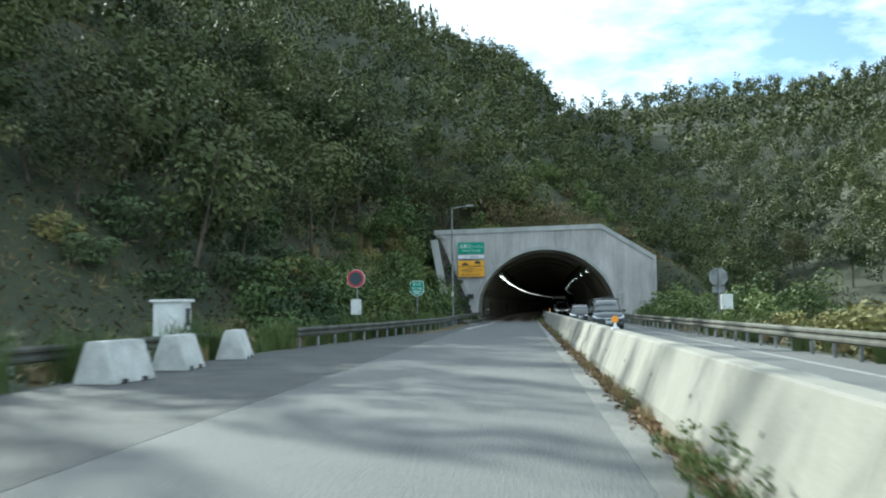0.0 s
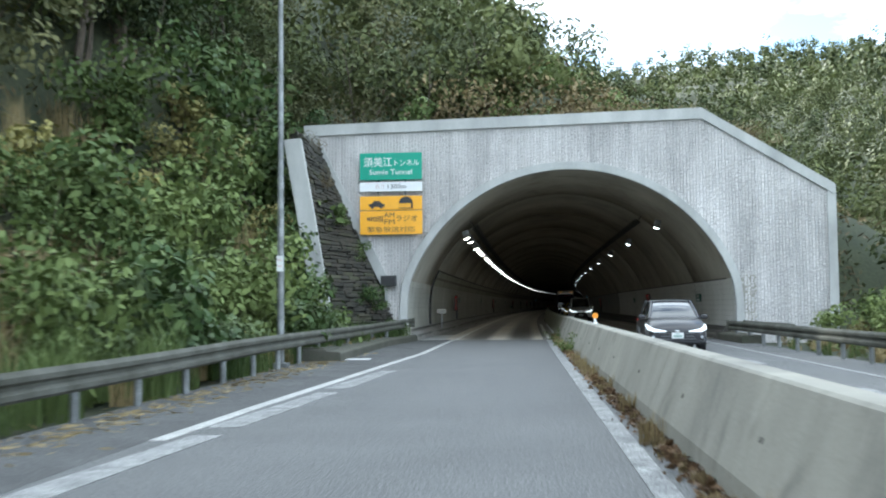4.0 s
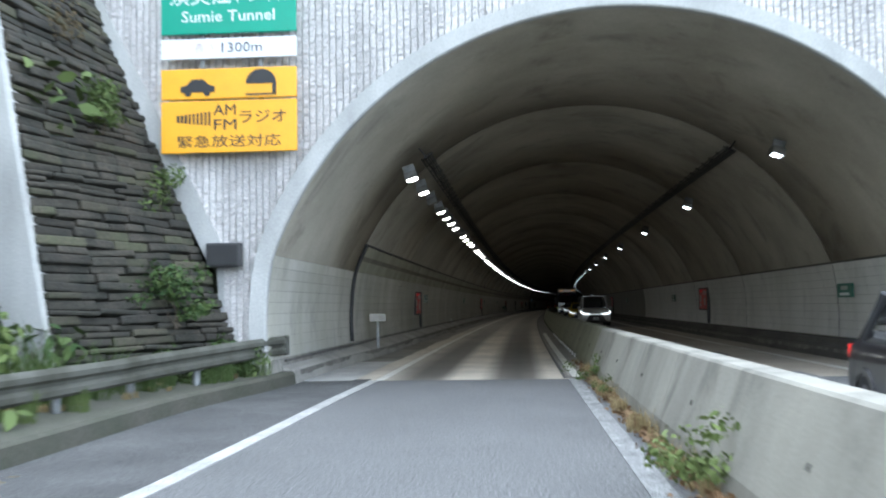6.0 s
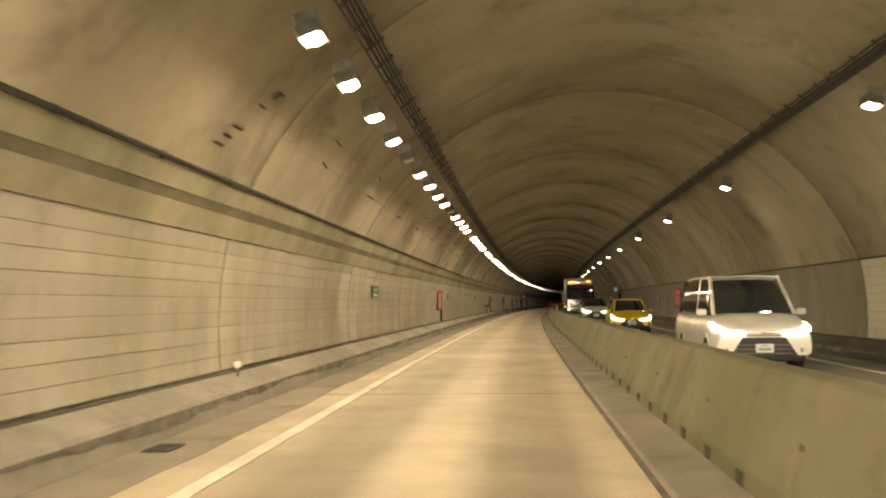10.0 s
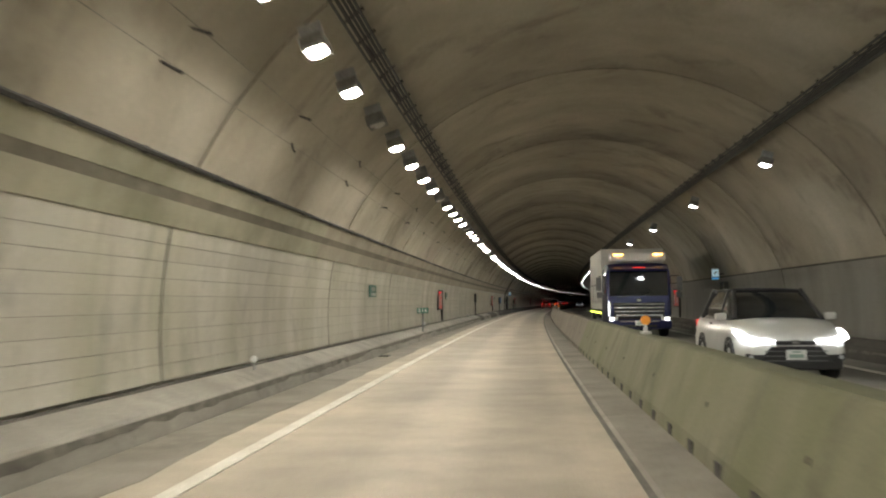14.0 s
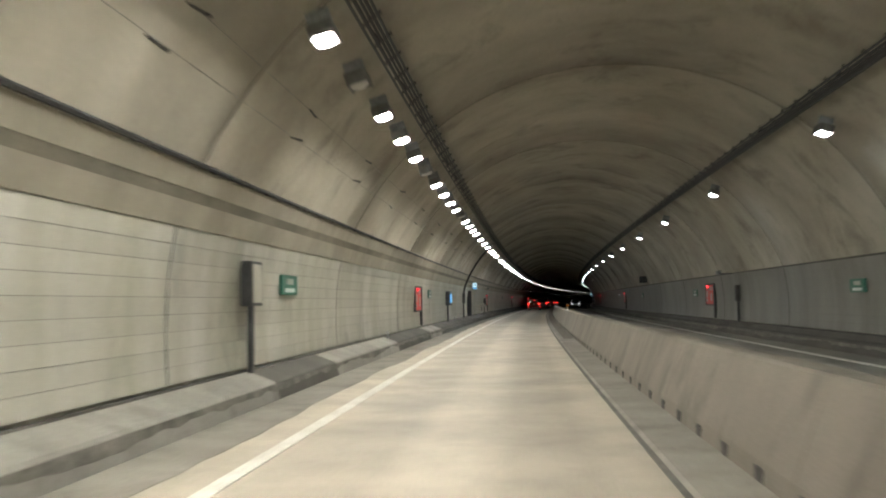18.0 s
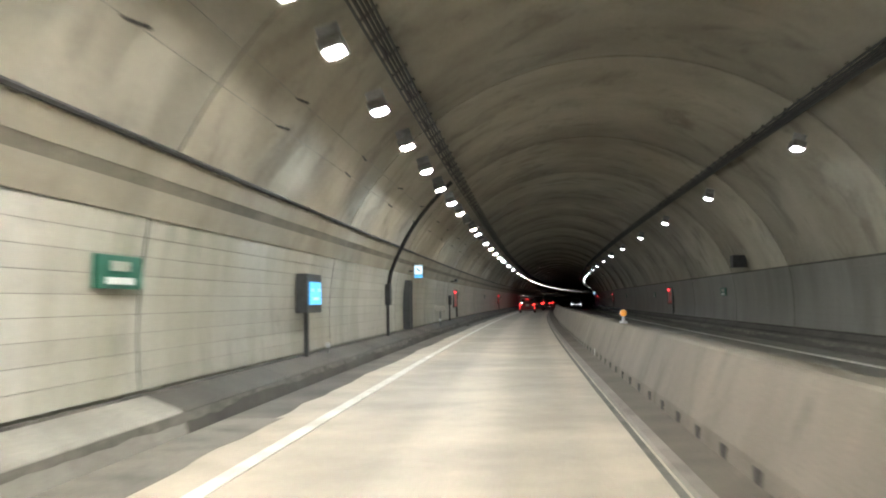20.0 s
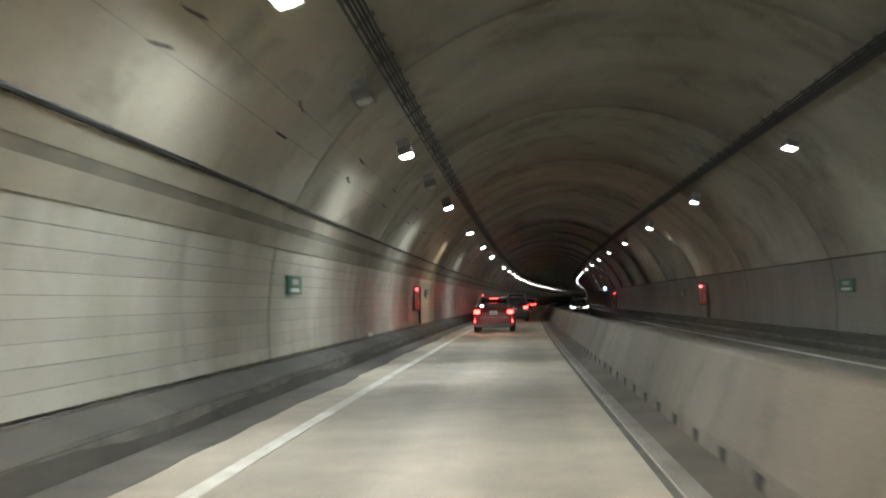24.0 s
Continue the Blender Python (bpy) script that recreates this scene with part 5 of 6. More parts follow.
def car(name, m, label, body_paint, L, W, H, belt, hood, nose, gh, wr, wb, lights=1.0, boxy=0.0, clad=None, grille=trim_black, category="car", group="vehicles"):
    """gh: y of rear glass base, rear roof, front roof, windscreen base, as fractions of the length from the middle. Front is +y."""
    t = thing(name, m, label, category, group)
    w = W / 2
    sill, y0, y1 = 0.24, -L / 2, L / 2
    ys = [-0.5, -0.485, -0.44, -0.36, gh[0], -0.2, 0.0, 0.18, gh[3], (gh[3] + 0.44) / 2, 0.44, 0.485, 0.5]
    tops = [belt - 0.22, belt - 0.04, belt, belt + 0.01, belt + 0.01, belt, belt - 0.01, belt - 0.01, hood + 0.02, hood - 0.02, nose + 0.06, nose - 0.06, nose - 0.22]
    wid = [0.86, 0.93, 0.97, 1.0, 1.0, 0.985, 0.985, 0.985, 1.0, 0.99, 0.94, 0.88, 0.78]
    rings = []
    for f, top, k in sorted(zip(ys, tops, wid)):
        b = sill + (0.10 if abs(f) > 0.47 else 0.0)
        h = top - b
        ww = w * (k + (1 - k) * boxy)
        rings.append((f * L, [(ww * 0.86, b), (ww * 0.98, b + 0.10 * h), (ww, b + 0.42 * h), (ww * 0.985, b + 0.66 * h), (ww * 0.95, b + 0.86 * h), (ww * 0.86, b + 0.97 * h), (ww * 0.45, top + 0.012), (0, top + 0.02)]))
    part("body", loft(bmesh.new(), rings), body_paint, t)
    # glass house with roof and pillars
    tw = w * (0.70 + 0.10 * boxy)
    bw = w * (0.90 + 0.03 * boxy)
    base = belt - 0.03
    g = bmesh.new()
    stations = [(gh[0] * L, base + 0.03, bw * 0.92, bw * 0.92), (gh[1] * L - 0.02, H - 0.05, bw, tw * 0.96), (gh[1] * L + 0.35, H - 0.02, bw, tw), (0.5 * (gh[1] + gh[2]) * L, H - 0.012, bw, tw), (gh[2] * L, H - 0.04, bw, tw * 0.98), (gh[3] * L, base + 0.02, bw * 0.95, bw * 0.95)]
    rings = []
    for y, top, b_, t_ in stations:
        hh = max(0.02, top - base)
        rings.append((y, [(b_, base - 0.02), (b_ + (t_ - b_) * 0.55, base + hh * 0.55), (t_, base + hh * 0.93), (t_ * 0.86, base + hh * 0.985), (t_ * 0.4, top), (0, top + 0.004)]))
    part("glasshouse", loft(g, rings), glass, t, "dark tinted windows")
    roof = bmesh.new()
    rings = []
    for y, top, b_, t_ in stations[1:5]:
        rings.append((y, [(t_ * 0.86, top - 0.05), (t_ * 1.005, top - 0.04), (t_ * 0.88, top + 0.006), (t_ * 0.4, top + 0.02), (0, top + 0.024)]))
    part("roof", loft(roof, rings), body_paint if clad is None else trim_black, t)
    for s in (-1, 1):
        for ya, za, yb, zb, xa, xb, r in ((gh[3] * L, base, gh[2] * L, H - 0.06, bw * 0.95, tw * 0.99, 0.038), (0.02 * L, base, 0.0, H - 0.05, bw * 0.99, tw, 0.04), (gh[0] * L + 0.28, base, gh[1] * L + 0.12, H - 0.06, bw * 0.97, tw * 0.99, 0.065), (gh[0] * L, base, gh[1] * L - 0.02, H - 0.08, bw * 0.92, tw * 0.95, 0.04)):
            part("pillar", tube(bmesh.new(), (s * xa * 0.965, ya, za), (s * xb * 0.955, yb, zb + 0.015), r * 1.15, r, 8), body_paint if r < 0.06 and clad is None else trim_black, t)
        mir = part("mirror", boxed((s * (w + 0.05), gh[3] * L - 0.26, base + 0.05), (0.20, 0.14, 0.13), 0.04), body_paint, t)
        for yy in (-wb / 2, wb / 2):
            ar = bmesh.new()
            prev = None
            for i in range(13):
                a = math.pi * i / 12
                cur = [ar.verts.new((s * x, yy + rr * math.cos(a), wr + rr * math.sin(a))) for rr, x in ((wr + 0.01, w - 0.12), (wr + 0.01, w + 0.012), (wr + 0.075, w + 0.012), (wr + 0.075, w - 0.06))]
                if prev:
                    for j in range(3):
                        ar.faces.new((prev[j], prev[j + 1], cur[j + 1], cur[j]))
                prev = cur
            bmesh.ops.recalc_face_normals(ar, faces=ar.faces)
            part("wheel_arch", ar, trim_black if clad else body_paint, t)
            wheel(t, s * (w - 0.11), yy, wr, 0.22)
        part("side_sill", boxed((s * (w - 0.03), 0, 0.28), (0.08, wb - 2 * wr - 0.1, 0.12), 0.02), trim_black, t)
        part("door_handle", boxed((s * (w - 0.005), -0.08 * L, belt - 0.12), (0.03, 0.18, 0.03), 0.008), body_paint if clad is None else trim_black, t)
        hl = bmesh.new()
        top = [(0.36 * w, y1 + 0.015, nose - 0.15), (0.74 * w, y1 + 0.02, nose - 0.10), (0.955 * w, y1 - 0.16, nose - 0.02), (1.0 * w, y1 - 0.55, nose + 0.04)]
        low = [(0.40 * w, y1 + 0.02, nose - 0.18), (0.78 * w, y1 + 0.03, nose - 0.185), (0.98 * w, y1 - 0.14, nose - 0.12), (1.012 * w, y1 - 0.5, nose - 0.01)]
        prev = None
        for (xa, ya, za), (xb, yb, zb) in zip(top, low):
            cur = [hl.verts.new(v) for v in ((s * xa, ya, za), (s * (xa + xb) / 2 * 1.01, (ya + yb) / 2 + 0.012, (za + zb) / 2), (s * xb, yb, zb), (s * xb * 0.9, yb - 0.12, zb), (s * xa * 0.9, ya - 0.12, za))]
            if prev:
                for q in range(5):
                    hl.faces.new((prev[q], prev[(q + 1) % 5], cur[(q + 1) % 5], cur[q])).smooth = q < 2
            else:
                hl.faces.new(cur)
            prev = cur
        hl.faces.new(list(reversed(prev)))
        bmesh.ops.recalc_face_normals(hl, faces=hl.faces)
        part("fog_lamp_bezel", boxed((s * w * 0.80, y1 - 0.05, 0.44), (0.16, 0.08, 0.12), 0.03, Matrix.Rotation(-s * 0.3, 3, "Z")), trim_black, t)
        part("fog_lamp", disc(0.035, -0.02, 0.02, 16), head_off, t, m=pose(s * w * 0.80, y1 + 0.005, 0.44))
        part("headlamp", hl, headlamp_glow(lights) if lights else head_off, t, "lit headlamp" if lights else "clear headlamp")
        tl = bmesh.new()
        box(tl, (s * w * 0.80, y0 + 0.06, belt - 0.16), (w * 0.28, 0.14, 0.17), 0.03, Matrix.Rotation(s * 0.4, 3, "Z"))
        part("tail_lamp", tl, tail_glow, t, "red lit tail lamp")
    part("grille", boxed((0, y1 - 0.012, nose - 0.185), (W * 0.36, 0.06, 0.07), 0.02), grille, t)
    intake = prism(bmesh.new(), [(-0.44 * w, nose - 0.24), (0.44 * w, nose - 0.24), (0.68 * w, 0.33), (-0.68 * w, 0.33)], 0.07, Matrix.Translation((0, y1 - 0.05, 0)))
    bmesh.ops.bevel(intake, geom=intake.edges[:], offset=0.015, segments=1, affect="EDGES")
    part("bumper_intake", intake, trim_black, t)
    for zz in (0.38, 0.46, 0.54):
        part("intake_bar", boxed((0, y1 + 0.022, zz), (W * 0.56, 0.015, 0.014)), trim_grey, t)
    part("front_skirt", boxed((0, y1 - 0.08, 0.30 if clad is None else 0.36), (W * 0.84, 0.18, 0.10 if clad is None else 0.26), 0.04), trim_black, t)
    part("rear_skirt", boxed((0, y0 + 0.10, 0.36), (W * 0.86, 0.2, 0.22), 0.04), clad or trim_black, t)
    bd = part("badge", boxed((0, y1 + 0.016, nose - 0.17), (0.13, 0.02, 0.08), 0.01), chrome, t)
    plate(t, y1 + 0.04, 0.48, 1)
    plate(t, y0 - 0.012, belt - 0.20, -1)
    part("underbody", boxed((0, 0, 0.27), (W * 0.8, L * 0.9, 0.12), 0.02), trim_black, t)
    return t


OPP = 4.6
HATCH = dict(L=3.95, W=1.695, H=1.50, belt=0.98, hood=0.96, nose=0.76, gh=(-0.46, -0.36, 0.10, 0.29), wr=0.30, wb=2.51)
SUVC = dict(L=4.46, W=1.825, H=1.62, belt=1.08, hood=1.04, nose=0.86, gh=(-0.46, -0.34, 0.08, 0.26), wr=0.34, wb=2.64)
VAN = dict(L=4.90, W=1.85, H=1.92, belt=1.14, hood=1.10, nose=0.92, gh=(-0.485, -0.45, 0.17, 0.34), wr=0.34, wb=3.0, boxy=0.8)
MINI = dict(L=4.70, W=1.74, H=1.80, belt=1.08, hood=1.02, nose=0.84, gh=(-0.485, -0.45, 0.16, 0.34), wr=0.32, wb=2.86, boxy=0.6)

red = car("crossover", spot(280.5, -1.30, 0), "metallic red crossover with black roof and lit tail lamps", paint_red, L=4.39, W=1.80, H=1.55, belt=1.06, hood=1.0, nose=0.82, gh=(-0.475, -0.30, 0.06, 0.25), wr=0.345, wb=2.64, clad=trim_grey, lights=0.0)
part("spoiler", boxed((0, -1.50, 1.50), (1.22, 0.40, 0.05), 0.02), trim_black, red)
for x in (-0.35, 0.35):
    part("spoiler_stay", boxed((x, -1.58, 1.44), (0.05, 0.2, 0.1), 0.01), trim_black, red)
part("rear_lip", boxed((0, -2.10, 1.07), (1.36, 0.16, 0.05), 0.02), paint_red, red)
part("lamp_bar", boxed((0, -2.185, 0.98), (1.30, 0.05, 0.03), 0.01), trim_black, red)
for s in (-1, 1):
    part("reflector", boxed((s * 0.78, -2.12, 0.55), (0.09, 0.10, 0.24), 0.02, Matrix.Rotation(-s * 0.25, 3, "Y")), tail_glow, red, "red reflector lamp")
part("bumper_strip", boxed((0, -2.20, 0.66), (1.15, 0.05, 0.035), 0.01), steel, red)
part("brake_light", boxed((0, -1.70, 1.485), (0.34, 0.02, 0.03)), tail_glow, red, "high brake light")
car("estate_car", spot(301.0, -0.75, 0), "dark grey estate car with lit tail lamps", paint_dark, lights=0.0, **SUVC)
car("van", spot(316.0, -0.9, 0), "white box-shaped van with lit tail lamps", paint_white, category="van", lights=0.0, **VAN)
car("hatchback", spot(352.0, -0.9, 0), "dark hatchback with lit tail lamps", paint_black, lights=0.0, **HATCH)
car("hatchback", spot(371.0, -0.9, 0), "silver hatchback with lit tail lamps", paint_silver, lights=0.0, **HATCH)
car("minivan", spot(-34.2, OPP, 0, 180), "dark slate minivan with chrome grille", paint_dark, lights=0.0, grille=chrome, category="van", **MINI)
car("hatchback", spot(-7.6, OPP, 0, 178), "black hatchback with pale headlamps", paint_black, lights=0.3, **HATCH)
car("van", spot(47.5, OPP, 0, 180), "white van with lit headlamps and chrome grille", paint_white, lights=0.5, grille=chrome, category="van", **VAN)
car("hatchback", spot(70.6, OPP, 0, 180), "yellow hatchback with lit headlamps", paint_yellow, lights=0.25, **HATCH)
car("crossover", spot(95.2, OPP, 0, 180), "white crossover with lit headlamps and black bumper", paint_white, lights=0.15, clad=trim_black, **SUVC)
car("hatchback", spot(331.0, OPP, 0, 180), "dark hatchback with lit headlamps", paint_dark, lights=0.008, **HATCH)


box_panel = material("white truck box panel", (0.60, 0.60, 0.57), 0.6, vary=0.1, scale=1, fine=60, bump=0.0)


def truck(m):
    """Cab-over box truck; front is +y, local origin at the front bumper on the ground."""
    t = thing("box_truck", m, "deep blue cab-over truck with a white box body", "truck", "vehicles")
    truck_lamps = headlamp_glow(0.06)
    cab = bmesh.new()
    rings = []
    for y, k, zt in ((-2.1, 1.0, 2.85), (-0.35, 1.0, 2.85), (-0.12, 0.985, 2.70), (0.0, 0.96, 1.6), (0.02, 0.95, 0.55)):
        w = 1.24 * k
        rings.append((y, [(w * 0.96, 0.50), (w, 0.65), (w, zt * 0.6), (w * 0.985, zt - 0.25), (w * 0.92, zt - 0.04), (w * 0.5, zt), (0, zt + 0.01)]))
    part("cab", loft(cab, rings, smooth=False), paint_blue, t)
    part("windscreen", boxed((0, -0.045, 2.06), (2.20, 0.06, 0.96), 0.03, Matrix.Rotation(0.075, 3, "X")), glass, t, "dark windscreen")
    part("sun_visor", boxed((0, 0.10, 2.62), (2.2, 0.24, 0.10), 0.02, Matrix.Rotation(-0.5, 3, "X")), paint_blue, t)
    part("roof_fairing", boxed((0, -0.55, 3.08), (2.1, 0.9, 0.34), 0.08), paint_white, t)
    for x in (-0.75, 0.75):
        part("marker_lamp", boxed((x, -0.085, 3.17), (0.34, 0.05, 0.035), 0.01), amber_glow, t, "amber roof marker lamp")
    part("marker_lamp", boxed((0.0, 0.215, 2.665), (0.5, 0.02, 0.016)), tail_glow, t, "red visor marker lamp")
    part("grille_panel", boxed((0, 0.035, 1.02), (1.9, 0.05, 0.62), 0.03), trim_black, t, "black grille recess")
    for z, w_, h_ in ((1.27, 1.95, 0.05), (1.14, 1.9, 0.06), (1.00, 1.84, 0.07), (0.85, 1.78, 0.09)):
        bar_ = boxed((0, 0, 0), (w_, 0.07, h_), 0.022)
        for v in bar_.verts:
            # the bars bow forward in the middle
            v.co.y -= 0.05 * (abs(v.co.x) / 0.95) ** 2
        part("grille_bar", bar_, chrome, t, "chrome grille bar", m=pose(0, 0.085, z))
    part("badge", boxed((0, 0.06, 1.42), (0.16, 0.03, 0.11), 0.02), chrome, t)
    part("bumper", boxed((0, 0.05, 0.50), (2.42, 0.24, 0.32), 0.06), paint_blue, t)
    part("bumper_strip", boxed((0, 0.172, 0.62), (1.5, 0.02, 0.045), 0.006), chrome, t, "chrome bumper strip")
    part("lower_grille", boxed((0, 0.165, 0.44), (1.3, 0.03, 0.10), 0.01), trim_black, t)
    plate(t, 0.175, 0.55, 1)
    for s in (-1, 1):
        part("headlamp", boxed((s * 1.04, 0.12, 0.70), (0.17, 0.08, 0.13), 0.03), truck_lamps, t, "lit headlamp")
        part("lamp_surround", boxed((s * 0.99, 0.09, 0.70), (0.40, 0.07, 0.22), 0.03), chrome, t, "chrome lamp surround")
        part("side_window", boxed((s * 1.245, -0.75, 2.02), (0.02, 0.9, 0.72), 0.01), glass, t)
        part("mirror_arm", tube(bmesh.new(), (s * 1.22, -0.1, 2.35), (s * 1.52, 0.12, 2.35), 0.02), chrome, t)
        part("mirror", boxed((s * 1.52, 0.12, 2.05), (0.20, 0.08, 0.52), 0.03), trim_grey, t)
        part("mirror", boxed((s * 1.50, 0.12, 1.62), (0.20, 0.08, 0.22), 0.03), trim_grey, t)
        part("step", boxed((s * 1.2, -0.7, 0.45), (0.12, 0.7, 0.25), 0.03), chrome, t)
        for y in (-1.35, -7.2, -8.5):
            wheel(t, s * 1.08, y, 0.48, 0.30)
        for k in range(6):
            part("side_marker", boxed((s * 1.25, -3.0 - 1.25 * k, 0.92), (0.04, 0.07, 0.07), 0.01), lime_glow, t, "lime side marker lamp")
            part("side_guard", boxed((s * 1.18, -3.0 - 1.25 * k, 0.62), (0.03, 1.15, 0.1)), steel, t)
        part("box_rail", boxed((s * 1.265, -6.1, 2.1), (0.03, 7.4, 0.05)), steel, t)
        for k in range(7):
            part("box_rib", boxed((s * 1.262, -2.7 - 1.15 * k, 1.7), (0.02, 0.04, 0.78)), trim_grey, t)
    part("box_body", boxed((0, -6.1, 2.28), (2.49, 7.5, 2.45), 0.03), box_panel, t)
    part("chassis", boxed((0, -5.0, 0.85), (0.9, 9.2, 0.28), 0.02), trim_black, t)
    part("wiper", boxed((0.2, 0.03, 1.62), (1.2, 0.03, 0.03), 0, Matrix.Rotation(0.15, 3, "Y")), trim_black, t)
    return t


truck(spot(114.5, OPP - 0.2, 0, 180))


# ---- emergency equipment on the tunnel walls ----
def wall_box(name, s, side, z, w, h, label, category, mat=dark_steel, face=None, post=True, depth=0.16):
    """A box on the lower wall; local x towards the roadway."""
    t = thing(name, spot(s, wall_u(z, side) - side * 0.02, z, 0 if side < 0 else 180) , label, category)
    part("case", boxed((depth / 2, 0, 0), (depth, w, h), 0.015), mat, t)
    if face is not None:
        part("face", boxed((depth + 0.008, 0, 0.0), (0.012, w * 0.74, h * 0.86), 0.004), face, t)
    if post:
        part("post", boxed((0.06, 0, -(z - 0.45) / 2 - h / 4), (0.08, 0.12, z - 0.45 - h / 2 + 0.1), 0.01), mat, t)
    return t


wall_box("cable_box", 151.3, -1, 1.72, 0.62, 0.66, "dark framed cable box on a post against the wall", "box", face=panel_concrete)
sp = wall_box("loudspeaker", 198.3, -1, 1.62, 0.40, 0.62, "dark loudspeaker box on a post with a thick cable", "loudspeaker")
scr = wall_box("screen", 187.4, -1, 1.58, 1.25, 0.72, "lit blue information screen in a dark case", "screen", depth=0.22)
part("display", boxed((0.235, 0, 0.0), (0.014, 1.02, 0.42), 0.004), blue_glow, scr, "glowing blue display")
for y, z, w in ((-0.28, 0.06, 0.2), (0.28, 0.06, 0.2), (0.0, -0.10, 0.5)):
    part("writing_bar", boxed((0.246, y, z), (0.006, w, 0.05)), white_glow, scr)
for s, side in ((202.9, -1), (116.6, 1), (340.0, 1)):
    b = thing("emergency_phone", spot(s, wall_u(1.3, side) - side * 0.0, 0.46, 0 if side < 0 else 180), "emergency telephone niche with a lit blue sign above", "telephone")
    for y in (-0.32, 0.32):
        part("jamb", boxed((0.13, y, 0.8), (0.26, 0.10, 1.6), 0.01), dark_steel, b)
    part("lintel", boxed((0.13, 0, 1.62), (0.26, 0.74, 0.10), 0.01), dark_steel, b)
    part("door", boxed((0.09, 0, 0.8), (0.18, 0.54, 1.55), 0.01), steel, b)
    f_ = -1 if side < 0 else 1
    sg = part("sign", boxed((0.52, 0.0, 1.98), (0.32, 0.14, 0.46), 0.02), dark_steel, b)
    part("sign_face", boxed((0.52, f_ * 0.078, 2.02), (0.27, 0.014, 0.30), 0.004), white_glow, sg, "glowing pale face")
    part("sign_foot", boxed((0.52, f_ * 0.079, 1.80), (0.27, 0.014, 0.08), 0.003), blue_glow, sg)
    part("handset_symbol", boxed((0.52, f_ * 0.088, 2.02), (0.15, 0.008, 0.04), 0.002, Matrix.Rotation(0.7, 3, "Y")), dark_steel, sg)
    part("sign_arm", boxed((0.2, 0.0, 1.98), (0.36, 0.06, 0.06)), dark_steel, b)


def arch_cable(name, s, a0, a1, r, width, label):
    """A cable laid round the vault at s."""
    bm = bmesh.new()
    prev = None
    n = 24
    for i in range(n + 1):
        a = a0 + (a1 - a0) * i / n
        ring = []
        for k in range(6):
            q = k * math.tau / 6
            u_, z_ = arch(a, r + width * math.cos(q))
            ring.append(bm.verts.new(on_road(s + width * math.sin(q), u_, z_)))
        if prev:
            for k in range(6):
                bm.faces.new((prev[k], prev[(k + 1) % 6], ring[(k + 1) % 6], ring[k])).smooth = True
        prev = ring
    bmesh.ops.recalc_face_normals(bm, faces=bm.faces)
    t = thing(name, None, label, "cable")
    part("cable", bm, cable_mat, t)
    return t


arch_cable("vault_cable", 198.5, 165.3, 130.4, ARCH_R - 0.06, 0.06, "thick black cable running round the vault")
arch_cable("vault_cable", 8.45, 175.8, 152.6, ARCH_R - 0.05, 0.05, "black cable rising up the wall near the portal")
wall_box("camera_box", 220.4, -1, 1.45, 0.28, 0.50, "grey camera control box on a post", "box")
cc = thing("camera", spot(220.0, -3.78, 2.46), "small grey surveillance camera on a bracket", "camera")
part("housing", boxed((0, -0.1, 0), (0.16, 0.42, 0.16), 0.03), steel, cc)
part("arm", boxed((-0.22, 0.1, -0.05), (0.5, 0.05, 0.05), 0.01), dark_steel, cc)
part("lens", tube(bmesh.new(), (0, -0.33, 0), (0, -0.30, 0), 0.05), glass, cc)
c2 = copy_thing(cc, spot(176.0, 7.35, 2.35, 180))
wall_box("camera_box", 176.2, 1, 1.55, 0.30, 0.62, "dark cable box on a post under a camera", "box")
c3 = wall_box("speaker_horn", 206.0, 1, 2.70, 0.55, 0.45, "dark loudspeaker horn on the vault", "loudspeaker", post=False, depth=0.5)

# lines left by the formwork along the vault, with rusty anchor hooks on them
for a in (140.8, 144.8):
    u0_, z0_ = arch(a - 0.05, ARCH_R - 0.004)
    u1_, z1_ = arch(a + 0.05, ARCH_R - 0.004)
    u2_, z2_ = arch(a, ARCH_R + 0.03)
    tagged(part("formwork_line", sweep([(u0_, z0_), (u1_, z1_), (u2_, z2_)], 39.6, 300, 5), groove_mat), "thin grey formwork line along the vault", "joint", kind="structure")
anchor = finish("anchor", box(boxed((0, 0, 0.010), (0.52, 0.030, 0.02), 0.004), (0.21, 0.012, 0.02), (0.07, 0.03, 0.03), 0.006), cable_mat)
anchors = thing("anchor_brackets", None, "small rusty anchor hooks on the vault", "bracket")
rng = random.Random(3)
for e0, e1 in zip(RINGS[3:30], RINGS[4:31]):
    for a in (140.8, 144.8):
        for k in (0.27, 0.75):
            uu, zz = arch(a + rng.uniform(-0.2, 0.2), ARCH_R)
            part("anchor", anchor, None, anchors, m=lining_pose(e0 + (e1 - e0) * (k + rng.uniform(-0.03, 0.03)), uu, zz) @ pose(0, 0, 0, 0, 0, rng.uniform(-14, 14)))
# unreadable painted marks on the vault
marks = thing("vault_marking", None, "dark painted marks on the vault", "marking")
for k, (ds, a, w_, h_) in enumerate(((0.0, 149.4, 0.34, 0.07), (0.16, 148.2, 0.30, 0.06), (0.3, 146.9, 0.36, 0.07), (0.62, 143.4, 0.30, 0.06), (0.8, 141.8, 0.10, 0.26), (0.95, 140.9, 0.24, 0.06))):
    uu, zz = arch(a, ARCH_R - 0.004)
    part("writing_bar", boxed((0, 0, 0), (w_, h_, 0.006)), groove_dark, marks, m=lining_pose(37.4 + ds, uu, zz))


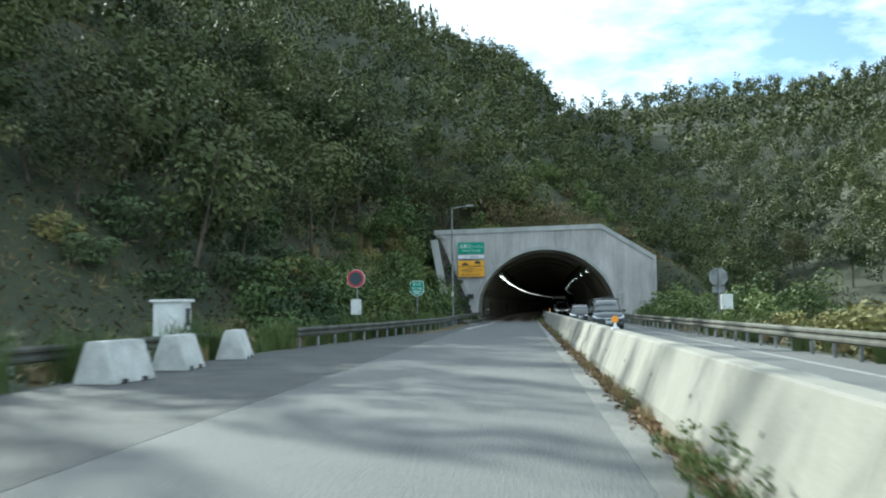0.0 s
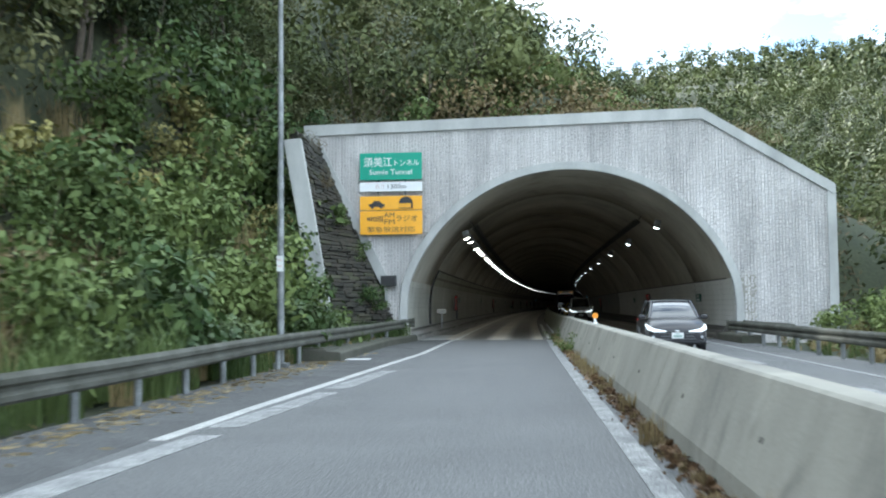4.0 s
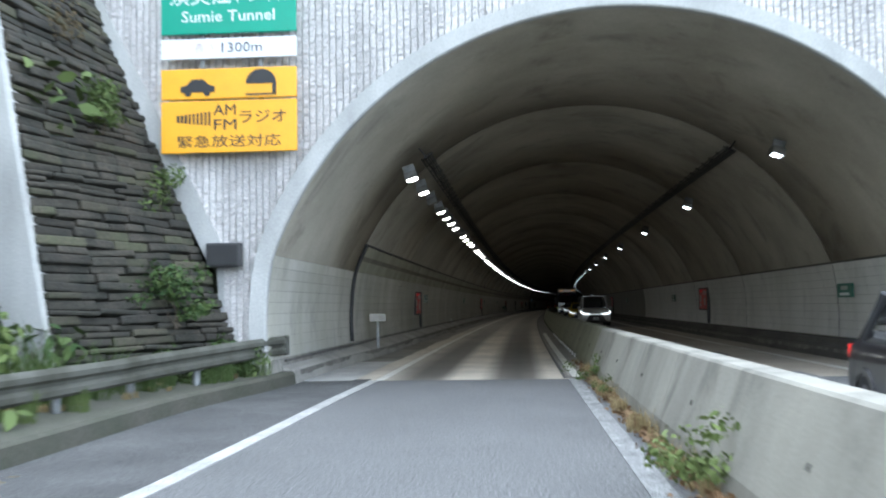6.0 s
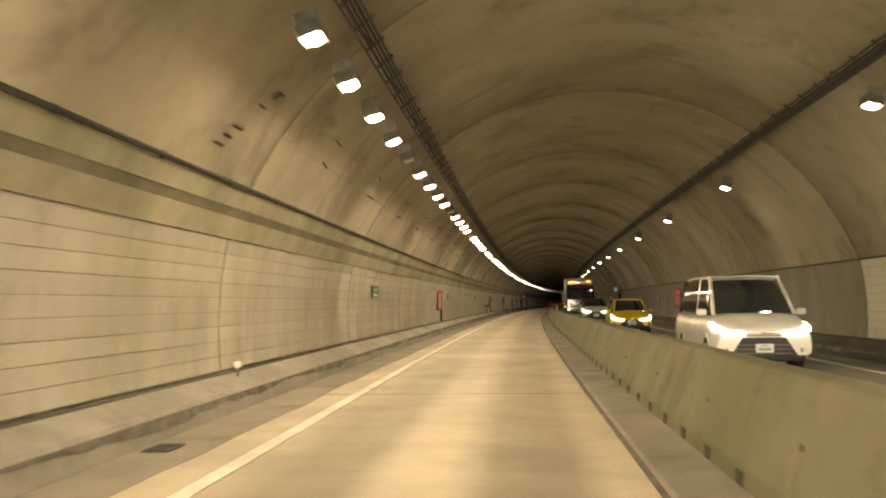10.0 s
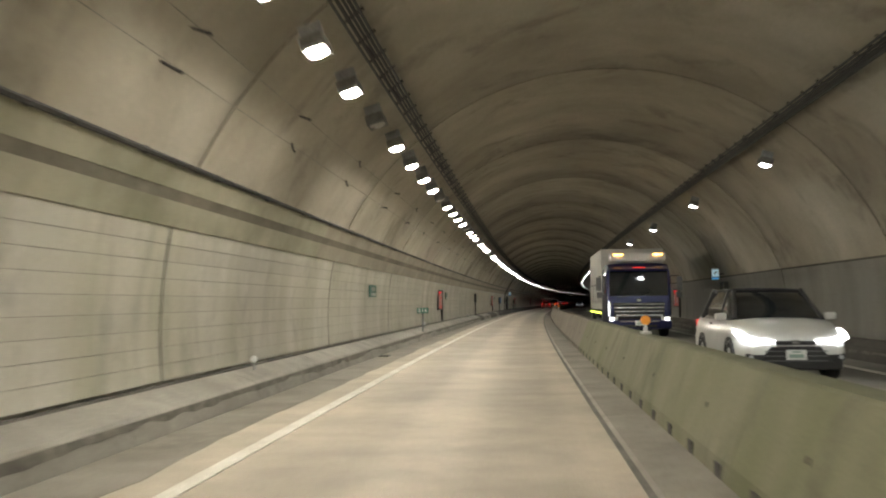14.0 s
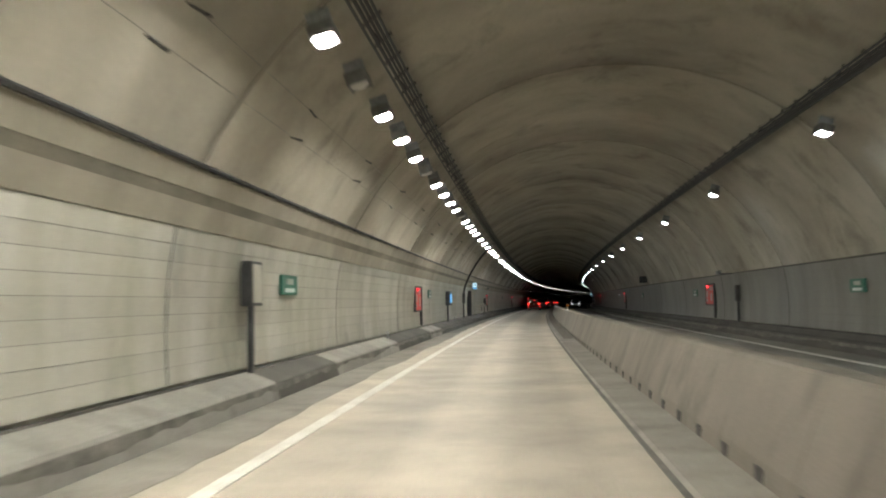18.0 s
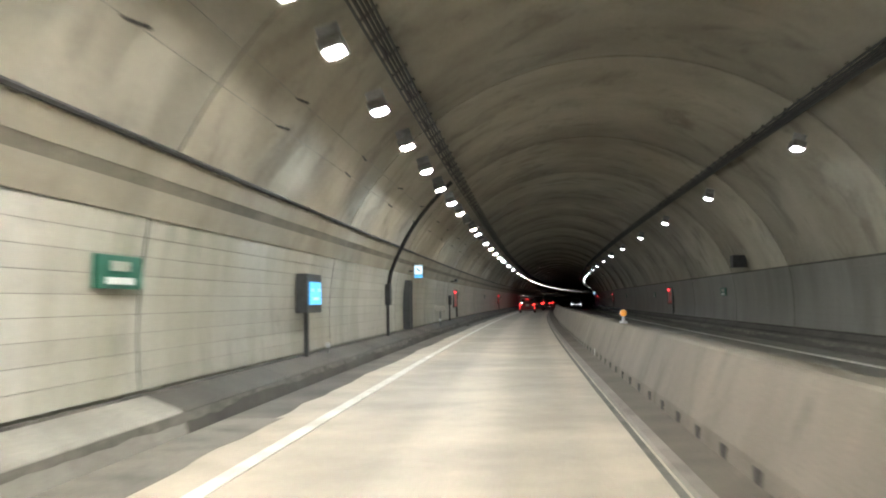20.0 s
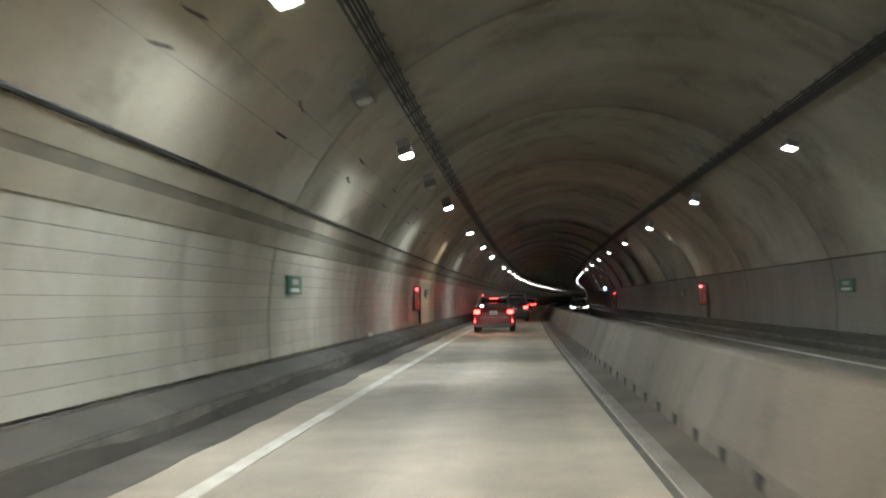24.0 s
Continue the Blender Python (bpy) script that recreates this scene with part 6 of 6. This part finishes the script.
# ---- plants ----
leaf_far = leaf_material("evergreen woodland leaves", (0.026, 0.04, 0.016), (0.135, 0.15, 0.05))
leaf_bush = leaf_material("roadside shrub leaves", (0.028, 0.058, 0.016), (0.17, 0.21, 0.065))
leaf_olive = leaf_material("olive hillside leaves", (0.035, 0.045, 0.018), (0.17, 0.165, 0.07))
leaf_broad = leaf_material("broad vine leaves", (0.035, 0.06, 0.024), (0.14, 0.175, 0.075))
leaf_brown_twig = leaf_material("withered brown leaves", (0.06, 0.045, 0.025), (0.22, 0.17, 0.08))
leaf_dry = leaf_material("dry yellow-green leaves", (0.09, 0.085, 0.03), (0.30, 0.27, 0.09))
leaf_brown = leaf_material("fallen brown leaves", (0.07, 0.04, 0.02), (0.26, 0.16, 0.08))
straw = leaf_material("dry grass blades", (0.16, 0.12, 0.055), (0.42, 0.33, 0.17))
grass_green = leaf_material("green grass blades", (0.035, 0.065, 0.018), (0.15, 0.19, 0.06))
bark = material("grey-brown bark", (0.12, 0.095, 0.07), 0.9, vary=0.4, scale=6, fine=30, bump=0.6, streak=0.3)


def leaf_mesh(name, points, sizes, mat, seed, tilt=0.9, long=1.6, out=None, loose=0.38, full=False):
    """Pointed four-sided leaves, folded at the rib, one at each point, facing all ways."""
    rnd = np.random.RandomState(seed)
    n = len(points)
    a = rnd.normal(size=(n, 3))
    a[:, 2] *= tilt
    a /= np.linalg.norm(a, axis=1)[:, None]
    b = np.cross(a, rnd.normal(size=(n, 3)))
    b /= np.linalg.norm(b, axis=1)[:, None]
    s = np.asarray(sizes)[:, None]
    if out is not None:
        # leaves lie along the outside of their crown
        up = out + rnd.normal(size=(n, 3)) * loose + np.array([0, 0, 0.25])
        up /= np.linalg.norm(up, axis=1)[:, None]
        a = np.cross(up, rnd.normal(size=(n, 3)))
        a /= np.linalg.norm(a, axis=1)[:, None]
        b = np.cross(up, a)
    c = np.cross(a, b)
    ends = points - a * s * 0.5 * long, points + a * s * 0.5 * long
    if full:
        near_, far_ = points - a * s * 0.22 * long, points + a * s * 0.16 * long
        rings = [ends[0], near_ + b * s * 0.36 + c * s * 0.08, far_ + b * s * 0.34 + c * s * 0.08, ends[1] - c * s * 0.10, far_ - b * s * 0.34 + c * s * 0.08, near_ - b * s * 0.36 + c * s * 0.08]
    else:
        rings = [ends[0], points + b * s * 0.42 + c * s * 0.08, ends[1], points - b * s * 0.42 + c * s * 0.08]
    k = len(rings)
    v = np.stack(rings, 1).reshape(-1, 3)
    me = bpy.data.meshes.new(name)
    me.vertices.add(k * n)
    me.vertices.foreach_set("co", v.astype(np.float32).ravel())
    me.loops.add(k * n)
    me.loops.foreach_set("vertex_index", np.arange(k * n, dtype=np.int32))
    me.polygons.add(n)
    me.polygons.foreach_set("loop_start", np.arange(0, k * n, k, dtype=np.int32))
    me.update(calc_edges=True)
    me.materials.append(mat)
    return me


def crown_points(rnd, count, centre, radii, lobes):
    """Points in the outer part of a cluster of uneven lobes."""
    centres = rnd.normal(size=(lobes, 3)) * np.array(radii) * 0.48 + np.array(centre)
    rads = rnd.uniform(0.38, 0.62, size=(lobes, 1)) * np.array(radii)
    pick = rnd.randint(0, lobes, count)
    d = rnd.normal(size=(count, 3))
    d /= np.linalg.norm(d, axis=1)[:, None]
    r = rnd.uniform(0.55, 1.05, size=(count, 1))
    return centres[pick] + d * rads[pick] * r, d


def limb_mesh(name, seed, height, spread, stems, radius):
    bm = bmesh.new()
    rnd = random.Random(seed)
    for k in range(stems):
        a = rnd.uniform(0, 6.283)
        p = Vector((rnd.uniform(-0.1, 0.1) * stems * 0.4, rnd.uniform(-0.1, 0.1) * stems * 0.4, -0.15))
        r = radius * rnd.uniform(0.7, 1)
        for i in range(5):
            q = p + Vector((math.cos(a) * spread * 0.2, math.sin(a) * spread * 0.2, height * 0.2)) * rnd.uniform(0.8, 1.1)
            tube(bm, p, q, r, r * 0.72, 6)
            if i >= 1:
                b = a + rnd.uniform(-1.6, 1.6)
                e = q + Vector((math.cos(b) * spread * 0.35, math.sin(b) * spread * 0.35, height * 0.16)) * rnd.uniform(0.6, 1.2)
                tube(bm, q, e, r * 0.5, r * 0.2, 5)
            p, r = q, r * 0.72
            a += rnd.uniform(-0.5, 0.5)
    return finish(name, bm, bark)


def shrub_model(seed, w, h, count, size, mat, label, name="shrub", stems=4):
    rnd = np.random.RandomState(seed)
    t = thing(name, None, label, "shrub", "roadside shrubs")
    part("stem", limb_mesh("stem", seed, h * 0.75, w * 0.7, stems, 0.025 if stems > 1 else 0.012), None, t)
    pts, out = crown_points(rnd, count, (0, 0, h * 0.52), (w, w, h * 0.55), 9)
    pts[:, 2] = np.maximum(pts[:, 2], 0.03)
    part("leaves", leaf_mesh("leaves", pts, rnd.uniform(0.6, 1.3, count) * size, mat, seed + 1, out=out * 0.6, full=True), None, t)
    return t


def tree_model(seed, h, w, count, size, mat, label, name="tree"):
    rnd = np.random.RandomState(seed)
    t = thing(name, None, label, "tree", "hillside trees")
    part("trunk", limb_mesh("trunk", seed, h * 0.85, w * 0.5, 1, 0.16), None, t)
    pts, out = crown_points(rnd, count, (0, 0, h * 0.66), (w, w, h * 0.36), 12)
    part("crown", leaf_mesh("crown", pts, rnd.uniform(0.6, 1.4, count) * size, mat, seed + 1, out=out), None, t)
    return t


def blades(name, seed, count, radius, height, width, mat, droop=0.5):
    rnd = np.random.RandomState(seed)
    bm = bmesh.new()
    for i in range(count):
        a, r = rnd.uniform(0, 6.283), radius * math.sqrt(rnd.uniform(0, 1))
        x, y, h = r * math.cos(a), r * math.sin(a), height * rnd.uniform(0.55, 1.1)
        lean = rnd.uniform(0.1, 1.0) * droop * h
        b = rnd.uniform(0, 6.283)
        dx, dy = math.cos(b) * lean, math.sin(b) * lean
        wx, wy = -math.sin(b) * width / 2, math.cos(b) * width / 2
        p0, p1 = bm.verts.new((x - wx, y - wy, -0.03)), bm.verts.new((x + wx, y + wy, -0.03))
        p2, p3 = bm.verts.new((x + dx * 0.35 + wx * 0.8, y + dy * 0.35 + wy * 0.8, h * 0.65)), bm.verts.new((x + dx * 0.35 - wx * 0.8, y + dy * 0.35 - wy * 0.8, h * 0.65))
        p4 = bm.verts.new((x + dx, y + dy, h * rnd.uniform(0.7, 1.0)))
        bm.faces.new((p0, p1, p2, p3))
        bm.faces.new((p3, p2, p4))
    return finish(name, bm, mat)


shrubs = [shrub_model(21, 1.0, 1.5, 900, 0.10, leaf_bush, "leafy green shrub on the slope beside the guard rail"),
          shrub_model(22, 1.3, 2.2, 1200, 0.115, leaf_bush, "tall dark green shrub on the slope"),
          shrub_model(23, 0.9, 1.1, 700, 0.10, leaf_dry, "yellowing roadside shrub with dry leaves"),
          shrub_model(24, 1.5, 1.8, 1150, 0.135, leaf_bush, "broad-leaved green shrub on the slope"),
          shrub_model(26, 1.2, 1.3, 1100, 0.115, leaf_broad, "sprawling vine with broad pale green leaves"),
          shrub_model(27, 1.1, 1.6, 500, 0.07, leaf_brown_twig, "half-bare brown shrub with dry twigs", "dry_shrub")]
trees = [tree_model(31, 6.5, 2.6, 2000, 0.185, leaf_far, "evergreen broad-leaved tree on the hillside"),
         tree_model(32, 8.0, 2.9, 2200, 0.19, leaf_far, "tall dark evergreen tree on the hillside"),
         tree_model(33, 5.0, 2.0, 1600, 0.145, leaf_olive, "young light green tree on the hillside")]
used = set()


def plant(models, k, x, y, scale, turn, sink=0.0):
    m = pose(x, y, land(x, y) - sink, 0, 0, turn)
    src = models[k]
    if id(src) not in used:
        used.add(id(src))
        src.matrix_basis = m
        src.scale = (scale,) * 3
        return src
    keep = tuple(src.scale)
    c = copy_thing(src, m)
    c.scale = (scale,) * 3
    src.scale = keep
    return c


rng = random.Random(77)
# shrubs on the near left slope, above the portal and on the right verge
spots = []
for _ in range(75):
    y = rng.uniform(-58, -6)
    foot = -7.4 - 3.0 * smooth01(-8, -45, y)
    spots.append((foot + 1.2 - abs(rng.gauss(0, 4.0)), y, rng.choice((0, 1, 5, 3, 3, 2, 4, 4)), rng.uniform(0.8, 1.35)))
for _ in range(45):
    x = rng.uniform(-10, 11)
    spots.append((x, rng.uniform(3.0, 11), rng.choice((0, 2, 2, 5, 5, 5, 3)), rng.uniform(0.6, 1.1)))
for s_, u_, sc in ((-70, 9.6, 1.1), (-67.5, 10.4, 1.4), (-65.5, 9.5, 1.3), (-63, 10.2, 1.4), (-60.5, 9.4, 1.1), (-57, 9.8, 0.9), (-52, 9.3, 0.8)):
    spots.append((u_, s_, 2, sc))
for _ in range(42):
    y = rng.uniform(-76, -4)
    spots.append((rng.uniform(8.9, 15), y, rng.choice((0, 2, 2, 3) if y < -45 else (0, 1, 3)), rng.uniform(0.6, 1.25)))
for x, y, k, sc in ((-7.0, -16.0, 4, 1.0), (-7.0, -18.0, 4, 1.1), (-7.1, -20.0, 4, 1.0), (-7.6, -21.5, 4, 1.2), (-7.3, -13.2, 4, 0.9), (-8.2, -16.8, 4, 1.2), (-7.3, -4.6, 3, 1.1), (-8.6, -5.6, 1, 1.2), (-9.4, -4.2, 2, 1.3), (-8.4, -8.4, 2, 1.3), (-9.8, -9.5, 1, 1.3), (-10.5, -6.8, 3, 1.4), (-11.6, -4.8, 2, 1.4), (-9.2, -12.2, 3, 1.4), (-11.4, -11.0, 2, 1.5), (-12.8, -8.0, 1, 1.5), (-10.5, -14.5, 3, 1.4), (-12.4, -15.5, 2, 1.5), (-7.1, -7.5, 3, 1.25), (-6.8, -9.6, 1, 1.0), (-6.9, -11.5, 3, 1.2), (-7.2, -14.0, 1, 1.2), (-7.2, -17.5, 0, 1.1), (-7.5, -19.5, 3, 1.3), (-5.3, -2.2, 0, 0.55), (-5.0, -1.2, 0, 0.5), (-4.85, -0.7, 0, 0.62), (-9.3, -2.2, 3, 1.5), (-10.4, -0.8, 1, 1.5), (-11.4, -3.0, 3, 1.6), (-9.9, 0.6, 1, 1.6), (-12.2, 1.0, 3, 1.8), (-9.2, 1.6, 3, 1.3), (-10.6, -4.6, 2, 1.5), (-13.2, -1.5, 1, 1.8), (12.4, -1.8, 2, 0.9), (12.9, -3.4, 3, 0.9)):
    spots.append((x, y, k, sc))
for x, y, k, sc in spots:
    plant(shrubs, k, x, y, sc, rng.uniform(0, 360), 0.05)
for x, y, z, k, sc in ((-6.0, -0.7, 3.0, 1, 0.45), (-6.6, -1.6, 4.4, 0, 0.5), (-7.3, -2.2, 5.6, 5, 0.5), (-5.4, -1.4, 1.2, 0, 0.6), (-7.9, -1.2, 7.2, 5, 0.5)):
    c = copy_thing(shrubs[k], pose(x, y, z, 0, 20, x * 90))
    c.scale = (sc,) * 3
for _ in range(34):
    plant(shrubs, rng.choice((0, 2, 3, 3, 5)), rng.uniform(-3, 13), rng.uniform(10, 42), rng.uniform(1.0, 1.7), rng.uniform(0, 360), 0.1)
for x, y, h in ((-8.9, -9.0, 3.6), (-10.2, -6.2, 4.2), (-8.2, -14.5, 3.0), (-11.5, -10.5, 4.6), (-9.6, -18.5, 3.4), (-12.6, -5.0, 4.4), (-8.0, -5.2, 2.6)):
    sapling = thing("bare_sapling", pose(x, y, land(x, y) - 0.1, 0, 0, x * 77), "thin pale leafless sapling on the slope", "sapling", "bare saplings")
    part("stem", limb_mesh("stem", int(h * 100), h, h * 0.35, 1, 0.022), None, sapling)
for x, y, sc in ((-1.5, 7.0, 2.2), (1.2, 9.5, 2.6), (3.0, 7.5, 1.9), (4.4, 10.5, 2.3), (-4.0, 8.5, 2.4), (5.6, 8.0, 1.6)):
    plant(shrubs, 5, x, y, sc, x * 50, 0.1)
# single trees nearest to the road
for _ in range(34):
    plant(trees, rng.choice((0, 1, 2, 2)), -17 - abs(rng.gauss(0, 14)), rng.uniform(-66, -46), rng.uniform(0.5, 1.0), rng.uniform(0, 360), 0.3)
for _ in range(70):
    y = rng.uniform(-50, 30)
    x = -14 - abs(rng.gauss(0, 7)) if y < 2 else rng.uniform(-28, 0)
    if y > 2 and y < 9:
        y += 8
    plant(trees, rng.choice((0, 1, 2)), x, y, rng.uniform(0.75, 1.25), rng.uniform(0, 360), 0.3)
for _ in range(34):
    plant(trees, rng.choice((0, 1, 2)), rng.uniform(-27, -11.5), rng.uniform(-24, 24), rng.uniform(0.6, 1.0), rng.uniform(0, 360), 0.3)
for _ in range(40):
    plant(trees, rng.choice((0, 1, 2)), rng.uniform(17, 46), rng.uniform(2, 50), rng.uniform(0.7, 1.2), rng.uniform(0, 360), 0.3)


# the woods beyond, too many trees to count
def far_woods(seed, x0, x1, y0, y1, step, per, size):
    rnd = np.random.RandomState(seed)
    pts, sizes, outs = [], [], []
    x = x0
    while x < x1:
        y = y0
        while y < y1:
            px, py = x + rnd.uniform(-0.5, 0.5) * step, y + rnd.uniform(-0.5, 0.5) * step
            h = land(px, py)
            clear = (-12 < px < 13 and py < 14) or (px > 0 and py < 8) or (-26 < px < -12 and -50 < py < 20) or (px > -52 and py < -48) or (px > -1 and py < 38)
            if h > 1.5 and not clear:
                tall = rnd.uniform(5.5, 10.0)
                wide = rnd.uniform(2.0, 3.6)
                if px < -30 and rnd.rand() < 0.75:
                    t = rnd.uniform(0, 1, per)
                    rr = wide * 0.75 * (1 - t) + 0.15
                    a = rnd.uniform(0, 6.283, per)
                    q = np.stack([px + rr * np.cos(a), py + rr * np.sin(a), h + 1.0 + t * tall * 1.35], 1)
                    o = np.stack([np.cos(a), np.sin(a), np.full(per, 0.5)], 1)
                else:
                    q, o = crown_points(rnd, per, (px, py, h + tall * 0.46), (wide, wide, tall * 0.40), 4)
                pts.append(q)
                outs.append(o)
                sizes.append(rnd.uniform(0.6, 1.4, per) * size)
            y += step
        x += step
    return leaf_mesh("woods", np.concatenate(pts), np.concatenate(sizes), leaf_far, seed, 0.8, 1.3, np.concatenate(outs), 0.2)


woods_right = tagged(part("woodland", far_woods(15, 2, 75, -10, 130, 5.1, 440, 0.27), None), "mixed evergreen wood of rounded crowns on the far slope", "woodland", kind="stuff")
woods_near = tagged(part("woodland", far_woods(5, -130, 2, -80, 130, 5.6, 170, 0.42), None), "dense mixed woodland covering the hillside", "woodland", kind="stuff")
woods_far = tagged(part("woodland", far_woods(6, -110, 270, 130, 345, 7.0, 90, 0.70), None), "distant wooded ridge of dense trees", "woodland", kind="stuff")
woods_side = tagged(part("woodland", far_woods(8, 75, 260, 20, 130, 6.4, 130, 0.58), None), "wooded slope beyond the road", "woodland", kind="stuff")
woods_left = tagged(part("woodland", far_woods(9, -330, -130, -80, 130, 7.5, 70, 1.1), None), "wooded mountainside above the road", "woodland", kind="stuff")

# low growth that hides the soil of the near slopes
rnd = np.random.RandomState(61)
pts, sizes = [], []
for x0, x1, y0, y1, count in ((-48, -7.2, -110, 8, 60000), (8.6, 34, -110, 30, 26000), (-14, 14, 2, 26, 16000)):
    for x, y in zip(rnd.uniform(x0, x1, count), rnd.uniform(y0, y1, count)):
        if x < 0 and y < 1 and x > rail_left(y) - 0.6:
            continue
        if y > -4 and y < 1 and -9 < x < 12.2:
            continue
        pts.append((x, y, land(x, y) + rnd.uniform(0.0, 0.55) * (1.0 if x < 8 else 0.6)))
pts = np.array(pts)
undergrowth = tagged(part("undergrowth", leaf_mesh("undergrowth", pts[::2], rnd.uniform(0.08, 0.22, len(pts[::2])), leaf_olive, 62, 0.6), None), "tangled low green undergrowth on the slopes", "undergrowth", kind="stuff")

dead_growth = tagged(part("dead_undergrowth", leaf_mesh("dead_undergrowth", pts[1::2], rnd.uniform(0.05, 0.13, len(pts[1::2])), leaf_brown_twig, 63, 1.2, 4.5), None), "tangle of dry stalks and withered leaves on the slopes", "undergrowth", kind="stuff")

# grass and weeds
tuft_kinds = [blades("grass_tuft", 41, 60, 0.16, 0.45, 0.012, straw), blades("grass_tuft", 42, 70, 0.18, 0.55, 0.014, grass_green), blades("grass_tuft", 43, 90, 0.35, 1.15, 0.02, grass_green, 0.7), blades("grass_tuft", 44, 40, 0.10, 0.16, 0.010, straw, 1.2), blades("grass_tuft", 45, 70, 0.30, 1.5, 0.013, straw, 0.55)]


def joined_tufts(name, places, label):
    """Many tufts as one mesh."""
    v, f, n = [], [], 0
    data = []
    for me in tuft_kinds:
        co = np.empty(len(me.vertices) * 3, np.float32)
        me.vertices.foreach_get("co", co)
        data.append((co.reshape(-1, 3), [tuple(p.vertices) for p in me.polygons], me.materials[0]))
    mats = [straw, grass_green]
    verts, faces, idx = [], [], []
    for k, p, sc, a in places:
        co, pol, mat = data[k]
        c, s = math.cos(a) * sc, math.sin(a) * sc
        q = np.stack([co[:, 0] * c - co[:, 1] * s + p[0], co[:, 0] * s + co[:, 1] * c + p[1], co[:, 2] * sc + p[2]], 1)
        verts.append(q)
        faces += [tuple(i + n for i in poly) for poly in pol]
        idx += [0 if mat == straw else 1] * len(pol)
        n += len(co)
    me = bpy.data.meshes.new(name)
    me.from_pydata(np.concatenate(verts).tolist(), [], faces)
    for m in mats:
        me.materials.append(m)
    me.polygons.foreach_set("material_index", np.array(idx, np.int32))
    return tagged(part(name, me, None), label, "grass", kind="stuff")


places = []
for _ in range(420):
    s = rng.uniform(-110, 7)
    places.append((rng.choice((0, 3, 3, 3)), on_road(s, rng.uniform(1.36, 1.56), 0.0), rng.uniform(0.35, 0.8), rng.uniform(0, 6.28)))
joined_tufts("weeds", places, "dry straw-coloured weeds along the barrier foot")
places = []
for _ in range(300):
    y = rng.uniform(-80, -2)
    x = rail_left(y) - 0.35 - abs(rng.gauss(0, 1.1))
    places.append((rng.choice((0, 1, 2, 2)), Vector((x, y, max(0.0, land(x, y)))), rng.uniform(0.6, 1.3), rng.uniform(0, 6.28)))
for _ in range(280):
    y = rng.uniform(-110, -1)
    x = rng.uniform(7.95, 11.5)
    places.append((rng.choice((0, 0, 1, 2)), Vector((x, y, max(0.0, land(x, y)))), rng.uniform(0.4, 1.0), rng.uniform(0, 6.28)))
for _ in range(130):
    x = rng.uniform(-9, 11)
    y = rng.uniform(2.6, 8)
    places.append((rng.choice((0, 1, 2, 2)), Vector((x, y, land(x, y))), rng.uniform(0.6, 1.2), rng.uniform(0, 6.28)))
for _ in range(26):
    places.append((2, on_road(rng.uniform(-11.5, -7.5), rng.uniform(-6.6, -5.6), 0.2), rng.uniform(0.8, 1.25), rng.uniform(0, 6.28)))
for _ in range(190):
    # tall pale grass standing among the shrubs of the near slope
    y = rng.uniform(-32, -4)
    x = -7.2 - abs(rng.gauss(0, 3.5))
    places.append((rng.choice((0, 4, 4)), Vector((x, y, max(0.0, land(x, y)))), rng.uniform(0.7, 1.4), rng.uniform(0, 6.28)))
for _ in range(60):
    s = rng.uniform(-13, 0)
    places.append((rng.choice((1, 3)), on_road(s, rail_left(s) + rng.uniform(-0.5, 0.02), 0.27), rng.uniform(0.4, 0.8), rng.uniform(0, 6.28)))
joined_tufts("verge_grass", places, "long rough grass on the verges and above the portal")
rnd = np.random.RandomState(66)
n_ = 14000
pts = np.array([tuple(on_road(s, u, z)) for s, u, z in zip(rnd.uniform(-112, 6, n_), 1.55 - np.abs(rnd.normal(0, 0.10, n_)), np.abs(rnd.normal(0.0, 0.03, n_)) + 0.012)])
strewn = np.array([tuple(on_road(s_, rail_left(s_) + u_, 0.012)) for s_, u_ in zip(rnd.uniform(-40, -9, 1500), rnd.normal(0.25, 0.28, 1500))])
straw_litter = tagged(part("straw_litter", leaf_mesh("straw_litter", strewn, rnd.uniform(0.012, 0.03, len(strewn)), straw, 68, 0.05, 9.0), None), "dry straw strewn along the foot of the guard rail", "leaf litter", kind="stuff")
leaf_litter = tagged(part("leaf_litter", leaf_mesh("leaf_litter", pts, rnd.uniform(0.03, 0.075, n_), leaf_brown, 67, 0.3), None), "drift of dry brown leaves along the barrier foot", "leaf litter", kind="stuff")
weed = shrub_model(25, 0.24, 0.36, 420, 0.034, leaf_bush, "small green weed at the foot of the barrier", "weed", 1)
weed.matrix_basis = spot(-83.6, 1.47, 0)
for s, sc in ((-82.4, 0.8), (-85.2, 1.1), (-78.0, 0.6), (-9.8, 1.25), (-9.3, 0.9), (1.2, 1.0), (-2.0, 0.7), (-35.0, 0.7), (-50.0, 0.8)):
    c = copy_thing(weed, spot(s, 1.46, 0, s * 40))
    c.scale = (sc,) * 3
